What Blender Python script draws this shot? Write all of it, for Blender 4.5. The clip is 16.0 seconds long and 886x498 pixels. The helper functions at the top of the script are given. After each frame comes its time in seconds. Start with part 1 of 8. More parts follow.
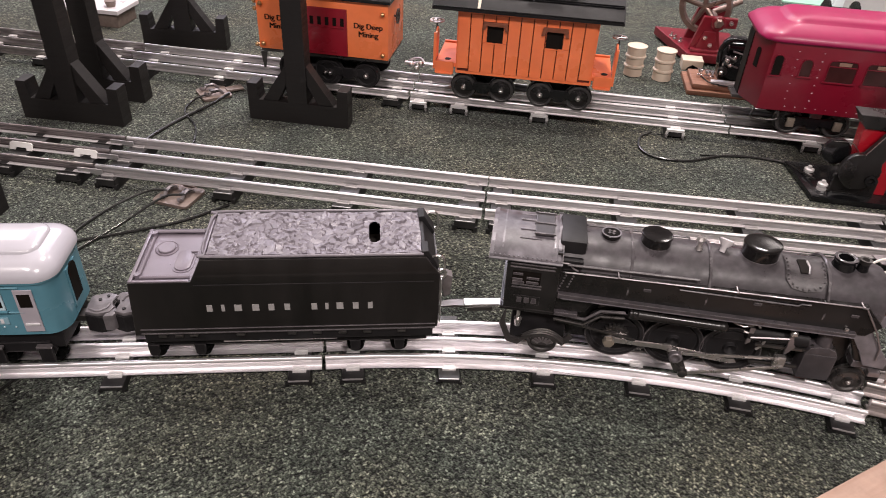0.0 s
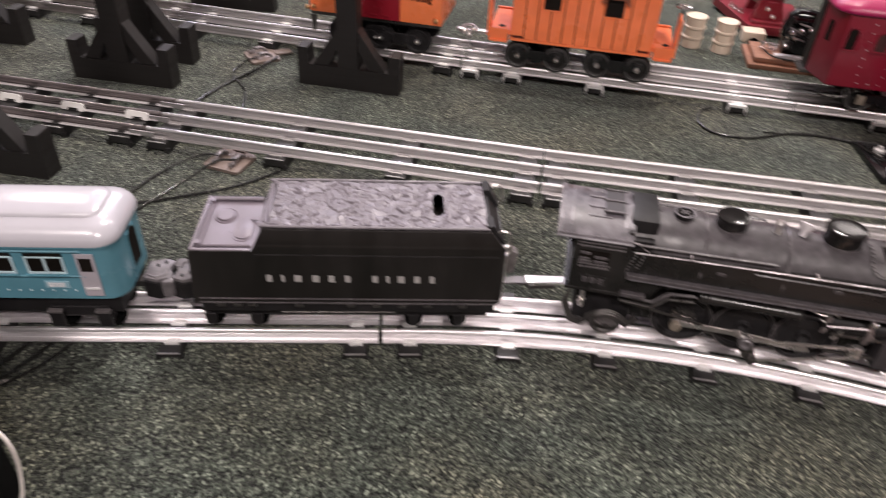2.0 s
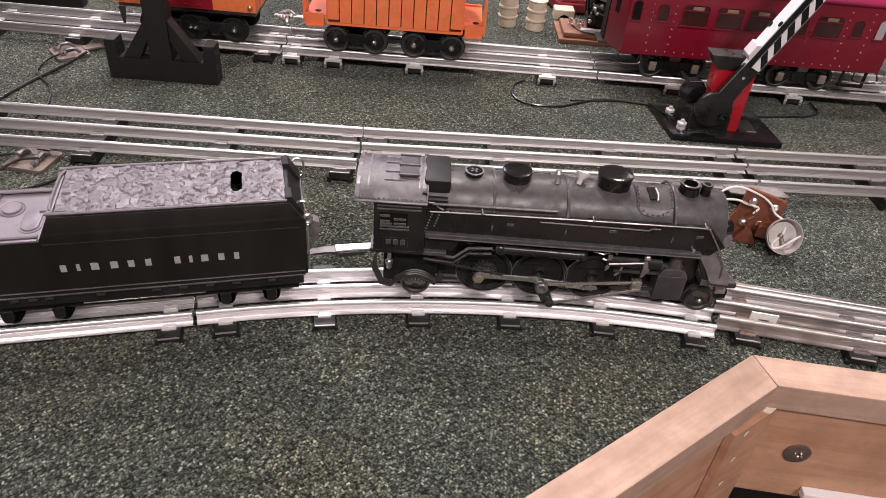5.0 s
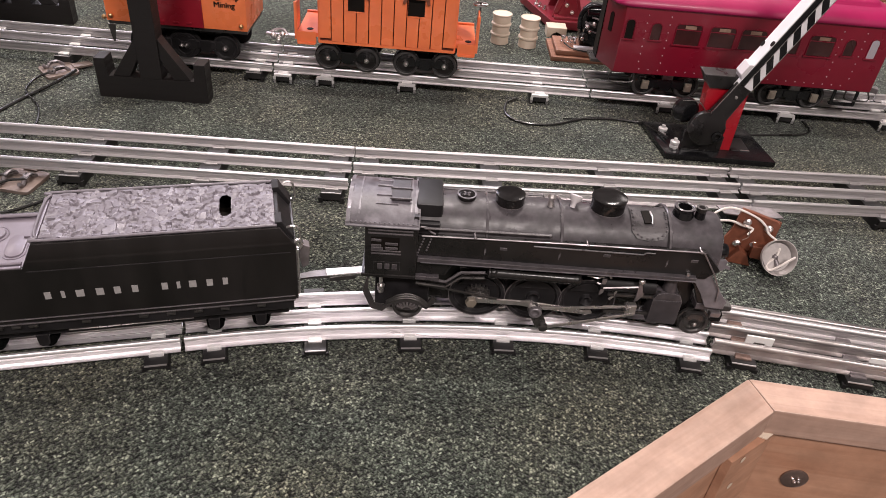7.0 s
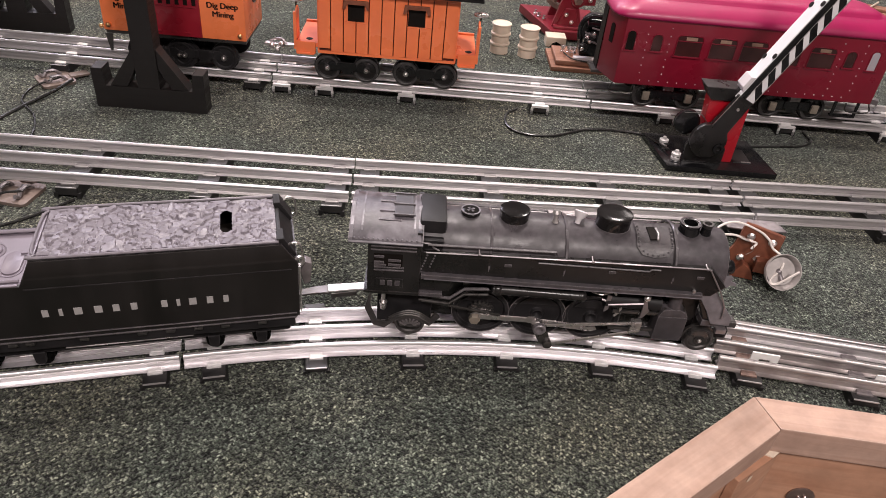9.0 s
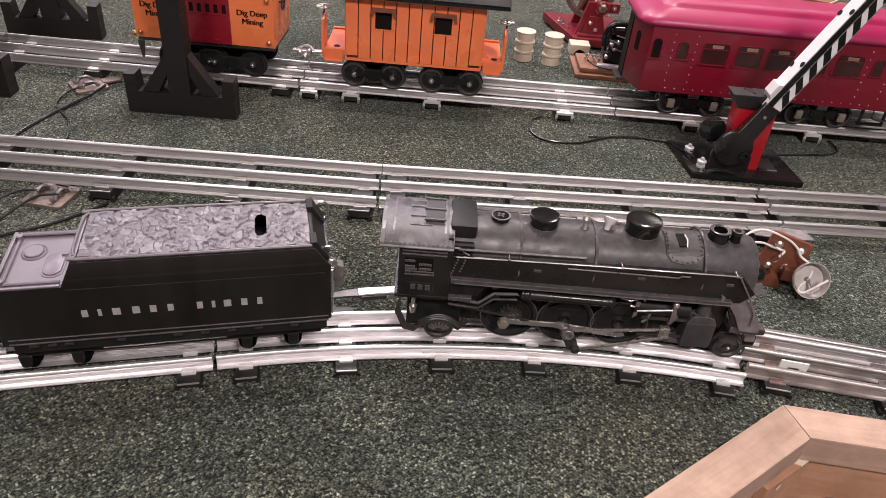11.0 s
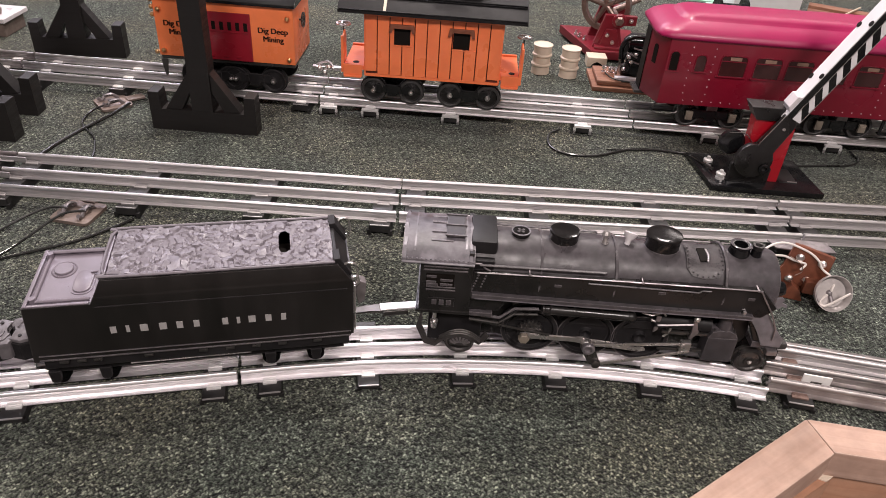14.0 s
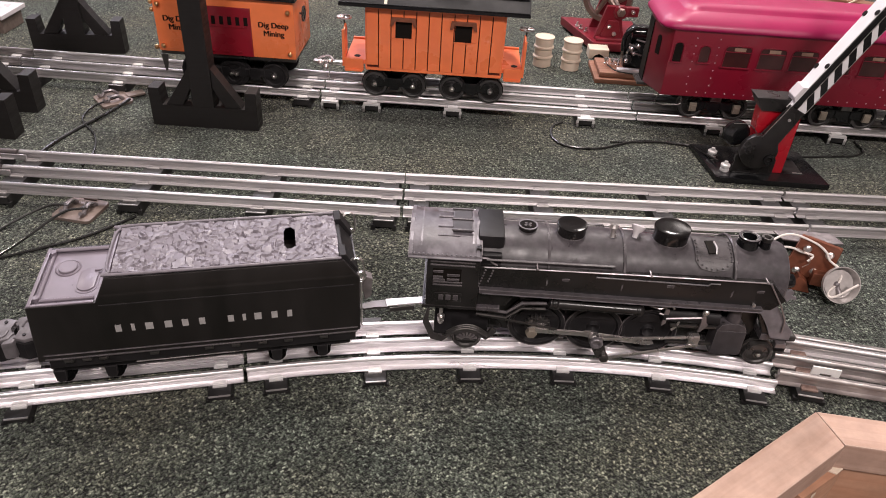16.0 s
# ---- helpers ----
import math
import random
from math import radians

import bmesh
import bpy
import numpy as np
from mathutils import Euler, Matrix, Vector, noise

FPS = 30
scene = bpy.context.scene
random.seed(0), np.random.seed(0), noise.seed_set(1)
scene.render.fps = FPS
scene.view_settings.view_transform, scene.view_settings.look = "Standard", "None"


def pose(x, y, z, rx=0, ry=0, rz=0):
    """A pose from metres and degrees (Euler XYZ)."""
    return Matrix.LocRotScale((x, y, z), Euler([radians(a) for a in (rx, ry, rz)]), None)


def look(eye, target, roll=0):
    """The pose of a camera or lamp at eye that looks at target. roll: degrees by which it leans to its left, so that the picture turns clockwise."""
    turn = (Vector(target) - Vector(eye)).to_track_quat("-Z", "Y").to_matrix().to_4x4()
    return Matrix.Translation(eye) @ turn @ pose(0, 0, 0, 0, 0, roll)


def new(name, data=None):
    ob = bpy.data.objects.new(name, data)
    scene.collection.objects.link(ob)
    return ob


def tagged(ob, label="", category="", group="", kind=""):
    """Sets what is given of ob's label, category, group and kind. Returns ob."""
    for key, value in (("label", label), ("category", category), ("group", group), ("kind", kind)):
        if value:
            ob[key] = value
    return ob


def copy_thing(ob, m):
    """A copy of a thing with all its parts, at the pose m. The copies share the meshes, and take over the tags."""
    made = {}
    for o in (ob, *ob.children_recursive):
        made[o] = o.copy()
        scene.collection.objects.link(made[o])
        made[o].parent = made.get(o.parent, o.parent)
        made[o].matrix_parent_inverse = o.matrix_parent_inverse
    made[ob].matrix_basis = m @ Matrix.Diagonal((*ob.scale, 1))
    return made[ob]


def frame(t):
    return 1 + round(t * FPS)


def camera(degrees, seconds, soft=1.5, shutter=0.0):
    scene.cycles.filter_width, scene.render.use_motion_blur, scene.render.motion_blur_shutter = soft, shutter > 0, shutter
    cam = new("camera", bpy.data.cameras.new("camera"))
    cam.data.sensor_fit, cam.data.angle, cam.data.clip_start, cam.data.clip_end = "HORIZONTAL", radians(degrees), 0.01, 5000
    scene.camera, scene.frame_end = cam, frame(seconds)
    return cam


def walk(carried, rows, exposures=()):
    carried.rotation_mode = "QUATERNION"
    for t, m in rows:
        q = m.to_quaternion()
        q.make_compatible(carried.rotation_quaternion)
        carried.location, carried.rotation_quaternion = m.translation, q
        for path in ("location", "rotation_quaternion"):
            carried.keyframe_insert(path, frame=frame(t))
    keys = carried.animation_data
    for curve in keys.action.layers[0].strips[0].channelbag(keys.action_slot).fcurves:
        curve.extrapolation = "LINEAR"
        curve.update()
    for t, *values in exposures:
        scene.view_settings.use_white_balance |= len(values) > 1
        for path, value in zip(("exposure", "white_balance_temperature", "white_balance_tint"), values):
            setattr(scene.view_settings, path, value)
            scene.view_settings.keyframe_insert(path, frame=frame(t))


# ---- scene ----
cam = camera(63.4, 16.0, 0.62, 0.5)
PATH = [
    (0, (0.0218, 0.0248, 0.3529), (-0.1921, 1.6468, -0.7975), 3.08),
    (0.5, (0.0149, 0.0338, 0.3512), (-0.2902, 1.6410, -0.7994), 2.54),
    (1, (-0.0114, 0.0464, 0.3513), (-0.4564, 1.6239, -0.7947), 2.40),
    (1.5, (-0.0197, 0.0469, 0.3459), (-0.4468, 1.6018, -0.8374), 2.55),
    (2, (-0.0034, 0.0336, 0.3468), (-0.2770, 1.5920, -0.8764), 3.36),
    (2.5, (0.0339, 0.0287, 0.3428), (-0.0550, 1.5634, -0.9367), 4.66),
    (3, (0.0506, 0.0193, 0.3485), (0.0333, 1.5701, -0.9143), 4.68),
    (3.5, (0.0478, 0.0121, 0.3428), (0.0730, 1.5612, -0.9220), 4.98),
    (4, (0.0483, 0.0079, 0.3428), (0.0918, 1.5740, -0.9003), 5.10),
    (6.5, (0.0462, 0.0288, 0.3475), (0.1154, 1.6324, -0.8456), 5.76),
    (7, (0.0478, 0.0250, 0.3474), (0.1207, 1.6356, -0.8361), 5.68),
    (7.5, (0.0475, 0.0281, 0.3493), (0.1068, 1.6381, -0.8359), 5.39),
    (8, (0.0474, 0.0325, 0.3502), (0.1284, 1.6506, -0.8225), 5.85),
    (8.5, (0.0445, 0.0343, 0.3495), (0.1342, 1.6529, -0.8218), 6.04),
    (11, (0.0329, 0.0291, 0.3505), (0.0731, 1.6579, -0.8094), 5.57),
    (11.5, (0.0285, 0.0296, 0.3575), (0.0525, 1.6761, -0.7775), 5.05),
    (12, (0.0325, 0.0329, 0.3531), (0.0440, 1.6732, -0.7911), 3.99),
    (12.5, (0.0322, 0.0309, 0.3540), (0.0430, 1.6741, -0.7861), 4.00),
    (13, (0.0311, 0.0264, 0.3553), (0.0358, 1.6712, -0.7824), 4.18),
    (13.5, (0.0308, 0.0262, 0.3558), (0.0311, 1.6690, -0.7850), 4.31),
    (14, (0.0297, 0.0274, 0.3558), (0.0221, 1.6704, -0.7846), 4.35),
    (14.5, (0.0285, 0.0288, 0.3545), (0.0074, 1.6654, -0.7949), 4.08),
    (15, (0.0273, 0.0287, 0.3532), (0.0131, 1.6589, -0.8053), 4.21),
    (15.5, (0.0235, 0.0314, 0.3523), (0.0181, 1.6531, -0.8181), 4.50),
    (16, (0.0252, 0.0306, 0.3539), (0.0202, 1.6639, -0.8004), 3.90),
]
walk(cam, [(t, look(eye, target, roll)) for t, eye, target, roll in PATH],
     ((0.0, 0.10), (1.0, 0.05), (2.0, 0.11), (3.0, 0.2), (4.0, 0.17), (7.0, 0.12), (11.0, 0.09), (16.0, 0.08)))

# ---------- world and lamps ----------
world = bpy.data.worlds.new("room_light")
scene.world = world
world.use_nodes = True
world.node_tree.nodes["Background"].inputs[0].default_value = (0.9, 0.82, 0.8, 1)
world.node_tree.nodes["Background"].inputs[1].default_value = 0.015


def ceiling_lamp(x, y, z, sx, sy, watts, colour, aim=None):
    data = bpy.data.lights.new("ceiling_lamp_light", "AREA")
    data.shape, data.size, data.size_y, data.energy, data.color = "RECTANGLE", sx, sy, watts, colour
    ob = new("ceiling_lamp_light", data)
    ob.matrix_world = look((x, y, z), aim or (x, y + 0.001, z - 1))
    return ob


WARM, COOL = (1.0, 0.893, 0.855), (0.90, 0.84, 1.0)
LAMPS = ((0.20, 1.00, 1.66, 0.14, 0.14, 19, WARM), (-0.35, 1.60, 1.66, 0.20, 0.20, 20, WARM), (0.75, 1.95, 1.66, 0.16, 0.16, 10, WARM), (-1.9, 2.1, 1.66, 0.18, 0.18, 14, WARM), (-0.88, 2.75, 1.66, 1.7, 0.6, 54, COOL), (1.55, 2.9, 1.66, 0.8, 0.5, 8, WARM),
         (-0.45, -0.95, 1.66, 0.35, 0.35, 23, WARM), (0.80, -0.90, 1.66, 0.35, 0.35, 34, WARM))
for lx, ly, lz, sx, sy, w, tone in LAMPS:
    ceiling_lamp(lx, ly, lz, sx, sy, w, tone)

# ---------- materials ----------
def material(name, colour, rough=0.5, metal=0.0, spread=0.15, grain=60.0, bump=0.0, bump_scale=200.0, spec=0.5, coat=0.0,
             dirt=None, dirt_scale=18.0, dirt_amount=0.35, rough_spread=0.12, island=0.0, stretch=(1, 1, 1)):
    """A surface with colour variation at two scales, optional dirt, roughness variation and fine relief."""
    m = bpy.data.materials.new(name)
    m.use_nodes = True
    nt = m.node_tree
    n, link = nt.nodes, nt.links.new
    b = n["Principled BSDF"]
    b.inputs["Metallic"].default_value = metal
    b.inputs["Specular IOR Level"].default_value = spec
    b.inputs["Coat Weight"].default_value = coat
    b.inputs["Coat Roughness"].default_value = 0.12
    co = n.new("ShaderNodeTexCoord")
    mp = n.new("ShaderNodeMapping")
    mp.inputs["Scale"].default_value = stretch
    link(co.outputs["Object"], mp.inputs["Vector"])
    fine = n.new("ShaderNodeTexNoise")
    fine.inputs["Scale"].default_value = grain
    fine.inputs["Detail"].default_value = 6
    link(mp.outputs[0], fine.inputs["Vector"])
    coarse = n.new("ShaderNodeTexNoise")
    coarse.inputs["Scale"].default_value = dirt_scale
    coarse.inputs["Detail"].default_value = 5
    link(mp.outputs[0], coarse.inputs["Vector"])
    ramp = n.new("ShaderNodeMapRange")
    ramp.inputs["From Min"].default_value, ramp.inputs["From Max"].default_value = 0.3, 0.7
    ramp.inputs["To Min"].default_value, ramp.inputs["To Max"].default_value = 1 - spread, 1 + spread
    link(fine.outputs["Fac"], ramp.inputs["Value"])
    base = n.new("ShaderNodeMix")
    base.data_type, base.blend_type = "RGBA", "MULTIPLY"
    base.inputs["Factor"].default_value = 1
    base.inputs["A"].default_value = (*colour, 1)
    link(ramp.outputs[0], base.inputs["B"])
    out = base.outputs["Result"]
    if island:
        info = n.new("ShaderNodeObjectInfo")
        r2 = n.new("ShaderNodeMapRange")
        r2.inputs["To Min"].default_value, r2.inputs["To Max"].default_value = 1 - island, 1 + island
        link(info.outputs["Random"], r2.inputs["Value"])
        mul = n.new("ShaderNodeMix")
        mul.data_type, mul.blend_type = "RGBA", "MULTIPLY"
        mul.inputs["Factor"].default_value = 1
        link(out, mul.inputs["A"])
        link(r2.outputs[0], mul.inputs["B"])
        out = mul.outputs["Result"]
    if dirt:
        d = n.new("ShaderNodeMapRange")
        d.inputs["From Min"].default_value, d.inputs["From Max"].default_value = 0.42, 0.72
        d.inputs["To Max"].default_value = dirt_amount
        link(coarse.outputs["Fac"], d.inputs["Value"])
        mix = n.new("ShaderNodeMix")
        mix.data_type = "RGBA"
        link(d.outputs[0], mix.inputs["Factor"])
        link(out, mix.inputs["A"])
        mix.inputs["B"].default_value = (*dirt, 1)
        out = mix.outputs["Result"]
    link(out, b.inputs["Base Color"])
    rr = n.new("ShaderNodeMapRange")
    rr.inputs["From Min"].default_value, rr.inputs["From Max"].default_value = 0.3, 0.7
    rr.inputs["To Min"].default_value = max(0.03, rough - rough_spread)
    rr.inputs["To Max"].default_value = min(1, rough + rough_spread)
    link(coarse.outputs["Fac"], rr.inputs["Value"])
    link(rr.outputs[0], b.inputs["Roughness"])
    if bump:
        bn = n.new("ShaderNodeTexNoise")
        bn.inputs["Scale"].default_value = bump_scale
        bn.inputs["Detail"].default_value = 4
        link(mp.outputs[0], bn.inputs["Vector"])
        bp = n.new("ShaderNodeBump")
        bp.inputs["Strength"].default_value = bump
        bp.inputs["Distance"].default_value = 0.0006
        link(bn.outputs["Fac"], bp.inputs["Height"])
        link(bp.outputs[0], b.inputs["Normal"])
    return m


def carpet_material():
    """Dark green flat-woven carpet: rows of loops, pale and dark flecks, faint worn and yellowed patches."""
    m = bpy.data.materials.new("green_carpet")
    m.use_nodes = True
    nt = m.node_tree
    n, link = nt.nodes, nt.links.new
    b = n["Principled BSDF"]
    co = n.new("ShaderNodeTexCoord")
    warp = n.new("ShaderNodeTexNoise")
    warp.inputs["Scale"].default_value = 620
    warp.inputs["Detail"].default_value = 3
    link(co.outputs["Object"], warp.inputs["Vector"])
    add = n.new("ShaderNodeVectorMath")
    add.operation = "MULTIPLY_ADD"
    add.inputs[1].default_value = (0.0026, 0.0024, 0)
    link(warp.outputs["Color"], add.inputs[0])
    link(co.outputs["Object"], add.inputs[2])
    turn = n.new("ShaderNodeMapping")
    turn.inputs["Rotation"].default_value = (0, 0, radians(4))
    turn.inputs["Scale"].default_value = (520, 650, 1)
    link(add.outputs[0], turn.inputs["Vector"])
    # slanting stitches that lean to and fro from column to column
    axes = n.new("ShaderNodeSeparateXYZ")
    link(turn.outputs[0], axes.inputs[0])
    lean = n.new("ShaderNodeMath")
    lean.operation = "PINGPONG"
    lean.inputs[1].default_value = 1.0
    link(axes.outputs["X"], lean.inputs[0])
    shear = n.new("ShaderNodeMath")
    shear.operation = "MULTIPLY_ADD"
    shear.inputs[1].default_value = 0.8
    link(lean.outputs[0], shear.inputs[0])
    link(axes.outputs["Y"], shear.inputs[2])
    stitch = n.new("ShaderNodeCombineXYZ")
    link(axes.outputs["X"], stitch.inputs["X"])
    link(shear.outputs[0], stitch.inputs["Y"])
    vor = n.new("ShaderNodeTexVoronoi")
    vor.inputs["Scale"].default_value = 1.0
    vor.inputs["Randomness"].default_value = 0.78
    link(stitch.outputs[0], vor.inputs["Vector"])
    fleck = n.new("ShaderNodeSeparateColor")
    link(vor.outputs["Color"], fleck.inputs[0])
    ramp = n.new("ShaderNodeValToRGB")
    e = ramp.color_ramp.elements
    e[0].position, e[0].color = 0.0, (0.021, 0.027, 0.021, 1)
    e[1].position, e[1].color = 1.0, (0.330, 0.370, 0.305, 1)
    for pos, col in ((0.35, (0.057, 0.070, 0.055, 1)), (0.62, (0.094, 0.113, 0.090, 1)), (0.88, (0.183, 0.208, 0.171, 1))):
        k = e.new(pos)
        k.color = col
    link(fleck.outputs[0], ramp.inputs[0])
    patch = n.new("ShaderNodeTexNoise")
    patch.inputs["Scale"].default_value = 7
    patch.inputs["Detail"].default_value = 3
    link(co.outputs["Object"], patch.inputs["Vector"])
    pr = n.new("ShaderNodeMapRange")
    pr.inputs["From Min"].default_value, pr.inputs["From Max"].default_value = 0.42, 0.66
    pr.inputs["To Max"].default_value = 0.8
    link(patch.outputs["Fac"], pr.inputs["Value"])
    tint = n.new("ShaderNodeMix")
    tint.data_type, tint.blend_type = "RGBA", "MULTIPLY"
    tint.inputs["B"].default_value = (1.42, 1.16, 1.02, 1)
    link(pr.outputs[0], tint.inputs["Factor"])
    link(ramp.outputs[0], tint.inputs["A"])
    # shade between the loops put into the colour: bright crowns, near-black gaps
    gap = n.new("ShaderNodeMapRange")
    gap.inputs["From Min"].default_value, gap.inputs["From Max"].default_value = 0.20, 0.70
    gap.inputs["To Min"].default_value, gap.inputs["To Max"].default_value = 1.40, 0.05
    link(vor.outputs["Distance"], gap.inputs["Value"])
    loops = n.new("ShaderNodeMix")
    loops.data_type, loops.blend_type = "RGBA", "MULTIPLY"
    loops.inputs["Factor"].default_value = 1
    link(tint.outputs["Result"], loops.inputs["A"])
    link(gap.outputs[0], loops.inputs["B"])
    fibre = n.new("ShaderNodeTexNoise")
    fibre.inputs["Scale"].default_value = 1500
    fibre.inputs["Detail"].default_value = 2
    link(co.outputs["Object"], fibre.inputs["Vector"])
    fr = n.new("ShaderNodeMapRange")
    fr.inputs["From Min"].default_value, fr.inputs["From Max"].default_value = 0.3, 0.7
    fr.inputs["To Min"].default_value, fr.inputs["To Max"].default_value = 0.70, 1.34
    link(fibre.outputs["Fac"], fr.inputs["Value"])
    fuzz = n.new("ShaderNodeMix")
    fuzz.data_type, fuzz.blend_type = "RGBA", "MULTIPLY"
    fuzz.inputs["Factor"].default_value = 1
    link(loops.outputs["Result"], fuzz.inputs["A"])
    link(fr.outputs[0], fuzz.inputs["B"])
    tread = n.new("ShaderNodeTexNoise")
    tread.inputs["Scale"].default_value = 19
    tread.inputs["Detail"].default_value = 5
    tread.inputs["Roughness"].default_value = 0.62
    link(co.outputs["Object"], tread.inputs["Vector"])
    tr_ramp = n.new("ShaderNodeValToRGB")
    te = tr_ramp.color_ramp.elements
    te[0].position, te[0].color = 0.32, (0.76, 0.80, 0.79, 1)
    te[1].position, te[1].color = 0.70, (1.16, 1.17, 1.13, 1)
    k = te.new(0.5)
    k.color = (0.99, 1.0, 0.98, 1)
    link(tread.outputs["Fac"], tr_ramp.inputs[0])
    worn = n.new("ShaderNodeMix")
    worn.data_type, worn.blend_type = "RGBA", "MULTIPLY"
    worn.inputs["Factor"].default_value = 1
    link(fuzz.outputs["Result"], worn.inputs["A"])
    link(tr_ramp.outputs[0], worn.inputs["B"])
    link(worn.outputs["Result"], b.inputs["Base Color"])
    b.inputs["Roughness"].default_value = 0.95
    b.inputs["Specular IOR Level"].default_value = 0.15
    b.inputs["Sheen Weight"].default_value = 0.15
    bp = n.new("ShaderNodeBump")
    bp.inputs["Strength"].default_value = 1.0
    bp.inputs["Distance"].default_value = 0.0018
    bp.invert = True
    link(vor.outputs["Distance"], bp.inputs["Height"])
    link(bp.outputs[0], b.inputs["Normal"])
    return m


def wood_material(name, dark, light, scale=9.0):
    m = bpy.data.materials.new(name)
    m.use_nodes = True
    nt = m.node_tree
    n, link = nt.nodes, nt.links.new
    b = n["Principled BSDF"]
    co = n.new("ShaderNodeTexCoord")
    mp = n.new("ShaderNodeMapping")
    mp.inputs["Scale"].default_value = (scale, scale * 14, scale * 14)
    link(co.outputs["Object"], mp.inputs["Vector"])
    g = n.new("ShaderNodeTexNoise")
    g.inputs["Scale"].default_value = 1.6
    g.inputs["Detail"].default_value = 8
    g.inputs["Distortion"].default_value = 0.6
    link(mp.outputs[0], g.inputs["Vector"])
    ramp = n.new("ShaderNodeValToRGB")
    e = ramp.color_ramp.elements
    e[0].position, e[0].color = 0.3, (*dark, 1)
    e[1].position, e[1].color = 0.68, (*light, 1)
    link(g.outputs["Fac"], ramp.inputs[0])
    stain = n.new("ShaderNodeTexNoise")
    stain.inputs["Scale"].default_value = 34
    stain.inputs["Detail"].default_value = 7
    stain.inputs["Roughness"].default_value = 0.68
    link(co.outputs["Object"], stain.inputs["Vector"])
    sr = n.new("ShaderNodeMapRange")
    sr.inputs["From Min"].default_value, sr.inputs["From Max"].default_value = 0.35, 0.7
    sr.inputs["To Min"].default_value, sr.inputs["To Max"].default_value = 0.80, 1.12
    link(stain.outputs["Fac"], sr.inputs["Value"])
    mix = n.new("ShaderNodeMix")
    mix.data_type, mix.blend_type = "RGBA", "MULTIPLY"
    mix.inputs["Factor"].default_value = 1
    link(ramp.outputs[0], mix.inputs["A"])
    link(sr.outputs[0], mix.inputs["B"])
    link(mix.outputs["Result"], b.inputs["Base Color"])
    b.inputs["Roughness"].default_value = 0.58
    bp = n.new("ShaderNodeBump")
    bp.inputs["Strength"].default_value = 0.25
    bp.inputs["Distance"].default_value = 0.0005
    link(g.outputs["Fac"], bp.inputs["Height"])
    link(bp.outputs[0], b.inputs["Normal"])
    return m


CARPET = carpet_material()
STEEL = material("tinplate_rail", (0.80, 0.77, 0.79), 0.37, 0.72, 0.09, 70, 0.03, 400, dirt=(0.52, 0.47, 0.47), dirt_scale=26, dirt_amount=0.3, rough_spread=0.10, stretch=(0.12, 10, 10))
STEEL_WIDE = material("duller_tinplate_rail", (0.58, 0.56, 0.565), 0.44, 0.95, 0.16, 60, 0.05, 400, dirt=(0.40, 0.35, 0.34), dirt_scale=18, dirt_amount=0.4, rough_spread=0.10, stretch=(0.15, 8, 8))
OLD_STEEL = material("tarnished_rail", (0.44, 0.41, 0.405), 0.42, 0.95, 0.1, 90, 0.06, 400, dirt=(0.22, 0.185, 0.175), dirt_scale=40, dirt_amount=0.5)
CLIP = material("bright_clip", (0.85, 0.80, 0.80), 0.28, 1.0, 0.05, 120)
TAB = material("pale_clip_tab", (0.82, 0.80, 0.80), 0.38, 0.45, 0.06, 120)
RAIL_DARK = material("grimy_rail", (0.30, 0.265, 0.265), 0.40, 0.85, 0.2, 60, 0.05, 400, dirt=(0.12, 0.10, 0.10), dirt_scale=22, dirt_amount=0.6, stretch=(0.15, 8, 8))
FLANGE = material("bright_flange", (0.70, 0.67, 0.68), 0.40, 0.5, 0.12, 70, 0.03, 400, dirt=(0.42, 0.38, 0.38), dirt_scale=30, dirt_amount=0.4, stretch=(0.2, 6, 6))
MID_TAB = material("dull_clip_tab", (0.50, 0.48, 0.485), 0.42, 0.7, 0.12, 120, dirt=(0.25, 0.22, 0.21), dirt_scale=60, dirt_amount=0.5)
WHITE_CLIP = material("white_fibre_clip", (0.78, 0.76, 0.74), 0.5, 0.0, 0.05, 120)
TIE = material("black_tie", (0.009, 0.0085, 0.009), 0.46, 0.0, 0.2, 120, 0.05, 500, dirt=(0.05, 0.046, 0.046), dirt_scale=50, dirt_amount=0.4)
RUST = material("rusty_clip", (0.26, 0.18, 0.155), 0.6, 0.6, 0.3, 200, 0.3, 500)
BLACK = material("black_enamel", (0.0100, 0.0090, 0.0090), 0.29, 0.0, 0.2, 120, 0.05, 600, spec=0.5, dirt=(0.034, 0.030, 0.031), dirt_scale=45, dirt_amount=0.3)
DUSTY = material("dusty_black_casting", (0.070, 0.062, 0.068), 0.40, 0.0, 0.3, 220, 0.10, 500, dirt=(0.030, 0.026, 0.028), dirt_scale=95, dirt_amount=0.7, rough_spread=0.16)
# coal and deck: dust plus the ceiling's lavender sheen, both in the base colour
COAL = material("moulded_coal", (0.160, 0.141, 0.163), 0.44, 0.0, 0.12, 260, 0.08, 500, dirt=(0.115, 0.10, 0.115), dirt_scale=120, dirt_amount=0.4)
DECK = material("dusty_sheen_deck", (0.185, 0.157, 0.188), 0.36, 0.0, 0.1, 120, 0.05, 500, dirt=(0.12, 0.105, 0.12), dirt_scale=60, dirt_amount=0.4)
GLOSS_BLACK = material("gloss_black", (0.007, 0.007, 0.008), 0.19, 0.0, 0.1, 90, dirt=(0.03, 0.03, 0.03), dirt_amount=0.2, rough_spread=0.06)
PRINT_BLACK = material("printed_black_plastic", (0.0150, 0.0132, 0.0130), 0.50, 0.0, 0.12, 150, 0.10, 900, stretch=(1, 1, 12), spec=0.35)
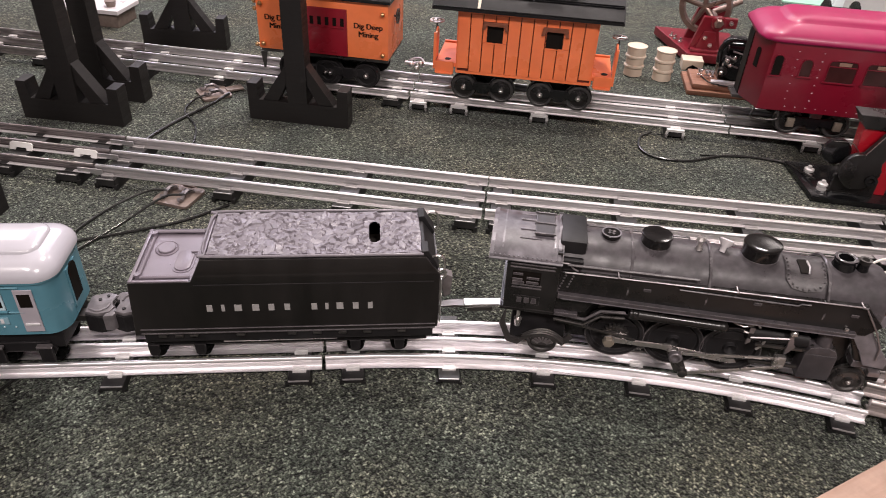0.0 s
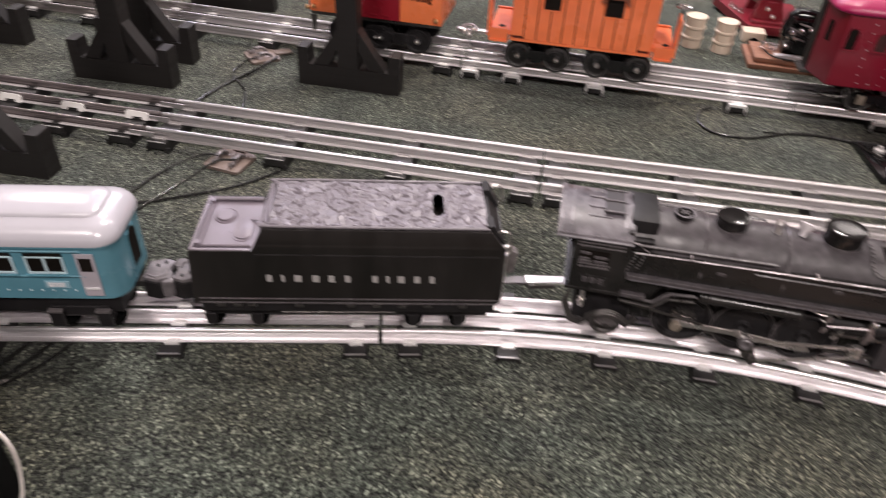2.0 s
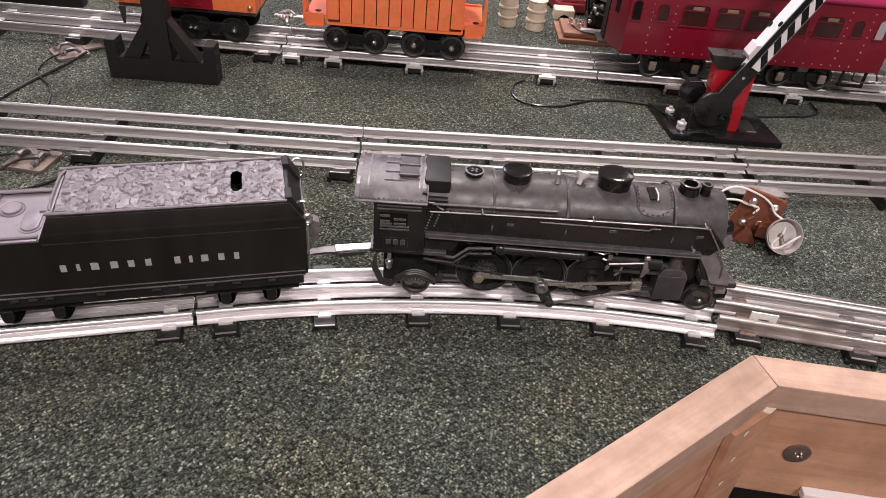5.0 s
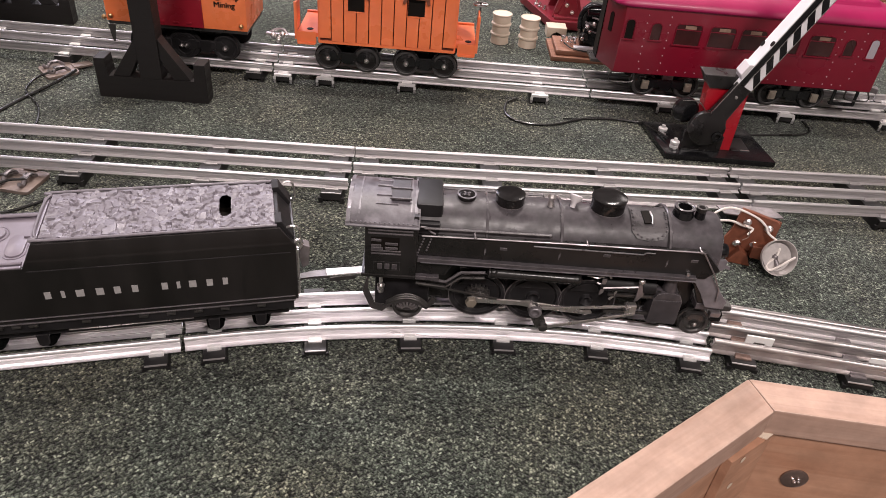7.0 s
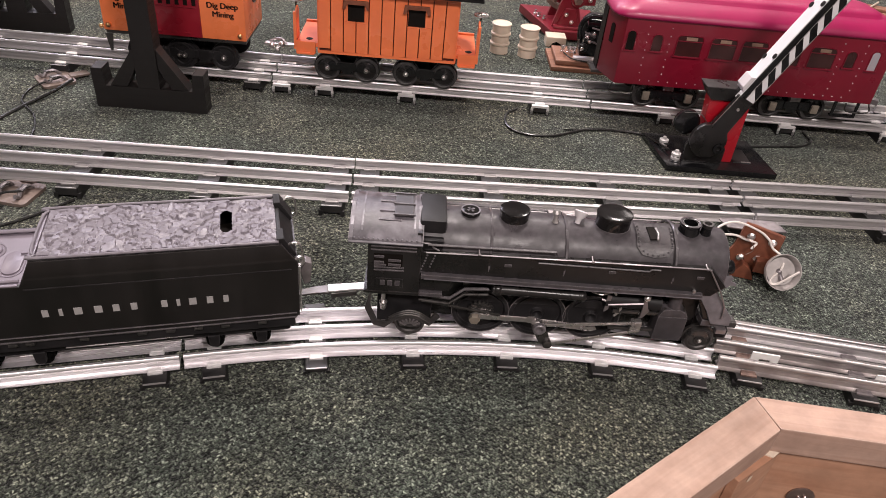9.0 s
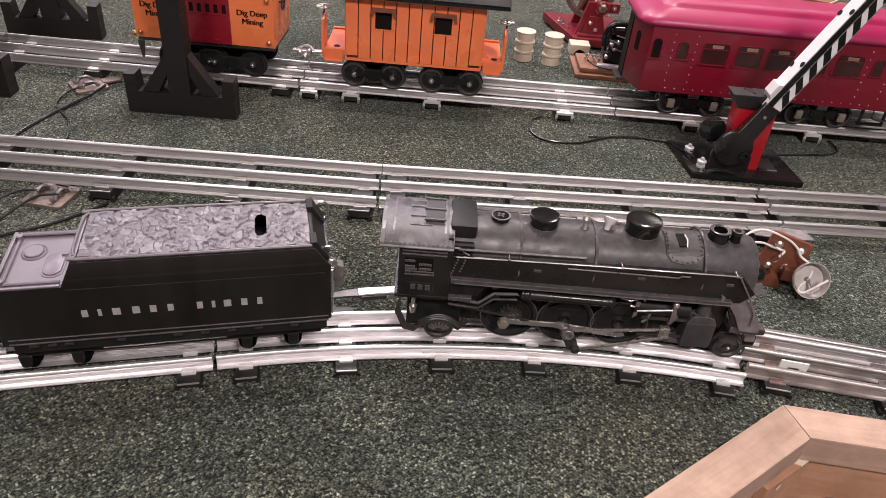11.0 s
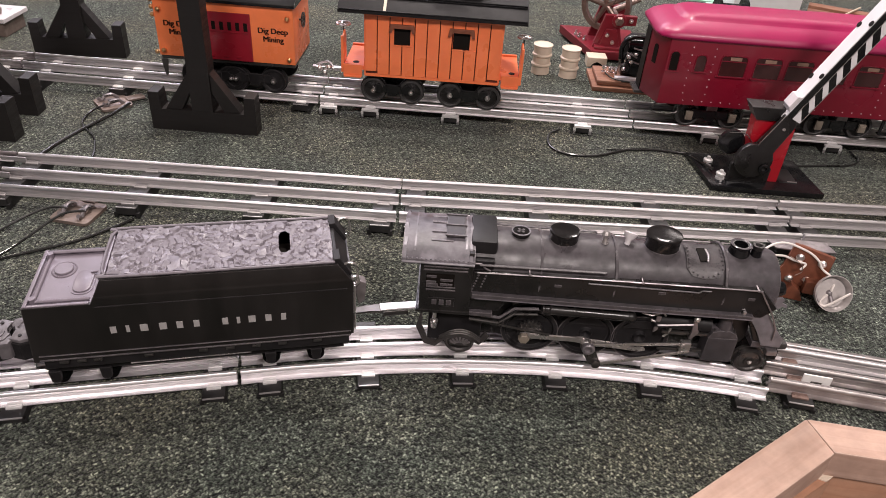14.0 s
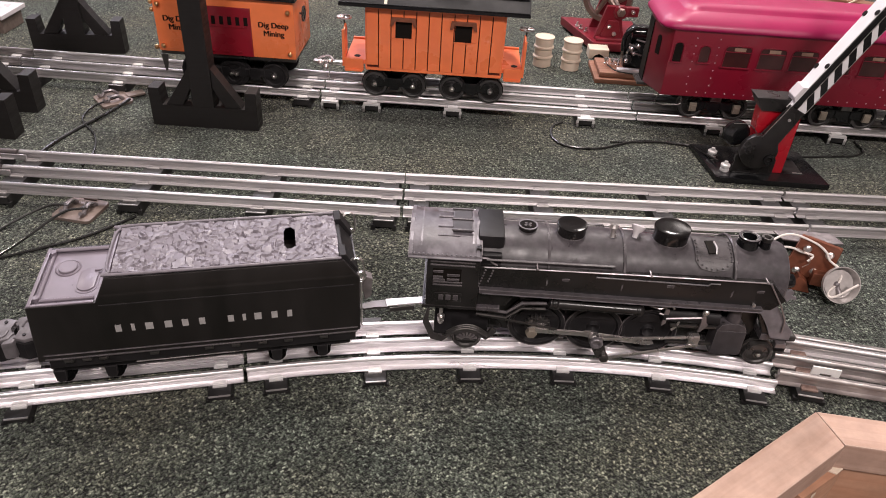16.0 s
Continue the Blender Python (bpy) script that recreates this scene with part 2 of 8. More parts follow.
CASE_BLACK = material("crackle_black_case", (0.005, 0.005, 0.005), 0.85, 0.0, 0.2, 300, 0.3, 900, spec=0.06)
ROOF_DUST = material("dusty_cab_roof", (0.076, 0.068, 0.077), 0.44, 0.0, 0.25, 220, 0.10, 500, dirt=(0.21, 0.19, 0.215), dirt_scale=130, dirt_amount=0.75)
NICKEL = material("nickel_rod", (0.72, 0.68, 0.67), 0.30, 0.90, 0.1, 200, dirt=(0.3, 0.27, 0.26), dirt_scale=90, dirt_amount=0.4)
DARK_METAL = material("dark_steel", (0.12, 0.112, 0.11), 0.34, 0.8, 0.2, 160, 0.1, 600, dirt=(0.03, 0.028, 0.027), dirt_scale=80, dirt_amount=0.6)
# pale patches carry both rubbed paint and the glints on the bands
BAND = material("rubbed_glint_band", (0.10, 0.091, 0.097), 0.24, 0.1, 0.25, 150, 0.04, 600, dirt=(0.30, 0.28, 0.29), dirt_scale=90, dirt_amount=0.5)
REFLECTOR = material("dull_plated_cup", (0.58, 0.54, 0.53), 0.40, 0.55, 0.12, 160, 0.05, 500, dirt=(0.34, 0.30, 0.29), dirt_scale=60, dirt_amount=0.4)
BRASS = material("brass", (0.80, 0.50, 0.26), 0.3, 1.0, 0.1, 160)
LETTER = material("silver_lettering", (0.42, 0.40, 0.40), 0.4, 0.2, 0.1, 300)
ORANGE = material("orange_enamel", (0.94, 0.225, 0.082), 0.34, 0.0, 0.05, 70, 0.05, 300, coat=0.2, dirt=(0.62, 0.07, 0.025), dirt_scale=20, dirt_amount=0.25)
ORANGE_WAGON = material("yellow_orange_enamel", (0.92, 0.225, 0.078), 0.34, 0.0, 0.05, 70, 0.03, 300, coat=0.2, dirt=(0.6, 0.11, 0.015), dirt_scale=20, dirt_amount=0.25)
HOOD = material("scorched_orange", (0.20, 0.065, 0.035), 0.5, 0.0, 0.25, 150, 0.1, 400)
GROOVE = material("dark_groove", (0.10, 0.018, 0.006), 0.6, 0.0, 0.2, 120)
DOOR_RED = material("dark_red_door", (0.26, 0.010, 0.022), 0.35, 0.0, 0.08, 80, coat=0.2)
MAGENTA = material("maroon_enamel", (0.200, 0.006, 0.022), 0.3, 0.0, 0.06, 60, 0.02, 200, coat=0.25, rough_spread=0.06)
MAGENTA_ROOF = material("crimson_roof_enamel", (0.33, 0.008, 0.078), 0.44, 0.0, 0.06, 60, 0.02, 200, coat=0.06, rough_spread=0.06)
BLUE = material("turquoise_enamel", (0.105, 0.255, 0.325), 0.32, 0.0, 0.08, 70, 0.03, 300, coat=0.3, dirt=(0.055, 0.19, 0.25), dirt_scale=25, dirt_amount=0.4)
BLUE_TRIM = material("pale_blue_trim", (0.50, 0.64, 0.70), 0.4, 0.0, 0.08, 70)
BOARD_BLUE = material("faded_blue_board", (0.26, 0.42, 0.50), 0.4, 0.0, 0.08, 70)
DOOR_LIT_PANE_GREY = material("grey_enamel_and_lit_pane", (0.42, 0.385, 0.43), 0.4, 0.0, 0.06, 70)
PALE = material("pale_grey_enamel", (0.66, 0.62, 0.64), 0.35, 0.0, 0.05, 70)
WHITE_ROOF = material("white_roof_enamel", (0.50, 0.485, 0.535), 0.24, 0.0, 0.03, 60, 0.02, 200, coat=0.4, rough_spread=0.05)
CREAM = material("cream_plastic", (0.68, 0.57, 0.46), 0.4, 0.0, 0.05, 90, dirt=(0.6, 0.48, 0.38), dirt_amount=0.3)
RED = material("red_enamel", (0.38, 0.008, 0.018), 0.3, 0.0, 0.06, 90, coat=0.3)
CAST_RED = material("crimson_casting", (0.170, 0.008, 0.018), 0.38, 0.0, 0.12, 120, 0.15, 400, coat=0.2)
WHITE = material("white_enamel", (0.76, 0.74, 0.76), 0.35, 0.0, 0.04, 90)
GLASS_DARK = material("dark_interior", (0.008, 0.006, 0.005), 0.6, 0.0, 0.2, 60, spec=0.15)
WINDOW_FILM = material("smoked_celluloid", (0.045, 0.016, 0.016), 0.2, 0.0, 0.3, 60)
BAKELITE = material("brown_fibre_board", (0.17, 0.055, 0.03), 0.45, 0.0, 0.2, 150, 0.1, 500)
WIRE_WHITE = material("white_wire", (0.78, 0.72, 0.68), 0.5, 0.0, 0.05, 200)
WIRE_BLACK = material("black_wire", (0.016, 0.0155, 0.015), 0.28, 0.0, 0.1, 200)
GREY_BOX = material("grey_connector", (0.20, 0.155, 0.135), 0.5, 0.2, 0.15, 200, dirt=(0.15, 0.10, 0.08), dirt_amount=0.5, dirt_scale=90)
TYRE = material("dull_grey_tyre", (0.055, 0.052, 0.052), 0.42, 0.4, 0.2, 160, 0.05, 500, dirt=(0.10, 0.095, 0.095), dirt_scale=80, dirt_amount=0.4)
CASTING = material("grey_casting", (0.30, 0.27, 0.28), 0.4, 0.7, 0.15, 160, 0.1, 500, dirt=(0.10, 0.09, 0.09), dirt_scale=90, dirt_amount=0.5)
PINE = wood_material("pine_board", (0.43, 0.275, 0.212), (0.51, 0.345, 0.275))
APRON = wood_material("orange_pine_board", (0.44, 0.225, 0.140), (0.54, 0.310, 0.205), 6.0)
PLINTH_WOOD = wood_material("varnished_plinth", (0.21, 0.088, 0.052), (0.34, 0.165, 0.105), 16)
BRONZE = material("dull_bronze", (0.26, 0.19, 0.165), 0.38, 0.7, 0.15, 150, 0.1, 400, dirt=(0.12, 0.08, 0.07), dirt_scale=60, dirt_amount=0.5)
JOURNAL = material("gilded_journal", (0.34, 0.29, 0.24), 0.4, 0.5, 0.1, 200)
BLIND = material("yellowed_blind", (0.30, 0.19, 0.14), 0.6, 0.0, 0.2, 200)
WALL_PAINT = material("wall_paint", (0.44, 0.41, 0.39), 0.85, 0.0, 0.04, 8, 0.1, 120, dirt=(0.36, 0.33, 0.31), dirt_scale=2, dirt_amount=0.4)
CEILING_PAINT = material("ceiling_paint", (0.48, 0.455, 0.44), 0.9, 0.0, 0.03, 8, 0.1, 90, dirt=(0.40, 0.375, 0.36), dirt_scale=2, dirt_amount=0.4)
FLOOR_DARK = material("dark_floor", (0.05, 0.045, 0.04), 0.7, 0.0, 0.2, 20, dirt=(0.03, 0.028, 0.025), dirt_scale=4)
# the paler upright patches put the flank's soft sheen into the colour
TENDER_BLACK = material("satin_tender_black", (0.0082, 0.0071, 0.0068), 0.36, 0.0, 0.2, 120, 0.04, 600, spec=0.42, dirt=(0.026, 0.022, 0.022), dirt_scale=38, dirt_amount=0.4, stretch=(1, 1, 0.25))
WORN_BLACK = material("worn_black_plate", (0.042, 0.038, 0.042), 0.42, 0.0, 0.2, 150, 0.05, 700, spec=0.4)
COUPLER = material("dull_coupler_casting", (0.17, 0.155, 0.165), 0.40, 0.2, 0.2, 150, 0.08, 500, dirt=(0.04, 0.036, 0.038), dirt_scale=80, dirt_amount=0.6)
DOME = material("japanned_dome", (0.010, 0.009, 0.009), 0.15, 0.0, 0.15, 90, 0.02, 400, spec=0.45, dirt=(0.032, 0.028, 0.028), dirt_scale=70, dirt_amount=0.35, rough_spread=0.05)
TRUCK_GREY = material("rubbed_truck_casting", (0.075, 0.068, 0.068), 0.38, 0.4, 0.25, 150, 0.05, 600, dirt=(0.030, 0.026, 0.025), dirt_scale=80, dirt_amount=0.6)
FRONT_GREY = material("worn_grey_casting", (0.20, 0.186, 0.205), 0.42, 0.2, 0.2, 150, 0.05, 600, dirt=(0.06, 0.055, 0.06), dirt_scale=70, dirt_amount=0.6)
SOOT = material("sooty_matt_black", (0.012, 0.011, 0.012), 0.55, 0.0, 0.2, 150, 0.05, 700, spec=0.25, dirt=(0.026, 0.024, 0.026), dirt_scale=50, dirt_amount=0.4)
MINT = material("mint_card", (0.36, 0.62, 0.48), 0.5, 0.0, 0.05, 60)


def wear_edges(m, colour, radius, amount):
    """Rubs the paint off the sharp edges of a material, broken up by a noise."""
    nt = m.node_tree
    n, link = nt.nodes, nt.links.new
    b = n["Principled BSDF"]
    old = b.inputs["Base Color"].links[0].from_socket
    bevel = n.new("ShaderNodeBevel")
    bevel.samples = 4
    bevel.inputs["Radius"].default_value = radius
    geo = n.new("ShaderNodeNewGeometry")
    dot = n.new("ShaderNodeVectorMath")
    dot.operation = "DOT_PRODUCT"
    link(bevel.outputs[0], dot.inputs[0])
    link(geo.outputs["Normal"], dot.inputs[1])
    edge = n.new("ShaderNodeMapRange")
    edge.inputs["From Min"].default_value, edge.inputs["From Max"].default_value = 0.985, 0.86
    edge.inputs["To Max"].default_value = amount
    link(dot.outputs["Value"], edge.inputs["Value"])
    co = n.new("ShaderNodeTexCoord")
    rub = n.new("ShaderNodeTexNoise")
    rub.inputs["Scale"].default_value = 90
    link(co.outputs["Object"], rub.inputs["Vector"])
    part_of = n.new("ShaderNodeMapRange")
    part_of.inputs["From Min"].default_value, part_of.inputs["From Max"].default_value = 0.36, 0.6
    part_of.inputs["To Min"].default_value = 0.25
    link(rub.outputs["Fac"], part_of.inputs["Value"])
    both = n.new("ShaderNodeMath")
    both.operation = "MULTIPLY"
    link(edge.outputs[0], both.inputs[0])
    link(part_of.outputs[0], both.inputs[1])
    mix = n.new("ShaderNodeMix")
    mix.data_type = "RGBA"
    link(both.outputs[0], mix.inputs["Factor"])
    link(old, mix.inputs["A"])
    mix.inputs["B"].default_value = (*colour, 1)
    link(mix.outputs["Result"], b.inputs["Base Color"])


for m, amount in ((BLACK, 0.2), (TENDER_BLACK, 0.3), (DUSTY, 0.6), (ROOF_DUST, 0.9), (SOOT, 0.15), (WORN_BLACK, 0.5)):
    wear_edges(m, (0.34, 0.31, 0.32), 0.0009, amount)
wear_edges(PINE, (0.66, 0.52, 0.45), 0.0016, 0.7)

# ---------- mesh helpers ----------
def thing(name, m, label, category, group="", kind=""):
    ob = new(name)
    ob.empty_display_size = 0.01
    ob.matrix_world = m
    return tagged(ob, label, category, group, kind)


def mesh_of(name, bm, mat, smooth=False, angle=40):
    me = bpy.data.meshes.new(name)
    bmesh.ops.recalc_face_normals(bm, faces=bm.faces)
    if smooth:
        for f in bm.faces:
            f.smooth = True
        lim = radians(angle)
        for e in bm.edges:
            if len(e.link_faces) == 2 and e.calc_face_angle(0) > lim:
                e.smooth = False
    bm.to_mesh(me)
    bm.free()
    me.materials.append(mat)
    return me


def part(name, bm, mat, parent, label="", smooth=False, angle=40):
    ob = new(name, mesh_of(name, bm, mat, smooth, angle))
    ob.parent = parent
    if label:
        tagged(ob, label)
    return ob


def share(name, me, parent, m=None):
    """Another object on the same mesh, under parent, at the local pose m."""
    ob = new(name, me)
    ob.parent = parent
    if m is not None:
        ob.matrix_local = m
    return ob


def box(bm, x0, x1, y0, y1, z0, z1, bevel=0.0, m=None):
    made = bmesh.ops.create_cube(bm, size=1)["verts"]
    for v in made:
        v.co = Vector(((x0 + x1) / 2 + v.co.x * (x1 - x0), (y0 + y1) / 2 + v.co.y * (y1 - y0), (z0 + z1) / 2 + v.co.z * (z1 - z0)))
    if bevel:
        edges = list({e for v in made for e in v.link_edges})
        made = bmesh.ops.bevel(bm, geom=edges, offset=bevel, segments=2, affect="EDGES", profile=0.6)["verts"]
    if m is not None:
        bmesh.ops.transform(bm, matrix=m, verts=made)
    return bm


def one_box(*a, **k):
    return box(bmesh.new(), *a, **k)


def rod(bm, a, b, r0, r1=None, n=12):
    a, b = Vector(a), Vector(b)
    d = b - a
    m = Matrix.Translation((a + b) / 2) @ d.to_track_quat("Z", "Y").to_matrix().to_4x4()
    bmesh.ops.create_cone(bm, cap_ends=True, cap_tris=False, segments=n, radius1=r0, radius2=r0 if r1 is None else r1, depth=d.length, matrix=m)
    return bm


def ball(bm, c, r, n=10, squash=1.0):
    bmesh.ops.create_uvsphere(bm, u_segments=n, v_segments=max(6, n // 2), radius=r, matrix=Matrix.Translation(c) @ Matrix.Diagonal((1, 1, squash, 1)))
    return bm


def turned(bm, profile, n=24, m=None, ring=False):
    """A body of revolution about z; profile is a list of (radius, z). ring: the profile closes on itself."""
    rings = []
    for r, z in profile:
        rings.append([bm.verts.new((r * math.cos(2 * math.pi * i / n), r * math.sin(2 * math.pi * i / n), z)) for i in range(n)])
    for a, b in zip(rings, rings[1:] + rings[:1] if ring else rings[1:]):
        for i in range(n):
            bm.faces.new((a[i], a[(i + 1) % n], b[(i + 1) % n], b[i]))
    if not ring:
        bm.faces.new(list(reversed(rings[0])))
        bm.faces.new(rings[-1])
    if m is not None:
        bmesh.ops.transform(bm, matrix=m, verts=[v for r in rings for v in r])
    return bm


def prism(bm, outline, axis, a, b, bevel=0.0):
    """An outline of 2D points swept along an axis from a to b."""
    def put(p, t):
        return {"x": (t, p[0], p[1]), "y": (p[0], t, p[1]), "z": (p[0], p[1], t)}[axis]
    lo = [bm.verts.new(put(p, a)) for p in outline]
    hi = [bm.verts.new(put(p, b)) for p in outline]
    n = len(outline)
    faces = [bm.faces.new(lo), bm.faces.new(list(reversed(hi)))]
    for i in range(n):
        faces.append(bm.faces.new((lo[i], hi[i], hi[(i + 1) % n], lo[(i + 1) % n])))
    if bevel:
        edges = list({e for f in faces for e in f.edges})
        bmesh.ops.bevel(bm, geom=edges, offset=bevel, segments=2, affect="EDGES", profile=0.6)
    return bm


def tube(bm, pts, r, n=8):
    """A round wire through points."""
    pts = [Vector(p) for p in pts]
    rings = []
    up = Vector((0.31, 0.17, 0.93))
    for i, p in enumerate(pts):
        d = (pts[min(i + 1, len(pts) - 1)] - pts[max(i - 1, 0)]).normalized()
        s = d.cross(up).normalized()
        u = s.cross(d)
        rings.append([bm.verts.new(p + r * (math.cos(2 * math.pi * k / n) * s + math.sin(2 * math.pi * k / n) * u)) for k in range(n)])
    for a, b in zip(rings, rings[1:]):
        for k in range(n):
            bm.faces.new((a[k], a[(k + 1) % n], b[(k + 1) % n], b[k]))
    bm.faces.new(list(reversed(rings[0])))
    bm.faces.new(rings[-1])
    return bm


def smooth_path(pts, steps=6):
    """Catmull-Rom through points."""
    p = [Vector(q) for q in pts]
    p = [2 * p[0] - p[1]] + p + [2 * p[-1] - p[-2]]
    out = []
    for i in range(1, len(p) - 2):
        for k in range(steps):
            t = k / steps
            out.append(0.5 * (2 * p[i] + (p[i + 1] - p[i - 1]) * t + (2 * p[i - 1] - 5 * p[i] + 4 * p[i + 1] - p[i + 2]) * t * t
                              + (3 * p[i] - p[i - 1] - 3 * p[i + 1] + p[i + 2]) * t ** 3))
    out.append(p[-2])
    return out


def sweep(bm, profile, path):
    """A closed profile of (sideways, up) swept along a path of (x, y, heading in degrees, z)."""
    rings = []
    for x, y, h, z in path:
        c, s = math.cos(radians(h)), math.sin(radians(h))
        rings.append([bm.verts.new((x - s * u, y + c * u, z + w)) for u, w in profile])
    n = len(profile)
    for a, b in zip(rings, rings[1:]):
        for k in range(n):
            bm.faces.new((a[k], a[(k + 1) % n], b[(k + 1) % n], b[k]))
    bm.faces.new(list(reversed(rings[0])))
    bm.faces.new(rings[-1])
    return bm


def text_mesh(body, size, depth=0.0002):
    """Letters of the built-in font as a mesh, in the xz plane, facing -y."""
    cu = bpy.data.curves.new("letters", "FONT")
    cu.body, cu.size, cu.extrude, cu.align_x, cu.align_y = body, size, depth, "CENTER", "CENTER"
    cu.offset = 0.0
    ob = bpy.data.objects.new("letters", cu)
    me = bpy.data.meshes.new_from_object(ob)
    bpy.data.objects.remove(ob)
    me.transform(pose(0, 0, 0, 90, 0, 0))
    bold = bmesh.new()
    for k in range(3):
        bold.from_mesh(me)
        bold.verts.ensure_lookup_table()
        bmesh.ops.translate(bold, verts=bold.verts[-len(me.vertices):], vec=((k - 1) * size * 0.035, -0.00004 * k, 0))
    bold.to_mesh(me)
    bold.free()
    return me


# ---------- the setting ----------
def setting(name, bm, mat, label, category, smooth=False):
    return tagged(new(name, mesh_of(name, bm, mat, smooth)), label, category, kind="structure")


bm = bmesh.new()
prism(bm, [(-1.6, -1.027), (0.28, 0.370), (1.7, 0.223), (1.7, 2.3), (-1.6, 2.3)], "z", -0.016, 0.0)
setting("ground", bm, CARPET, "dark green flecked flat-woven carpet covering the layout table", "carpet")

TRIM_LONG = Matrix.Translation((0.28, 0.370, 0)) @ pose(0, 0, 0, 0, 0, 216.6)
TRIM_SHORT = Matrix.Translation((0.28, 0.370, 0)) @ pose(0, 0, 0, 0, 0, -5.9)
# mitred pine trim along the two edges of the table opening
half = math.tan(radians((216.6 + 5.9 - 180) / 2))
bm = prism(bmesh.new(), [(0.0, 0.0), (2.0, 0.0), (2.0, 0.0275), (0.0275 * half, 0.0275)], "z", -0.020, 0.003, 0.0012)
ob = setting("trim_long", bm, PINE, "pale pine trim board along the carpet edge, worn corners", "trim")
ob.matrix_world = TRIM_LONG
bm = prism(bmesh.new(), [(0.0004, 0.0), (1.4, 0.0), (1.4, -0.0265), (0.0275 * half + 0.0004, -0.0265)], "z", -0.020, 0.003, 0.0012)
ob = setting("trim_short", bm, PINE, "pale pine trim board along the carpet edge, stained grey in places", "trim")
ob.matrix_world = TRIM_SHORT
# vertical boards under the trim
bm = box(bmesh.new(), 0.0, 2.0, 0.006, 0.024, -0.30, -0.0202, 0.0008)
ob = setting("apron_long", bm, APRON, "reddish pine apron board under the trim", "board")
ob.matrix_world = TRIM_LONG
bm = box(bmesh.new(), 0.012, 1.4, -0.022, -0.004, -0.1150, -0.0202, 0.0008)
ob = setting("apron_short", bm, APRON, "reddish pine apron board under the trim", "board")
ob.matrix_world = TRIM_SHORT
bm = box(bmesh.new(), 0.066, 0.8, -0.0300, -0.0222, -0.1085, -0.1010, 0.001)
ob = setting("batten", bm, WHITE, "white painted batten along the apron's lower edge", "batten")
ob.matrix_world = TRIM_SHORT

for nm, a in (("wall_north", (-3.2, 3.2, 4.6, 4.7)), ("wall_south", (-3.2, 3.2, -2.6, -2.5)), ("wall_west", (-3.3, -3.2, -2.6, 4.7)), ("wall_east", (3.2, 3.3, -2.6, 4.7))):
    setting(nm, one_box(*a, -0.80, 1.70), WALL_PAINT, "plain painted room wall", "wall")
setting("floor", one_box(-3.3, 3.3, -2.6, 4.7, -0.86, -0.80), FLOOR_DARK, "dark room floor under the layout table", "floor")
setting("ceiling", one_box(-3.3, 3.3, -2.6, 4.7, 1.70, 1.76), CEILING_PAINT, "pale painted ceiling", "ceiling")

# ---------- track ----------
def rail_profile(h, foot):
    head = h * 0.255
    right = [(foot, 0), (foot, h * 0.06), (0.0012, h * 0.10), (0.0010, h * 0.46), (head * 0.8, h * 0.58), (head, h * 0.74), (head * 0.86, h * 0.89), (head * 0.45, h * 0.985), (0.0001, h)]
    return [(-foot, 0)] + right + [(-u, w) for u, w in reversed(right[1:-1])]


def straight(x, y, h, length, z, step=0.05):
    n = max(2, int(length / step) + 1)
    c, s = math.cos(radians(h)), math.sin(radians(h))
    return [(x + c * length * i / (n - 1), y + s * length * i / (n - 1), h, z) for i in range(n)]


def tie_mesh(width, length, zt, bevel=0.0007):
    """A pressed sheet-metal tie: a channel with sloping ends and folded lips."""
    w, l = width / 2, length / 2
    bm = prism(bmesh.new(), [(-w, 0.0), (-w * 0.86, zt), (w * 0.86, zt), (w, 0.0), (w * 0.84, 0.0), (w * 0.72, zt - 0.0012), (-w * 0.72, zt - 0.0012), (-w * 0.84, 0.0)], "y", -l, l)
    box(bm, -w * 0.84, w * 0.84, -l - 0.0010, -l + 0.0004, zt * 0.30, zt - 0.0002)
    for q in (-1, 1):
        box(bm, min(q * w * 0.72, q * w * 1.05), max(q * w * 0.72, q * w * 1.05), -l - 0.0014, -l + 0.002, 0.0, zt * 0.5)
    return mesh_of("tie", bm, TIE)


def clip_mesh(width, foot, mat):
    """Two bent tabs that hold one rail's foot to a tie."""
    w = width / 2
    bm = bmesh.new()
    for s in (-1, 1):
        box(bm, -w, w, min(s * (foot - 0.0014), s * (foot + 0.0022)), max(s * (foot - 0.0014), s * (foot + 0.0022)), -0.0003, 0.0013, 0.0003)
        box(bm, -w * 0.9, w * 0.9, min(s * foot * 0.45, s * foot), max(s * foot * 0.45, s * foot), 0.0009, 0.0017, 0.0003)
    return mesh_of("clip", bm, mat)


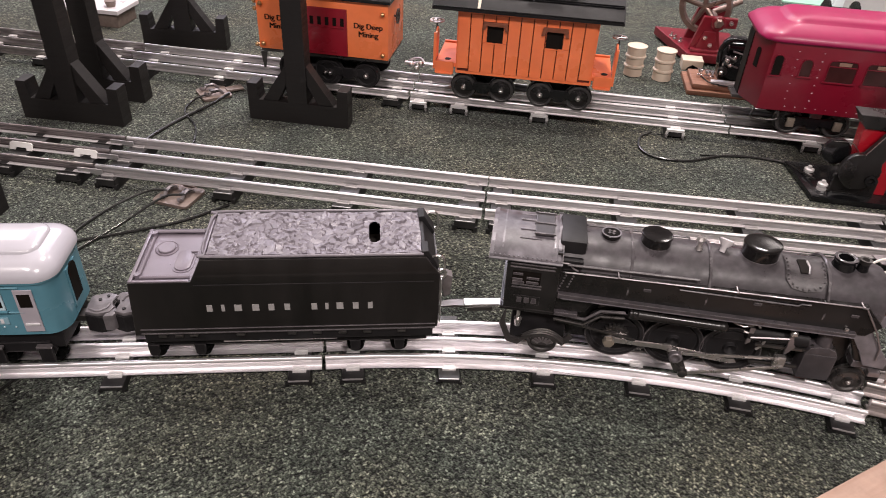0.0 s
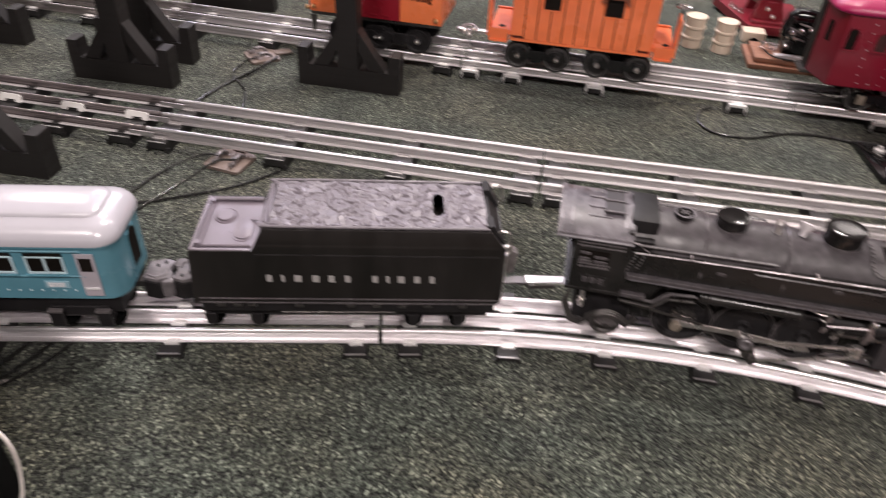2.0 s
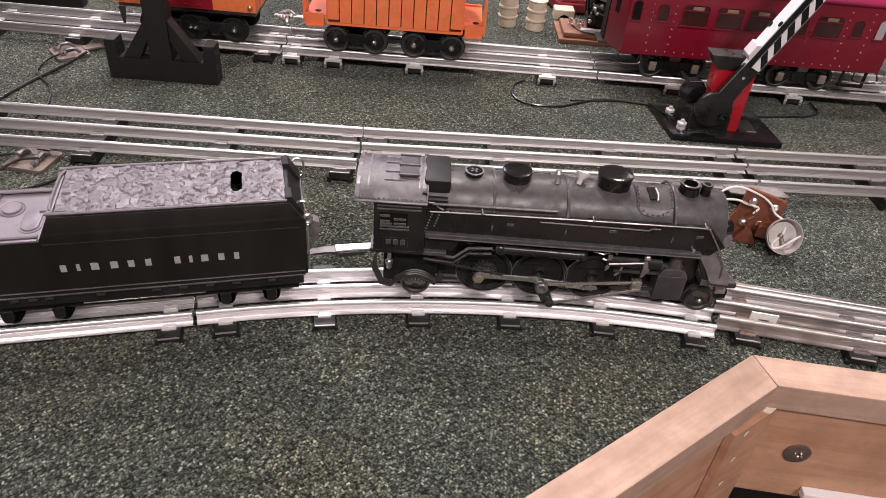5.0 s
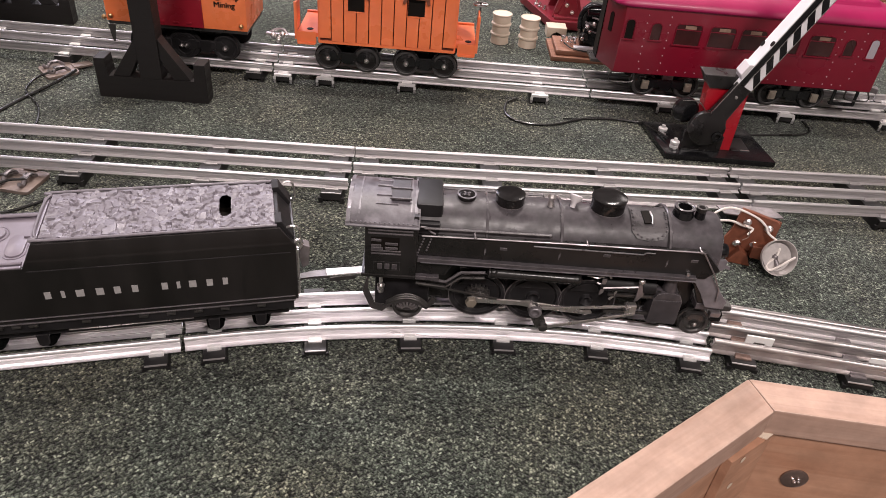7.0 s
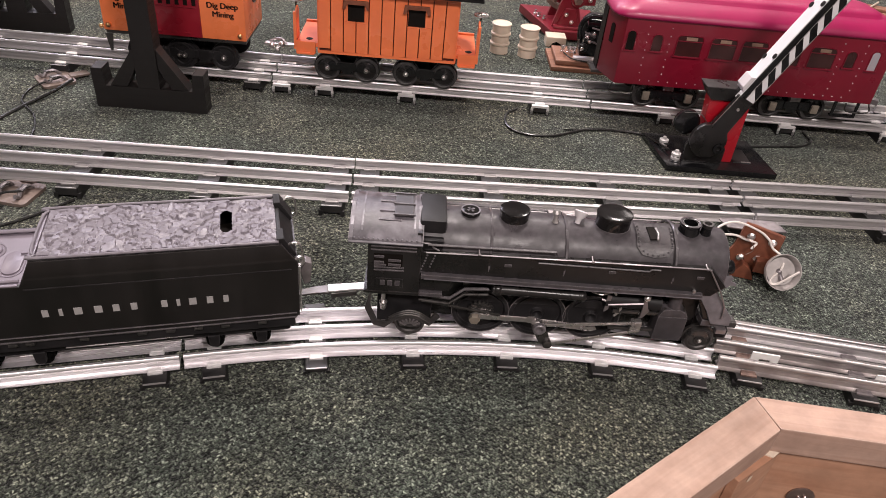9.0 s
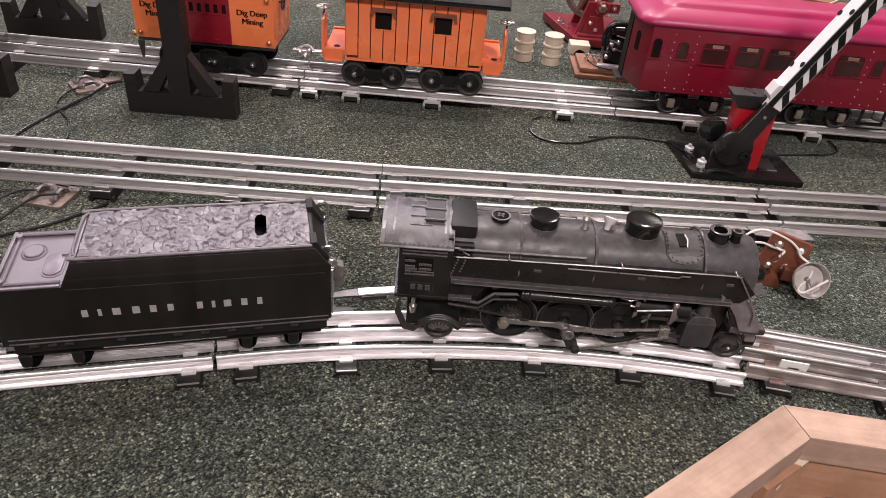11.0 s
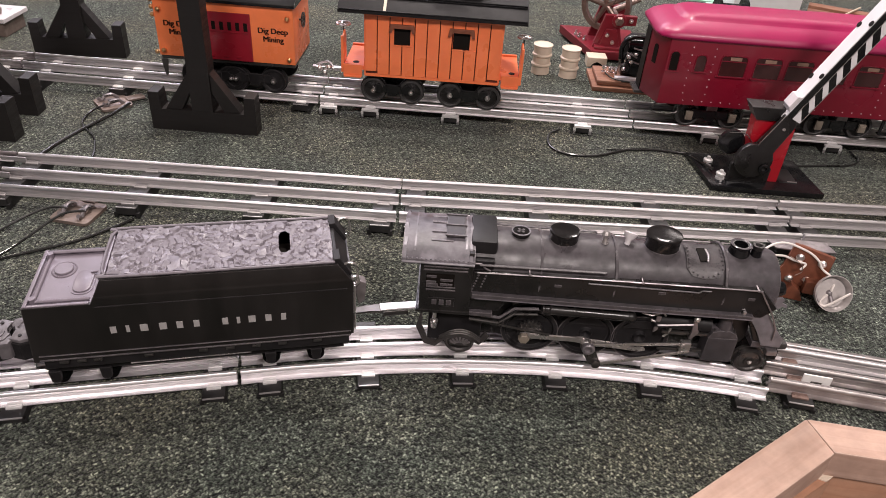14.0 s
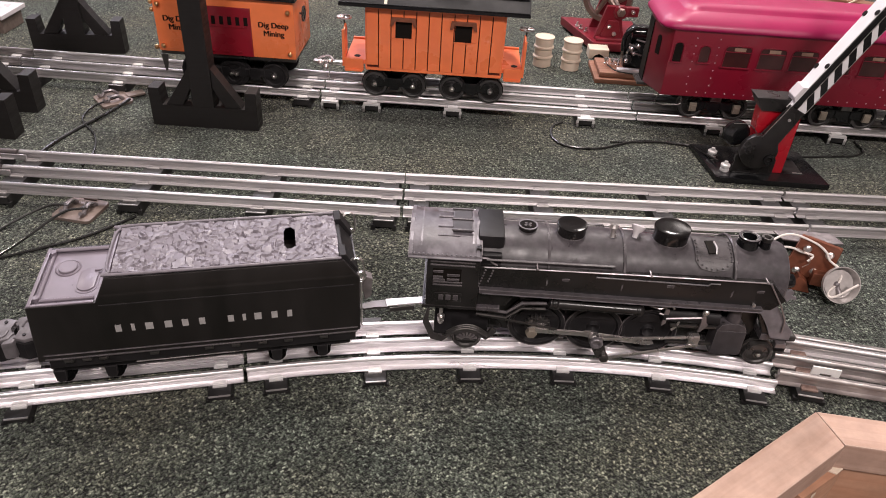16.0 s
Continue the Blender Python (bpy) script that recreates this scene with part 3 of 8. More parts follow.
def track_section(name, label, origin, heading, paths, ties, zf, h, foot, tie_w, tie_l, steel, clip_mats, spacing, lip=False):
    """Three rails along paths (local), with ties at (x, y, turn) and clips on every rail."""
    t = thing(name, pose(origin[0], origin[1], 0, 0, 0, heading), label, "track", "track sections")
    prof = rail_profile(h, foot)
    for k, p in enumerate(paths):
        part("rail", sweep(bmesh.new(), prof, p), steel[k] if isinstance(steel, tuple) else steel, t, smooth=True, angle=35)
    tie_me = tie_mesh(tie_w, tie_l, zf)
    clips = [clip_mesh(tie_w * 0.55, foot, m) for m in clip_mats]
    pad = mesh_of("insulator", box(bmesh.new(), -tie_w * 0.4, tie_w * 0.4, -foot * 1.5, foot * 1.5, 0, 0.0006), TIE)
    if lip:
        lip_bm = box(bmesh.new(), -tie_w * 0.46, tie_w * 0.46, -tie_l / 2 - 0.0016, -tie_l / 2 + 0.0030, zf - 0.0020, zf + 0.0008, 0.0004)
        for q in (-1, 1):
            box(lip_bm, q * tie_w * 0.43 - tie_w * 0.07, q * tie_w * 0.43 + tie_w * 0.07, -tie_l / 2 - 0.0014, -tie_l / 2 - 0.0002, 0.0008, zf - 0.0021)
        lip_me = mesh_of("lip", lip_bm, TAB)
    fold = mesh_of("fold", box(bmesh.new(), -tie_w * 0.41, tie_w * 0.41, -tie_l / 2 - 0.0013, -tie_l / 2 - 0.0003, zf - 0.0006, zf + 0.0003, 0.0002), MID_TAB)
    for k, (x, y, turn) in enumerate(ties):
        m = pose(x, y, 0, 0, 0, turn)
        tie = share("tie", tie_me, t, m)
        share("fold", fold, tie)
        if lip:
            share("lip", lip_me, tie)
        for j, off in enumerate((-spacing, 0, spacing)):
            share("clip", clips[k % len(clips)], tie, pose(0, off, zf))
    return t


# curved section of the front track: a circle about (0.135, -0.489)
ARC_X, ARC_Y, ARC_R, G = 0.135, -0.489, 0.902, 0.0175
Z_FOOT, RAIL_H = 0.0045, 0.0078


def arc_path(r, a0, a1, z, n=22):
    out = []
    for i in range(n):
        a = a0 + (a1 - a0) * i / (n - 1)
        out.append((r * math.sin(radians(a)), r * math.cos(radians(a)), -a, z))
    return out


A0, A1 = -15.4, 8.0
arc_ties = []
for a in (-14.15, -9.9, -5.7, -1.5, 2.8, 7.0):
    arc_ties.append((ARC_R * math.sin(radians(a)), ARC_R * math.cos(radians(a)), -a))
track_section("curved_track", "curved tinplate three-rail track section on black metal ties", (ARC_X, ARC_Y), 0,
              [arc_path(ARC_R + o, A0 + 0.06, A1 - 0.06, Z_FOOT) for o in (-G, 0, G)], arc_ties, Z_FOOT, RAIL_H, 0.0054, 0.0165, 0.0640, STEEL, [TAB], G)

# straight section to the left, leading off at 14.2 degrees
GX, GY = ARC_X + ARC_R * math.sin(radians(A0)), ARC_Y + ARC_R * math.cos(radians(A0))
for k, (x0, x1, tx) in enumerate(((-0.400, -0.0012, (-0.016, -0.135, -0.250, -0.385)), (-0.80, -0.402, (-0.416, -0.54, -0.66, -0.78)))):
    track_section("straight_track", "straight tinplate three-rail track section on sheet-metal ties", (GX, GY), 14.2,
                  [straight(x0, o, 0, x1 - x0, Z_FOOT) for o in (-G, 0, G)], [(x, 0, 0) for x in tx], Z_FOOT, RAIL_H, 0.0054, 0.0165, 0.0640, STEEL, [TAB], G)

# older, higher straight sections to the right
RX, RY, RH = 0.2615, 0.4115, -8.2
track_section("old_straight_track", "older tarnished three-rail track section with rusty ends", (RX, RY), RH,
              [straight(0.001, o, 0, 0.40, 0.0065) for o in (-G, 0, G)], [(0.022, 0, 0), (0.10, 0, 0), (0.20, 0, 0), (0.30, 0, 0), (0.38, 0, 0)], 0.0065, 0.0095, 0.0048, 0.02, 0.056,
              (OLD_STEEL, OLD_STEEL, STEEL_WIDE), [RUST, CASTING, TAB], G)
t = thing("loose_rail", pose(RX, RY, 0, 0, 0, RH), "single tarnished rail lying beside the old track", "rail")
part("rail", sweep(bmesh.new(), rail_profile(0.0095, 0.0045), straight(0.012, 0.031, 0, 0.33, 0.0006)), OLD_STEEL, t, smooth=True)
part("spike_plate", box(bmesh.new(), 0.02, 0.035, 0.026, 0.036, 0, 0.0012, 0.0003), RUST, t, "rusty flat joint plate")
t = thing("insulating_clip", pose(RX, RY, 0, 0, 0, RH) @ pose(0.0340, -0.0075, 0.0075) @ Matrix.Scale(0.82, 4), "white fibre clip lying between the rails", "clip")
part("clip_body", prism(bmesh.new(), [(-0.0115, 0.001), (-0.0115, 0.0115), (0.0115, 0.0115), (0.0115, 0.001), (0.0055, 0.001), (0.0055, 0.0055), (-0.0045, 0.0055), (-0.0045, 0.001)], "y", -0.0028, -0.0012, 0.0003), WHITE_CLIP, t)
copy_thing(t, pose(RX, RY, 0, 0, 0, RH) @ pose(0.1180, -0.0075, 0.0065, 0, 0, 2) @ Matrix.Scale(0.82, 4))

# wide-gauge track across the middle
MG, M_FOOT, M_H = 0.0293, 0.0104, 0.0083
def mid_y(x):
    return 0.5955 + (0.045 * x if x > -0.02 else 0.045 * -0.016 + 0.016 * (x + 0.016))
MH = math.degrees(math.atan(0.045))
MH_LEFT = math.degrees(math.atan(0.016))
for x0 in (-0.381, -0.016, 0.349, 0.714):
    track_section("wide_straight_track", "wide-gauge tinplate straight track section, three bright rails", (x0, mid_y(x0)), MH if x0 > -0.02 else MH_LEFT,
                  [straight(0.001, o, 0, 0.363, M_FOOT) for o in (-MG, 0, MG)], [(0.0145, 0, 0), (0.128, 0, 0), (0.239, 0, 0), (0.3505, 0, 0)],
                  M_FOOT, M_H, 0.0052, 0.021, 0.080, STEEL_WIDE, [MID_TAB], MG)
SWITCH_TIES = [0.006 + 0.067 * k for k in range(6)]
fork = mesh_of("fork_clip", prism(bmesh.new(), [(-0.0115, 0.0), (-0.0115, 0.0065), (-0.0090, 0.0082), (0.0100, 0.0078), (0.0120, 0.0060), (0.0120, 0.0), (0.0062, 0.0), (0.0062, 0.0030), (-0.0052, 0.0030), (-0.0052, 0.0)], "y", -0.0010, 0.0010, 0.0003), WHITE_CLIP)
for x0 in (-0.746, -1.111):
    sw = track_section("wide_switch_track", "darker wide-gauge track section with white fibre clips", (x0, mid_y(x0)), MH_LEFT,
                       [straight(0.001, o, 0, 0.363, M_FOOT) for o in (-MG, 0, MG)], [(x, 0, 0) for x in SWITCH_TIES],
                       M_FOOT, M_H, 0.0046, 0.024, 0.078, RAIL_DARK, [TIE], MG)
    for j, o in enumerate((-MG, 0, MG)):
        # bright flange strips between the ties
        for k, x in enumerate(SWITCH_TIES[:-1]):
            part("flange_strip", box(bmesh.new(), x + 0.0042 + 0.0012 * ((k + j) % 3), x + 0.0640 - 0.0010 * ((k + 2 * j) % 3), o - 0.0066, o - 0.0022, M_FOOT + 0.0008, M_FOOT + 0.0018, 0.0003), FLANGE, sw, "bright rail flange" if j + k == 0 else "")
        part("flange_strip", box(bmesh.new(), SWITCH_TIES[-1] + 0.0045, 0.362, o - 0.0066, o - 0.0022, M_FOOT + 0.0008, M_FOOT + 0.0018, 0.0003), FLANGE, sw)
    for x in SWITCH_TIES:
        share("fork_clip", fork, sw, pose(x, -0.0064, M_FOOT + 0.0002, -24, 0, 0))
    # dull fishplates over the joint
    for o in (-MG, 0, MG):
        part("fishplate", box(bmesh.new(), 0.350, 0.374, o - 0.0052, o - 0.0036, M_FOOT + 0.0006, M_FOOT + 0.0056, 0.0004), MID_TAB, sw)

# wide-gauge track at the back, under the wagons
BG = 0.0285
def back_y(x):
    return 0.833 if x > -0.13 else 0.833 - 0.016 * (x + 0.13)
for x0, h, ties in ((-0.130, 0.0, (0.012, 0.060, 0.153, 0.306)), (0.235, 0.0, (0.088, 0.230, 0.352)), (0.60, 0.0, (0.014, 0.12, 0.24, 0.352))):
    track_section("wide_back_track", "wide-gauge tinplate track section carrying the wagons", (x0, 0.833), h,
                  [straight(0.001, o, 0, 0.363, M_FOOT) for o in (-BG, 0, BG)], [(x, 0, 0) for x in ties],
                  M_FOOT, M_H, 0.0052, 0.021, 0.078, STEEL_WIDE, [TAB], BG, True)
for k in range(3):
    x0 = -0.13 - 0.365 * (k + 1)
    track_section("wide_back_track", "duller wide-gauge track section behind the black towers", (x0, back_y(x0)), -0.92,
                  [straight(0.001, o, 0, 0.363, M_FOOT) for o in (-BG, 0, BG)], [(x, 0, 0) for x in ((0.02, 0.10, 0.18, 0.26, 0.345) if k else (0.03, 0.13, 0.25, 0.345))],
                  M_FOOT, M_H, 0.0052, 0.021, 0.078, OLD_STEEL if k else STEEL_WIDE, [TAB, WHITE_CLIP], BG)

# ---------- black tower legs ----------
def tower_leg(x, y, turn, label, height=0.30):
    """A printed tower leg: an upright on a notched base with two braces on each side."""
    t = thing("tower_leg", pose(x, y, 0, 0, 0, turn), label, "tower", "black tower legs")
    L, D, C, N, H = 0.0565, 0.0095, -0.0105, 0.0235, 0.0425
    part("base", prism(bmesh.new(), [(-L, 0), (L, 0), (L, H), (L - 0.0115, H), (L - 0.0122, N), (-L + 0.0122, N), (-L + 0.0115, H), (-L, H)], "y", C - D, C + D, 0.0005), PRINT_BLACK, t)
    part("upright", box(bmesh.new(), -0.0112, 0.0112, C - 0.0098, C + 0.0098, N + 0.0002, height, 0.0006), PRINT_BLACK, t)
    for s in (-1, 1):
        bm = prism(bmesh.new(), [(s * 0.0114, 0.066), (s * 0.0114, 0.045), (s * 0.0225, N + 0.0002), (s * 0.0400, N + 0.0002)], "y", C - 0.0075, C + 0.0075, 0.0004)
        part("brace", bm, PRINT_BLACK, t)
    return t


BLACK_LEG = "matt black printed plastic tower leg with notched base and braces"
for x, y, turn in ((-0.240, 0.746, 0.5), (-0.474, 0.689, 2.0), (-0.483, 0.752, 2.0), (-0.486, 0.497, 3.0), (-0.688, 0.741, 3.0), (-0.464, 0.932, 7.0), (-0.829, 0.741, 3.0)):
    tower_leg(x, y, turn, BLACK_LEG)

# ---------- rolling stock ----------
def wheel_mesh(name, r, width, mat, hub=0.28, n=28):
    """A flanged wheel, axis along y, tread face towards -y."""
    bm = bmesh.new()
    turned(bm, [(r * 0.18, 0.0008), (r * hub, 0.0), (r * hub, 0.0008), (r * 0.72, 0.0016), (r * 0.80, 0.0004), (r * 0.97, 0.0), (r, 0.0006), (r, width * 0.62), (r * 1.10, width * 0.66), (r * 1.10, width), (r * 0.3, width)],
           n, pose(0, 0, 0, -90, 0, 0))
    return mesh_of(name, bm, mat, True, 30)


def on_track(x, y, turn, z=0.0):
    return pose(x, y, z, 0, 0, turn)


# --- tender ---
TENDER = on_track(GX, GY, 14.2) @ pose(0.0, 0.0, 0.0)
tender = thing("tender", TENDER @ pose(0, 0.00335, 0) @ Matrix.Diagonal((1, 1.13, 1, 1)), "black toy locomotive tender with moulded coal load, on the front track", "tender")
X0, X1, W = -0.1115, 0.0755, 0.0258
ZB, ZD, ZT = 0.0418, 0.0830, 0.0985
bm = bmesh.new()
side = [(X0 - 0.0026, ZB), (X1 - 0.003, ZB), (X1, ZB + 0.004), (X1, ZT - 0.0125), (X1 - 0.010, ZT), (-0.0675, ZT), (-0.0750, ZD), (X0, ZD)]
# upright flanks with a rolled shoulder
for s in (-1, 1):
    prism(bm, side, "y", min(s * W, s * (W - 0.0022)), max(s * W, s * (W - 0.0022)))
prism(bm, [(X0 - 0.0026, ZB), (X0, ZD), (X0 + 0.002, ZD), (X0 - 0.0006, ZB)], "y", -W + 0.0022, W - 0.0022)
box(bm, X1 - 0.0022, X1, -W + 0.0022, W - 0.0022, ZB, ZT - 0.014)
ZS = ZT - 0.0105
bmesh.ops.bisect_plane(bm, geom=bm.verts[:] + bm.edges[:] + bm.faces[:], plane_co=(0, 0, ZS), plane_no=(0, 0, 1))
for v in bm.verts:
    if v.co.z > ZS + 1e-5 and v.co.x < X1 - 0.001:
        v.co.y -= math.copysign(0.0030 * (v.co.z - ZS) / (ZT - ZS), v.co.y)
bmesh.ops.bevel(bm, geom=[e for e in bm.edges if abs(e.verts[0].co.z - e.verts[1].co.z) < 1e-5 and (abs(e.verts[0].co.z - ZS) < 1e-4 or e.verts[0].co.z > ZT - 1e-4) and abs(e.verts[0].co.y) > W - 0.0033 and abs(e.verts[0].co.y - e.verts[1].co.y) < 1e-4], offset=0.0014, segments=3, affect="EDGES")
body = part("body", bm, TENDER_BLACK, tender, "satin black body with rolled shoulders", smooth=True, angle=30)
for z, h in ((0.0462, 0.0006), (0.0428, 0.0008)):
    part("moulding", box(bmesh.new(), X0 + 0.001, X1 - 0.002, -W - 0.0007, -W + 0.0004, z, z + h, 0.0002), DUSTY, body)
part("moulding", box(bmesh.new(), X0 + 0.001, X1 - 0.002, W - 0.0004, W + 0.0007, 0.0428, 0.0437, 0.0002), DUSTY, body)
part("crease", box(bmesh.new(), -0.0735, X1 - 0.004, -W - 0.00022, -W + 0.0004, 0.0802, 0.0810, 0.0002), SOOT, body)
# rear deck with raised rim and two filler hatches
deck = part("rear_deck", box(bmesh.new(), X0 + 0.002, -0.068, -W + 0.0022, W - 0.0022, ZD - 0.004, ZD - 0.0015), DECK, tender, "rear deck, grey from dust and painted-in sheen")
bm = bmesh.new()
box(bm, X0 + 0.0004, X0 + 0.0024, -W + 0.0006, W - 0.0006, ZD - 0.001, ZD + 0.0007, 0.0003)
box(bm, X0 + 0.0024, -0.0760, -W + 0.0004, -W + 0.0021, ZD - 0.001, ZD + 0.0006, 0.0003)
tube(bm, [(X0 + 0.0048, -W + 0.006, ZD - 0.0006), (X0 + 0.0048, W - 0.006, ZD - 0.0006)], 0.0010)
tube(bm, [(X0 + 0.0045, W - 0.003, ZD + 0.0002), (-0.0755, W - 0.003, ZD + 0.0002)], 0.0012)
tube(bm, [(X0 + 0.0045, -W + 0.0055, ZD - 0.0004), (-0.0765, -W + 0.0055, ZD - 0.0004)], 0.0009)
for s in (-1, 1):
    rod(bm, (X0 + 0.0045, s * (W - 0.006), ZD - 0.003), (X0 + 0.0045, s * (W - 0.006), ZD + 0.002), 0.0018)
part("rim", bm, DECK, deck, "rounded grey rim", smooth=True)
for x, y, r in ((-0.0965, 0.0075, 0.0072),):
    hatch = part("hatch", turned(bmesh.new(), [(r, ZD - 0.0017), (r, ZD - 0.0011), (r * 0.93, ZD - 0.0007), (r * 0.86, ZD - 0.0011), (r * 0.76, ZD - 0.0011), (r * 0.76, ZD - 0.0002), (r * 0.70, ZD + 0.0002)], 28, pose(x, y, 0)), DECK, deck, smooth=True, angle=30)
oval = [(-0.0830 + 0.0052 * math.cos(radians(a)), (0.0 if a < 180 else -0.0090) + 0.0052 * math.sin(radians(a))) for a in range(0, 360, 15)]
part("hatch", prism(bmesh.new(), [(-0.0830 + (x + 0.0830) * 1.22, -0.0045 + (y + 0.0045) * 1.14) for x, y in oval], "z", ZD - 0.0017, ZD - 0.0011), DECK, deck)
part("hatch_lid", prism(bmesh.new(), oval, "z", ZD - 0.0011, ZD - 0.0003, 0.0004), DECK, deck, "oval filler lid", smooth=True, angle=50)
part("hatch_hinge", box(bmesh.new(), -0.0800, -0.0760, 0.0015, 0.0030, ZD - 0.0002, ZD + 0.0009, 0.0003), DECK, deck)
# coal load: a lumpy moulded sheet with a slot
nx, ny = 190, 72
bm = bmesh.new()
CX0, CX1, CY = -0.0655, 0.0650, 0.0213
rng = np.random.RandomState(4)
gx, gy = np.meshgrid(np.linspace(CX0, CX1, nx + 1), np.linspace(-CY, CY, ny + 1), indexing="ij")
wob = np.array([[noise.noise((x * 420, y * 420, 2)) for y in gy[0]] for x in gx[:, 0]])
fine = np.array([[noise.noise((x * 1100, y * 1100, 7)) for y in gy[0]] for x in gx[:, 0]])
seeds = np.stack([rng.uniform(CX0, CX1, 330), rng.uniform(-CY, CY, 330)], 1)
shape = rng.uniform(0.55, 1.8, 330)
way = rng.uniform(0, math.pi, 330)
px, py = gx + 0.0011 * wob, gy + 0.0009 * np.roll(wob, 37, 0)
first_d, second_d = np.full(gx.shape, 9.0), np.full(gx.shape, 9.0)
owner = np.zeros(gx.shape, int)
for k in range(330):
    u = (px - seeds[k, 0]) * math.cos(way[k]) + (py - seeds[k, 1]) * math.sin(way[k])
    v = (py - seeds[k, 1]) * math.cos(way[k]) - (px - seeds[k, 0]) * math.sin(way[k])
    d = np.sqrt((u / shape[k]) ** 2 + (v * shape[k]) ** 2)
    nearer = d < first_d
    second_d = np.where(nearer, first_d, np.minimum(second_d, d))
    owner = np.where(nearer, k, owner)
    first_d = np.where(nearer, d, first_d)
lift = np.where(rng.uniform(0, 1, 330) < 0.5, rng.uniform(0.0, 0.00022, 330), rng.uniform(0.0003, 0.0010, 330))
tilt_x, tilt_y = rng.uniform(-0.16, 0.16, 330), rng.uniform(-0.20, 0.20, 330)
top = lift[owner] + tilt_x[owner] * (gx - seeds[owner, 0]) + tilt_y[owner] * (gy - seeds[owner, 1])
top = np.clip(top, -0.0004, 0.0013) - 0.00050 * np.clip(1 - (second_d - first_d) / 0.00055, 0, 1) + 0.00012 * wob + 0.00006 * fine
grid = []
for i in range(nx + 1):
    edge_i = i in (0, nx)
    grid.append([bm.verts.new((gx[i, j], gy[i, j], ZT - 0.003 if edge_i or j in (0, ny) else ZT - 0.0002 + top[i, j])) for j in range(ny + 1)])
HX, HY = 0.0355, 0.000
for i in range(nx):
    for j in range(ny):
        c = (grid[i][j].co + grid[i + 1][j + 1].co) / 2
        if abs(c.x - HX) < 0.0034 and abs(c.y - HY) < 0.0066 + math.sqrt(max(0.0, 0.0034 ** 2 - (c.x - HX) ** 2)):
            continue
        bm.faces.new((grid[i][j], grid[i + 1][j], grid[i + 1][j + 1], grid[i][j + 1]))
coal = part("coal_load", bm, COAL, tender, "moulded coal with a slot, grey from dust and painted-in sheen", smooth=True, angle=28)
part("slot_well", box(bmesh.new(), HX - 0.0045, HX + 0.0045, HY - 0.0110, HY + 0.0110, ZT - 0.012, ZT - 0.010), GLASS_DARK, coal)
bm = bmesh.new()
rim = smooth_path([(0.0650, -0.0222, ZT + 0.0002), (-0.058, -0.0222, ZT + 0.0002), (-0.0655, -0.0195, ZT), (-0.0680, -0.0120, ZT - 0.0003), (-0.0680, 0.0120, ZT - 0.0003), (-0.0655, 0.0195, ZT), (-0.058, 0.0222, ZT + 0.0002), (0.0650, 0.0222, ZT + 0.0002)])
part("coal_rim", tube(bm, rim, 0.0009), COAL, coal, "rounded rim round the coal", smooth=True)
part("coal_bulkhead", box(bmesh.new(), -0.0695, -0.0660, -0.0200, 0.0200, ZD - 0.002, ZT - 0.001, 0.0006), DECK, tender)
# sloping front plates with notches
for y0, y1 in ((-0.0222, -0.0125), (0.0125, 0.0222)):
    part("front_plate", prism(bmesh.new(), [(0.0640, ZT + 0.0020), (0.0680, ZT + 0.0023), (0.0752, ZT - 0.0100), (0.0735, ZT - 0.0130), (0.0640, ZT - 0.004)], "y", y0, y1, 0.0005), SOOT, tender)
part("front_plate", prism(bmesh.new(), [(0.0645, ZT - 0.001), (0.0668, ZT - 0.001), (0.0745, ZT - 0.0125), (0.0725, ZT - 0.0145), (0.0645, ZT - 0.008)], "y", -0.0121, 0.0121, 0.0005), SOOT, tender)
for s in (-1, 1):
    hr = smooth_path([(0.0690, s * 0.021, ZT - 0.004), (0.0730, s * 0.0225, ZT - 0.001), (0.0775, s * 0.0225, ZT - 0.003), (0.0785, s * 0.0225, ZT - 0.013), (0.0770, s * 0.0225, ZT - 0.016)])
    part("handrail", tube(bmesh.new(), hr, 0.0007, 6), NICKEL, tender, "bent bright wire handrail", smooth=True)
    part("drain_pipe", tube(bmesh.new(), [(0.0763, s * W, ZT - 0.016), (0.0763, s * W, ZB + 0.006)], 0.0006, 6), NICKEL, tender, smooth=True)
part("front_ring", turned(bmesh.new(), [(0.0022, -0.0008), (0.0036, -0.0008), (0.0036, 0.0008), (0.0022, 0.0008)], 18, pose(0.0765, -0.0235, ZT - 0.014, 90, 0, 20), True), NICKEL, tender, smooth=True)
part("front_step_plate", prism(bmesh.new(), [(0.0765, 0.075), (0.0800, 0.082), (0.0840, 0.080), (0.0830, 0.066), (0.0790, 0.064)], "y", -0.0215, -0.0155, 0.0006), CASTING, tender, "bare grey metal plate")
# silver letter blocks on the flank
xs = [(-0.0643, 0.0034), (-0.0562, 0.0020), (-0.0471, 0.0044), (-0.0364, 0.0042), (-0.0269, 0.0036), (-0.0172, 0.0034), (-0.0006, 0.0034), (0.0072, 0.0020), (0.0153, 0.0042), (0.0251, 0.0036), (0.0342, 0.0030)]
for k, (lx, lw) in enumerate(xs):
    lx -= 0.0020
    part("letter_bar", box(bmesh.new(), lx - lw / 2, lx + lw / 2, -W - 0.00025, -W + 0.0002, 0.0602, 0.0652), LETTER, tender, "silver letter block" if k == 0 else "")
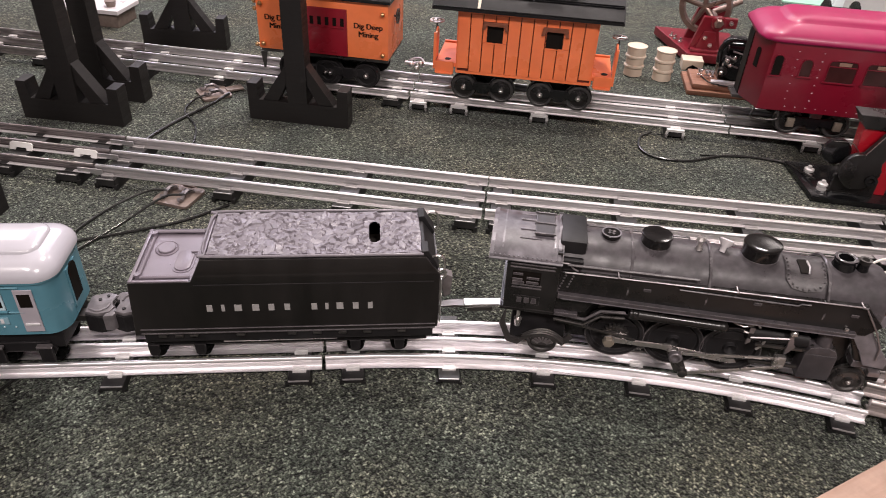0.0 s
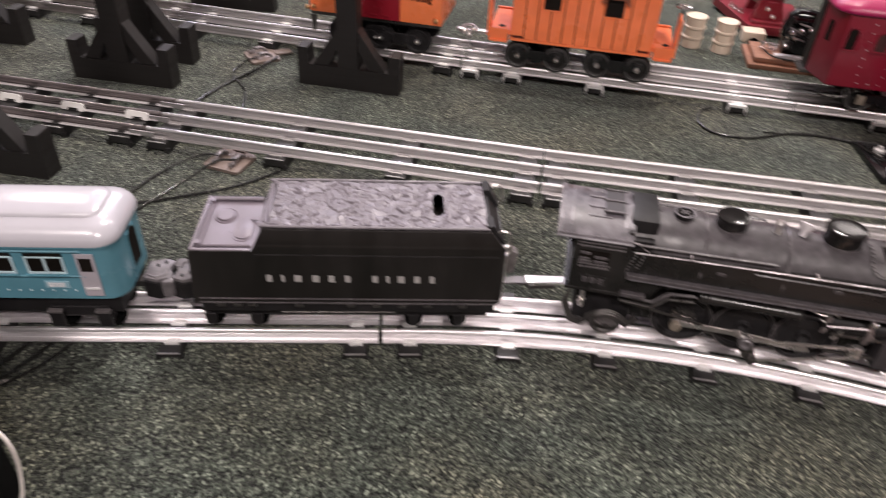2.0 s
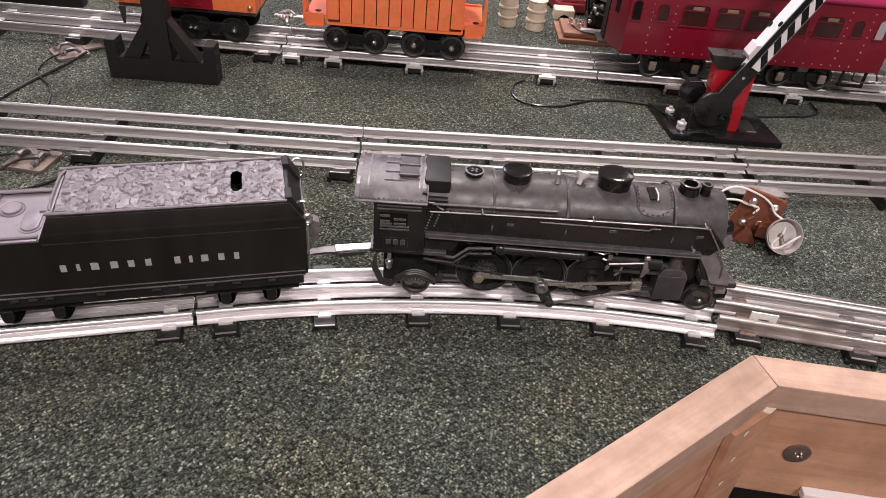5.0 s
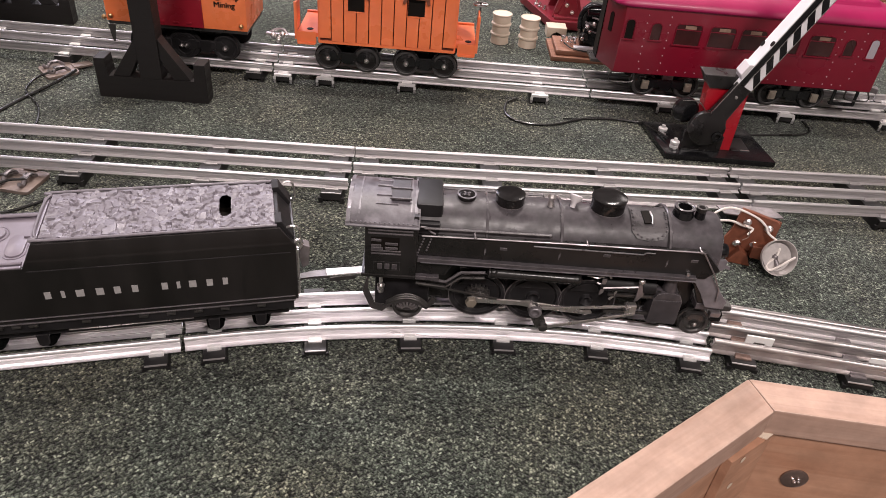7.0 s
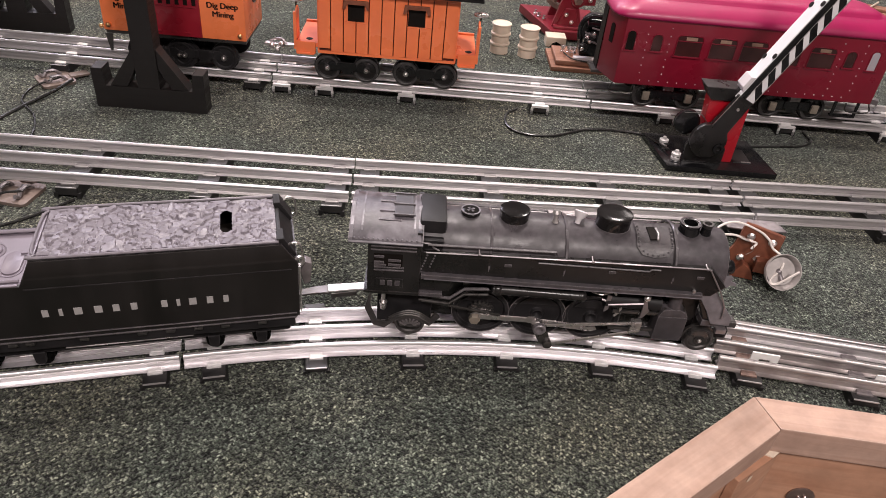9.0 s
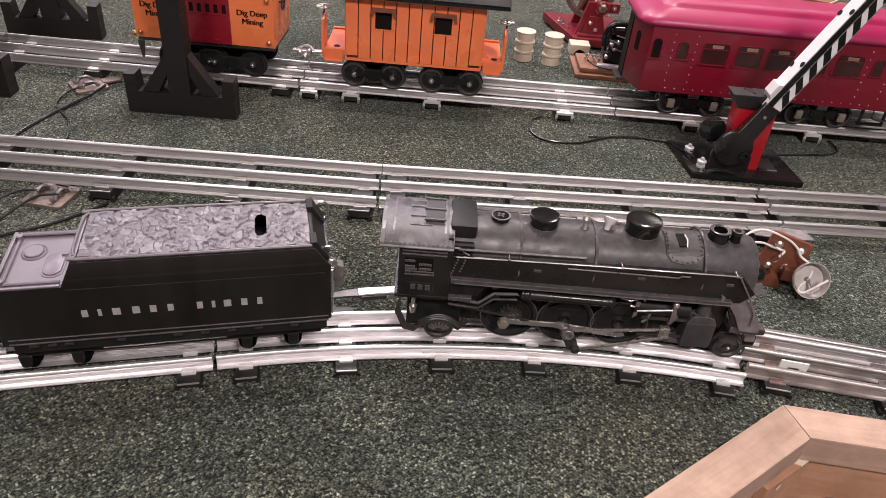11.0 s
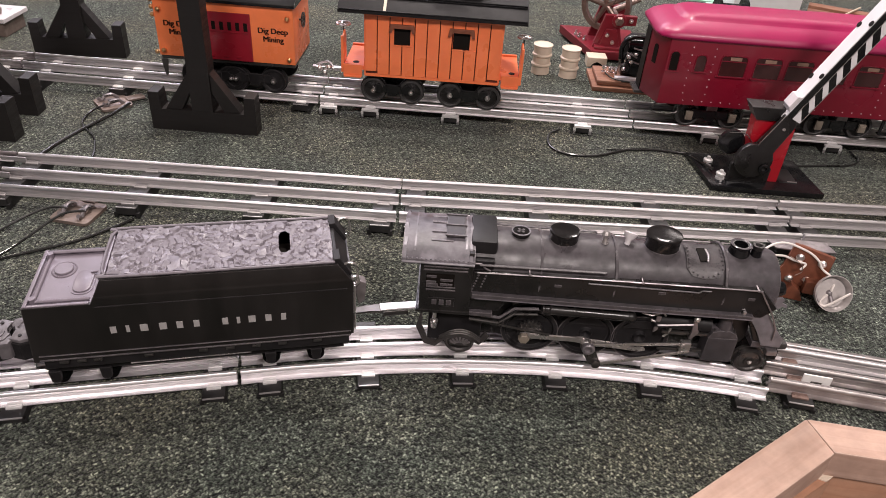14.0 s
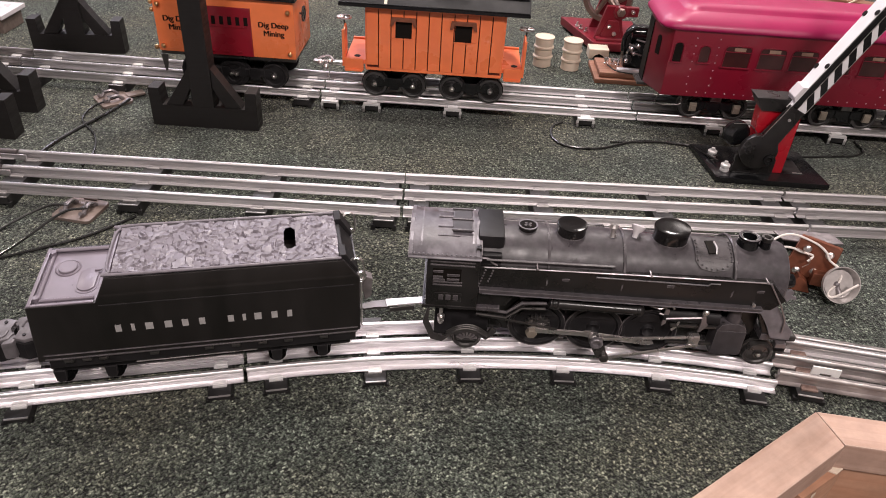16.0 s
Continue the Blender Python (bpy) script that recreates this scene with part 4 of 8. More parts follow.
# frame, axle boxes, wheels and trucks
part("underframe", box(bmesh.new(), X0 + 0.002, X1 - 0.003, -0.0246, 0.0246, 0.0345, ZB + 0.0005, 0.0008), SOOT, tender)
# added block that stands for the shade under the body and hides the rails
part("shade_block", box(bmesh.new(), X0 + 0.005, X1 - 0.006, -0.0195, 0.0195, 0.0262, 0.0347, 0.0012), SOOT, tender, "dark block between the trucks, added for the shade there")
for x0, x1 in ((-0.062, 0.010), (-0.045, -0.010)):
    part("brake_rod", tube(bmesh.new(), [(x0, -0.0225, 0.0320), (x1, -0.0225, 0.0325)], 0.0008, 6), DARK_METAL, tender, smooth=True)
part("centre_sill", box(bmesh.new(), X0 + 0.01, X1 - 0.01, -0.012, 0.012, 0.030, 0.0368, 0.0008), BLACK, tender)
for x in (-0.098, -0.088, -0.079, -0.050, -0.018, -0.002, 0.014, 0.030, 0.052):
    part("lug", box(bmesh.new(), x - 0.0026, x + 0.0026, -W - 0.0006, -W + 0.004, ZB - 0.0022, ZB - 0.0002, 0.0005), DARK_METAL, tender)
T_WHEEL = wheel_mesh("wheel", 0.0056, 0.006, CASE_BLACK)
for cx in (-0.0935, 0.0360):
    truck = part("truck", box(bmesh.new(), cx - 0.022, cx + 0.022, -0.0115, 0.0115, 0.020, 0.034, 0.001), BLACK, tender)
    for s in (-1, 1):
        bm = prism(bmesh.new(), [(cx - 0.020, 0.0290), (cx - 0.016, 0.0335), (cx + 0.016, 0.0335), (cx + 0.020, 0.0290), (cx + 0.016, 0.0250), (cx + 0.009, 0.0285), (cx - 0.009, 0.0285), (cx - 0.016, 0.0250)], "y", min(s * 0.0165, s * 0.0185), max(s * 0.0165, s * 0.0185), 0.0005)
        part("side_frame", bm, BLACK, truck)
    for wx in (-0.0142, 0.0150):
        for s in (-1, 1):
            share("wheel", T_WHEEL, truck, pose(cx + wx, s * 0.0150, 0.0123 + 0.0056, 0, 0, 0 if s < 0 else 180))
        part("axle_box", prism(bmesh.new(), [(cx + wx - 0.0036, 0.0280), (cx + wx + 0.0036, 0.0280), (cx + wx + 0.0030, 0.0200), (cx + wx + 0.0016, 0.0186), (cx + wx - 0.0016, 0.0186), (cx + wx - 0.0030, 0.0200)], "y", -0.0208, -0.0180, 0.0006), SOOT, truck)
# draw bar to the engine
t = thing("drawbar", TENDER, "bright steel drawbar between tender and engine", "drawbar")
part("bar", prism(bmesh.new(), [(0.0740, -0.0050), (0.088, -0.0035), (0.0975, -0.0050), (0.0975, 0.003), (0.088, 0.003), (0.0740, 0.000)], "z", 0.0412, 0.0428, 0.0004), DARK_METAL, t)
part("plate", prism(bmesh.new(), [(0.0955, -0.0050), (0.132, -0.0058), (0.132, 0.0010), (0.0955, 0.0020)], "z", 0.0430, 0.0442, 0.0004), STEEL, t, "bright flat plate")
part("slot", box(bmesh.new(), 0.0970, 0.114, -0.0066, -0.0054, 0.0395, 0.0428, 0.0004), DARK_METAL, t)


def knuckle_coupler(m, label):
    """A die-cast head with a hooked knuckle, dusty on top and dark round the flanks, on a flat shank."""
    t = thing("coupler", m, label, "coupler", "knuckle couplers")
    part("shank", box(bmesh.new(), -0.030, 0.002, -0.004, 0.004, 0.018, 0.0225, 0.0006), DARK_METAL, t)
    head = [(-0.0060, -0.0090), (0.0030, -0.0118), (0.0105, -0.0095), (0.0128, -0.0035), (0.0085, 0.0005), (0.0095, 0.0052), (0.0128, 0.0085), (0.0050, 0.0120), (-0.0060, 0.0085)]
    part("head", prism(bmesh.new(), head, "z", 0.0140, 0.0272, 0.0012), SOOT, t, "sooty die-cast head")
    crown = [(x * 0.93, y * 0.93) for x, y in head]
    part("crown", prism(bmesh.new(), crown, "z", 0.0270, 0.0298, 0.0011), COUPLER, t, "dusty grey top of the head", smooth=True, angle=50)
    part("knuckle", prism(bmesh.new(), [(0.0060, -0.0128), (0.0125, -0.0120), (0.0145, -0.0070), (0.0120, -0.0035), (0.0085, -0.0060)], "z", 0.0165, 0.0290, 0.0014), COUPLER, t, smooth=True, angle=50)
    rib = smooth_path([(-0.0035, -0.0060, 0.0299), (0.0020, -0.0085, 0.0302), (0.0070, -0.0060, 0.0300), (0.0080, -0.0015, 0.0299)], 4)
    part("rib", tube(bmesh.new(), rib, 0.0007, 6), COUPLER, t, smooth=True)
    for x, y in ((0.0010, 0.0030), (0.0052, 0.0066)):
        part("pin", rod(bmesh.new(), (x, y, 0.0292), (x, y, 0.0306), 0.0011, n=10), SOOT, t)


knuckle_coupler(TENDER @ pose(X0 - 0.0085, 0.0, 0.018, 0, 0, 180), "grey die-cast knuckle coupler behind the tender")

# --- engine ---
ENGINE = on_track(0.135, 0.4185, 0.8) @ pose(0.0050, 0, 0) @ Matrix.Diagonal((1.042, 1, 1, 1))
engine = thing("steam_engine", ENGINE, "black die-cast toy steam engine with its boiler front missing", "locomotive")
BR, BZ = 0.0240, 0.0775
bm = bmesh.new()
prof = [(0.004, -0.090), (BR * 1.02, -0.0898), (BR * 1.02, -0.0850), (BR * 1.02, -0.048), (BR * 0.99, -0.046), (BR * 0.985, 0.001), (BR * 0.97, 0.0025), (BR * 0.95, 0.058), (BR * 0.935, 0.060), (BR * 0.93, 0.0985), (BR * 0.90, 0.1005), (BR * 0.74, 0.1005), (BR * 0.74, 0.094), (0.003, 0.093)]
turned(bm, prof, 48, pose(0, 0, BZ, 0, 90, 0))
boiler = part("boiler", bm, DUSTY, engine, "satin black boiler with bands and dusty top", smooth=True, angle=30)
for x in (-0.047, -0.0010, 0.0665):
    bm = bmesh.new()
    pts = [(x, BR * 1.012 * math.sin(radians(a)), BZ + BR * 1.012 * math.cos(radians(a))) for a in range(-112, 113, 8)]
    part("band", tube(bm, pts, 0.0010, 6), BAND, boiler, smooth=True)
part("smokebox_tube", turned(bmesh.new(), [(BR * 0.66, 0.085), (BR * 0.66, 0.1035), (BR * 0.5, 0.1035), (BR * 0.5, 0.085)], 32, pose(0, 0, BZ, 0, 90, 0), True), GLOSS_BLACK, boiler, smooth=True)
# fittings on the boiler top
def dome(x, rx, ry, h, cap, name, mat):
    z = BZ + BR * 0.93
    skirt = turned(bmesh.new(), [(1.16, -0.0052), (1.06, -0.0032), (0.99, -0.0008), (0.96, 0.0004)], 36)
    bmesh.ops.transform(skirt, matrix=pose(x, 0, z) @ Matrix.Diagonal((rx, ry, 1, 1)), verts=skirt.verts)
    part("dome_skirt", skirt, DUSTY, boiler, smooth=True, angle=50)
    bm = turned(bmesh.new(), [(0.97, -0.004), (0.95, 0.0), (0.945, 0.25 * h), (0.955, h * 0.55), (0.985, h * 0.78), (1.0, h * 0.86), (1.0, h * 0.94), (0.975, h * 0.985), (0.93, h), (0.6, h + 0.0001), (cap, h + 0.0002)], 36)
    bmesh.ops.transform(bm, matrix=pose(x, 0, z) @ Matrix.Diagonal((rx, ry, 1, 1)), verts=bm.verts)
    return part(name, bm, mat, boiler, smooth=True, angle=35)
dome(-0.0330, 0.0094, 0.0094, 0.0074, 0.2, "steam_dome", DOME)
dome(0.0285, 0.0112, 0.0108, 0.0098, 0.2, "sand_dome", DOME)
d = dome(-0.0600, 0.0060, 0.0060, 0.0042, 0.15, "turret", DOME)
for k in range(2):
    part("turret_bar", box(bmesh.new(), -0.0026, 0.0026, -0.0007, 0.0007, 0, 0.0006, m=pose(-0.060, 0, BZ + BR * 0.93 + 0.0042, 0, 0, 35 + 90 * k)), DUSTY, d)
bm = turned(bmesh.new(), [(0.0080, -0.003), (0.0068, 0.0), (0.0060, 0.0042), (0.0066, 0.0054), (0.0066, 0.0064), (0.0044, 0.0064), (0.0040, 0.001), (0.0030, 0.0005)], 30, pose(0.0770, 0, BZ + BR * 0.91))
part("chimney", bm, GLOSS_BLACK, boiler, "gloss black smokestack", smooth=True, angle=35)
# added pale ring in place of the gloss glint round the stack's top
part("chimney_glint", turned(bmesh.new(), [(0.0054, 0.0), (0.0064, 0.0002), (0.0066, 0.0007), (0.0058, 0.0010), (0.0050, 0.0006)], 30, pose(0.0770, 0, BZ + BR * 0.91 + 0.0060), True), BAND, boiler, "pale ring painted as the rim's glint", smooth=True)
bell = part("bell_bracket", rod(bmesh.new(), (0.0870, -0.002, BZ + BR * 0.85), (0.0870, -0.002, BZ + BR * 0.85 + 0.0065), 0.0036, 0.0030, 18), GLOSS_BLACK, boiler)
part("bell_mouth", turned(bmesh.new(), [(0.0030, 0), (0.0034, 0.001), (0.0036, 0.0030), (0.0022, 0.0030), (0.0015, 0.001)], 20, pose(0.0870, -0.002, BZ + BR * 0.85 + 0.0064)), DARK_METAL, bell, "worn bright rim", smooth=True)
part("whistle", turned(bmesh.new(), [(0.0016, 0), (0.0018, 0.0035), (0.0036, 0.0055), (0.0044, 0.0080), (0.0030, 0.0088)], 16, pose(0.0060, -0.002, BZ + BR * 0.95, -28, 18, 0)), PALE, boiler, "bright silver whistle", smooth=True)
part("valve", turned(bmesh.new(), [(0.0026, 0), (0.0018, 0.0025), (0.0018, 0.005), (0.0028, 0.0062), (0.0020, 0.0085)], 14, pose(-0.0075, -0.002, BZ + BR * 0.95, -12, 0, 0)), NICKEL, boiler, "small bright safety valve", smooth=True)
part("turret_box", box(bmesh.new(), -0.0905, -0.0745, -0.0165, 0.0165, BZ + 0.008, BZ + BR + 0.0030, 0.0022), SOOT, boiler, smooth=True, angle=50)
part("pump_box", box(bmesh.new(), -0.0895, -0.0755, -0.0225, -0.0165, BZ + 0.006, BZ + 0.0165, 0.0015), SOOT, boiler, smooth=True, angle=50)
part("turret_ring", turned(bmesh.new(), [(0.0052, 0.0), (0.0060, 0.0001), (0.0060, 0.0006), (0.0052, 0.0006)], 28, pose(-0.0600, 0, BZ + BR * 0.93 + 0.0041), True), FRONT_GREY, d, "rubbed pale ring", smooth=True, angle=30)
part("pump_pipe", tube(bmesh.new(), smooth_path([(-0.0875, -0.0230, BZ + 0.0145), (-0.0835, -0.0230, BZ + 0.0142), (-0.0815, -0.0230, BZ + 0.0115), (-0.0780, -0.0230, BZ + 0.0095)], 4), 0.0006, 6), CASTING, boiler, smooth=True)
# riveted saddle plate with its slot near the front
bm = bmesh.new()
cols = []
for i, x in enumerate((0.0420, 0.0455, 0.0540, 0.0620, 0.0650)):
    lim = (42, 54, 58, 54, 42)[i]
    cols.append([bm.verts.new((x, BR * 1.0 * math.sin(radians(-a)), BZ + BR * 1.0 * math.cos(radians(a)))) for a in np.linspace(-8, lim, 14)])
for a, b in zip(cols, cols[1:]):
    for k in range(13):
        bm.faces.new((a[k], a[k + 1], b[k + 1], b[k]))
bmesh.ops.solidify(bm, geom=bm.faces[:], thickness=0.0008)
saddle = part("saddle_plate", bm, WORN_BLACK, boiler, smooth=True, angle=50)
rivet_me = mesh_of("rivet", ball(bmesh.new(), (0, 0, 0), 0.0007, 8), DUSTY, True)
for x, a in [(0.0432, d) for d in range(6, 43, 7)] + [(0.0638, d) for d in range(6, 43, 7)] + [(0.0458, 48), (0.0485, 52), (0.0518, 54), (0.0552, 54), (0.0585, 52), (0.0612, 48)]:
    share("rivet", rivet_me, saddle, pose(x, -BR * 1.02 * math.sin(radians(a)), BZ + BR * 1.02 * math.cos(radians(a))))
part("slot", box(bmesh.new(), -0.0026, 0.0026, -0.0052, 0.0052, -0.001, 0.0002, 0.0003, m=pose(0.0520, -BR * 1.015 * math.sin(radians(18)), BZ + BR * 1.015 * math.cos(radians(18)), 18, 0, 8)), GLASS_DARK, saddle)
part("slot_lip", tube(bmesh.new(), [(0.0548, -0.0030, BZ + BR * 1.01), (0.0556, -0.0085, BZ + BR * 0.985), (0.0546, -0.0135, BZ + BR * 0.90)], 0.0006, 6), NICKEL, saddle, "worn bright lip", smooth=True)
RODZ0 = 0.0440
# hand rail on stanchions
HZ = 0.0885
for s in (-1, 1):
    hr = [(-0.086, s * 0.0264, HZ - 0.001), (-0.05, s * 0.0264, HZ - 0.0005), (0.0, s * 0.0264, HZ), (0.05, s * 0.0264, HZ), (0.0850, s * 0.0264, HZ), (0.0872, s * 0.0264, HZ - 0.0010), (0.0985, s * 0.0258, 0.0705), (0.1050, s * 0.0250, 0.0580), (0.1060, s * 0.0250, 0.0480)]
    part("handrail", tube(bmesh.new(), hr, 0.00055, 6), CASTING, engine, "thin worn wire handrail", smooth=True)
    for x in (-0.0542, 0.0145, 0.0850):
        part("stanchion", ball(rod(bmesh.new(), (x, s * 0.0215, HZ + 0.0004), (x, s * 0.0264, HZ), 0.0005, n=8), (x, s * 0.0266, HZ), 0.0010, 8), CASTING, engine, smooth=True)
    part("reach_rod", tube(bmesh.new(), [(-0.085, s * 0.0246, 0.0922), (-0.008, s * 0.0238, 0.0922), (-0.0075, s * 0.0236, 0.0905)], 0.0008, 6), DUSTY, engine, smooth=True)
    part("feed_pipe", tube(bmesh.new(), [(-0.018, s * 0.0258, 0.0845), (0.050, s * 0.0258, 0.0835), (0.0515, s * 0.0258, 0.0850), (0.057, s * 0.0258, 0.0850)], 0.0006, 6), DUSTY, engine, smooth=True)
    # running board with its hanging skirt, and the black flank above it
    prism_pts = [(-0.0880, 0.0715), (0.0870, 0.0690), (0.0870, 0.0660), (-0.0880, 0.0680)]
    part("running_board", prism(bmesh.new(), prism_pts, "y", min(s * 0.0190, s * 0.0285), max(s * 0.0190, s * 0.0285), 0.0006), DUSTY, engine, "dusty running board")
    part("flank", prism(bmesh.new(), [(-0.0885, 0.0680), (0.0935, 0.0660), (0.1010, 0.0740), (0.0890, 0.0875), (-0.0885, 0.0870)], "y", min(s * 0.0205, s * 0.0250), max(s * 0.0205, s * 0.0250), 0.0006), BLACK, engine)
    for x in (-0.036, 0.028, 0.083):
        part("badge", box(bmesh.new(), x - 0.0022, x + 0.0022, min(s * 0.0248, s * 0.0256), max(s * 0.0248, s * 0.0256), 0.0795, 0.0815, 0.0003), DUSTY, engine)
    # sloping front steps and pilot plates
    part("front_plate", prism(bmesh.new(), [(0.0840, 0.0690), (0.0960, 0.0715), (0.1035, 0.0602), (0.1136, 0.0472), (0.1134, 0.0405), (0.1008, 0.0415), (0.0950, 0.0530)], "y", min(s * 0.0215, s * 0.0240), max(s * 0.0215, s * 0.0240), 0.0007), FRONT_GREY, engine, "grey worn front step plate")
    part("front_strut", prism(bmesh.new(), [(0.0860, 0.0660), (0.0905, 0.0665), (0.1030, 0.0405), (0.0975, 0.0405)], "y", min(s * 0.0170, s * 0.0205), max(s * 0.0170, s * 0.0205), 0.0007), BLACK, engine)
    part("edge_strip", prism(bmesh.new(), [(-0.0860, 0.0681), (0.0868, 0.0661), (0.0868, 0.0667), (-0.0860, 0.0687)], "y", min(s * 0.0284, s * 0.0289), max(s * 0.0284, s * 0.0289)), FRONT_GREY, engine)
    part("edge_strip", prism(bmesh.new(), [(-0.0870, 0.0866), (0.0885, 0.0871), (0.0885, 0.0876), (-0.0870, 0.0871)], "y", min(s * 0.0249, s * 0.0255), max(s * 0.0249, s * 0.0255)), WORN_BLACK, engine)
for k in range(7):
    share("rivet", rivet_me, engine, pose(-0.0850 - 0.0006 * k, -0.0252, 0.0845 - 0.0022 * k))
for k in range(5):
    share("rivet", rivet_me, engine, pose(-0.0805 - 0.0006 * k, -0.0252, 0.0845 - 0.0022 * k))
part("hopper_side", prism(bmesh.new(), [(-0.0885, 0.0560), (-0.0700, 0.0560), (-0.0640, 0.0680), (-0.0885, 0.0680)], "y", -0.0245, -0.0215, 0.0005), BLACK, engine)
for x, z in ((0.0690, 0.0478), (0.0815, 0.0478)):
    part("cylinder_bolt", turned(bmesh.new(), [(0.0020, 0.0), (0.0020, 0.0018), (0.0010, 0.0022), (0.0010, 0.0040)], 10, pose(x, -0.0225, z)), DARK_METAL, engine)
part("expansion_link", prism(bmesh.new(), [(0.0300, RODZ0 + 0.002), (0.0325, RODZ0 + 0.0045), (0.0330, RODZ0 + 0.0160), (0.0300, RODZ0 + 0.0165)], "y", -0.0236, -0.0222, 0.0004), CASTING, engine)
part("radius_bar", tube(bmesh.new(), [(0.0315, -0.0240, RODZ0 + 0.0090), (0.0540, -0.0240, RODZ0 + 0.0115)], 0.0008, 6), CASTING, engine, smooth=True)
# cab
cab = part("cab", box(bmesh.new(), -0.1205, -0.0885, -0.0262, -0.0240, 0.0545, 0.0935, 0.0005), BLACK, engine, "black cab with ribbed window panels")
part("cab_side", box(bmesh.new(), -0.1205, -0.0885, 0.0240, 0.0262, 0.0545, 0.0935, 0.0005), BLACK, cab)
part("cab_front", box(bmesh.new(), -0.0915, -0.0885, -0.0240, 0.0240, 0.0545, 0.1000), BLACK, cab)
bm = bmesh.new()
prism(bm, [(-0.0285, 0.0935), (-0.0275, 0.0955), (-0.0200, 0.1000), (-0.010, 0.1028), (0.0, 0.1037), (0.010, 0.1028), (0.0200, 0.1000), (0.0275, 0.0955), (0.0285, 0.0935), (0.0262, 0.0935), (0.018, 0.0975), (0.0, 0.1010), (-0.018, 0.0975), (-0.0262, 0.0935)], "x", -0.1320, -0.0880)
roof = part("cab_roof", bm, ROOF_DUST, cab, "dusty cab roof with raised ribs and a hatch", smooth=True, angle=25)
for y in (-0.014, -0.0065, 0.004, 0.013):
    zz = 0.1037 - (y / 0.0285) ** 2 * 0.0095
    part("roof_rib", box(bmesh.new(), -0.1150, -0.1015, y - 0.0008, y + 0.0008, zz - 0.0005, zz + 0.0008, 0.0003), ROOF_DUST, roof)
part("roof_hatch", box(bmesh.new(), -0.1060, -0.0945, -0.0115, 0.0125, 0.1020, 0.1044, 0.0005), WORN_BLACK, roof)
for y in (-0.0118, 0.0005, 0.0128):
    part("hatch_rail", box(bmesh.new(), -0.1068, -0.0935, y - 0.0006, y + 0.0006, 0.1040, 0.1053, 0.0003), DUSTY, roof)
for x in (-0.1305, -0.0905):
    part("roof_edge", prism(bmesh.new(), [(-0.0288, 0.0938), (-0.0278, 0.0962), (-0.020, 0.1007), (0.0, 0.1044), (0.020, 0.1007), (0.0278, 0.0962), (0.0288, 0.0938), (0.0270, 0.0938), (0.0, 0.1025), (-0.0270, 0.0938)], "x", x - 0.0009, x + 0.0009), FRONT_GREY, roof)
for x in (-0.1245, -0.0935):
    part("roof_seam", prism(bmesh.new(), [(-0.0280, 0.0945), (-0.0200, 0.1003), (-0.010, 0.1031), (0.0, 0.1040), (0.010, 0.1031), (0.0200, 0.1003), (0.0280, 0.0945), (0.0200, 0.0995), (0.0, 0.1030), (-0.0200, 0.0995)], "x", x - 0.0005, x + 0.0005), FRONT_GREY, roof)
part("roof_gutter", tube(bmesh.new(), [(-0.1318, -0.0284, 0.0939), (-0.0882, -0.0284, 0.0939)], 0.0009, 6), FRONT_GREY, roof, "rubbed pale gutter", smooth=True)
pale_rivet = mesh_of("rivet", ball(bmesh.new(), (0, 0, 0), 0.0006, 8), FRONT_GREY, True)
for k in range(14):
    share("rivet", pale_rivet, roof, pose(-0.1285 + 0.0028 * k, -0.0276, 0.0963))
for z, x0, x1 in ((0.0895, -0.1185, -0.0915), (0.0868, -0.1185, -0.0915), (0.0735, -0.1165, -0.0985), (0.0712, -0.1165, -0.0985)):
    part("cab_moulding", box(bmesh.new(), x0, x1, -0.0269, -0.0260, z, z + 0.0011, 0.0003), DUSTY, cab)
for x, z, w in ((-0.1165, 0.0815, 0.0060), (-0.1165, 0.0772, 0.0060), (-0.1165, 0.0750, 0.0072), (-0.1080, 0.0790, 0.0075), (-0.1080, 0.0755, 0.0075)):
    part("window_frame", box(bmesh.new(), x, x + w, -0.0271, -0.0260, z, z + 0.0018, 0.0003), DUSTY, cab)
part("window_opening", box(bmesh.new(), -0.1168, -0.0995, -0.0266, -0.0260, 0.0745, 0.0845), GLASS_DARK, cab)
# worn, hardly legible number plate as bars
plate = part("number_plate", box(bmesh.new(), -0.1150, -0.0985, -0.0268, -0.0260, 0.0585, 0.0655, 0.0003), BLACK, cab)
for k in range(3):
    part("number_bar", box(bmesh.new(), -0.1125 + 0.0045 * k, -0.1095 + 0.0045 * k, -0.0272, -0.0266, 0.0600, 0.0642, 0.0003), DUSTY, plate)
part("cab_floor", box(bmesh.new(), -0.1225, -0.0860, -0.0262, 0.0262, 0.0520, 0.0545, 0.0005), BLACK, cab)
part("cab_step", box(bmesh.new(), -0.0885, -0.0740, -0.0275, -0.0215, 0.0530, 0.0560, 0.0006), DUSTY, engine)
# frame, drivers and rods
part("frame", box(bmesh.new(), -0.0840, 0.0960, -0.0105, 0.0105, 0.024, 0.062, 0.0015), BLACK, engine)
part("motor_block", box(bmesh.new(), -0.060, 0.045, -0.0118, 0.0118, 0.020, 0.054, 0.001), DARK_METAL, engine)
DR = 0.0187
DZ = 0.0165 + DR
drv = bmesh.new()
turned(drv, [(0.0005, 0.0022), (DR * 0.2, 0.0), (DR * 0.25, 0.0022), (DR * 0.80, 0.0028), (DR * 0.86, 0.0006), (DR * 0.97, 0.0004), (DR, 0.001), (DR, 0.005), (DR * 1.07, 0.0055), (DR * 1.07, 0.0075), (DR * 0.3, 0.0075)], 40, pose(0, 0, 0, -90, 0, 0))
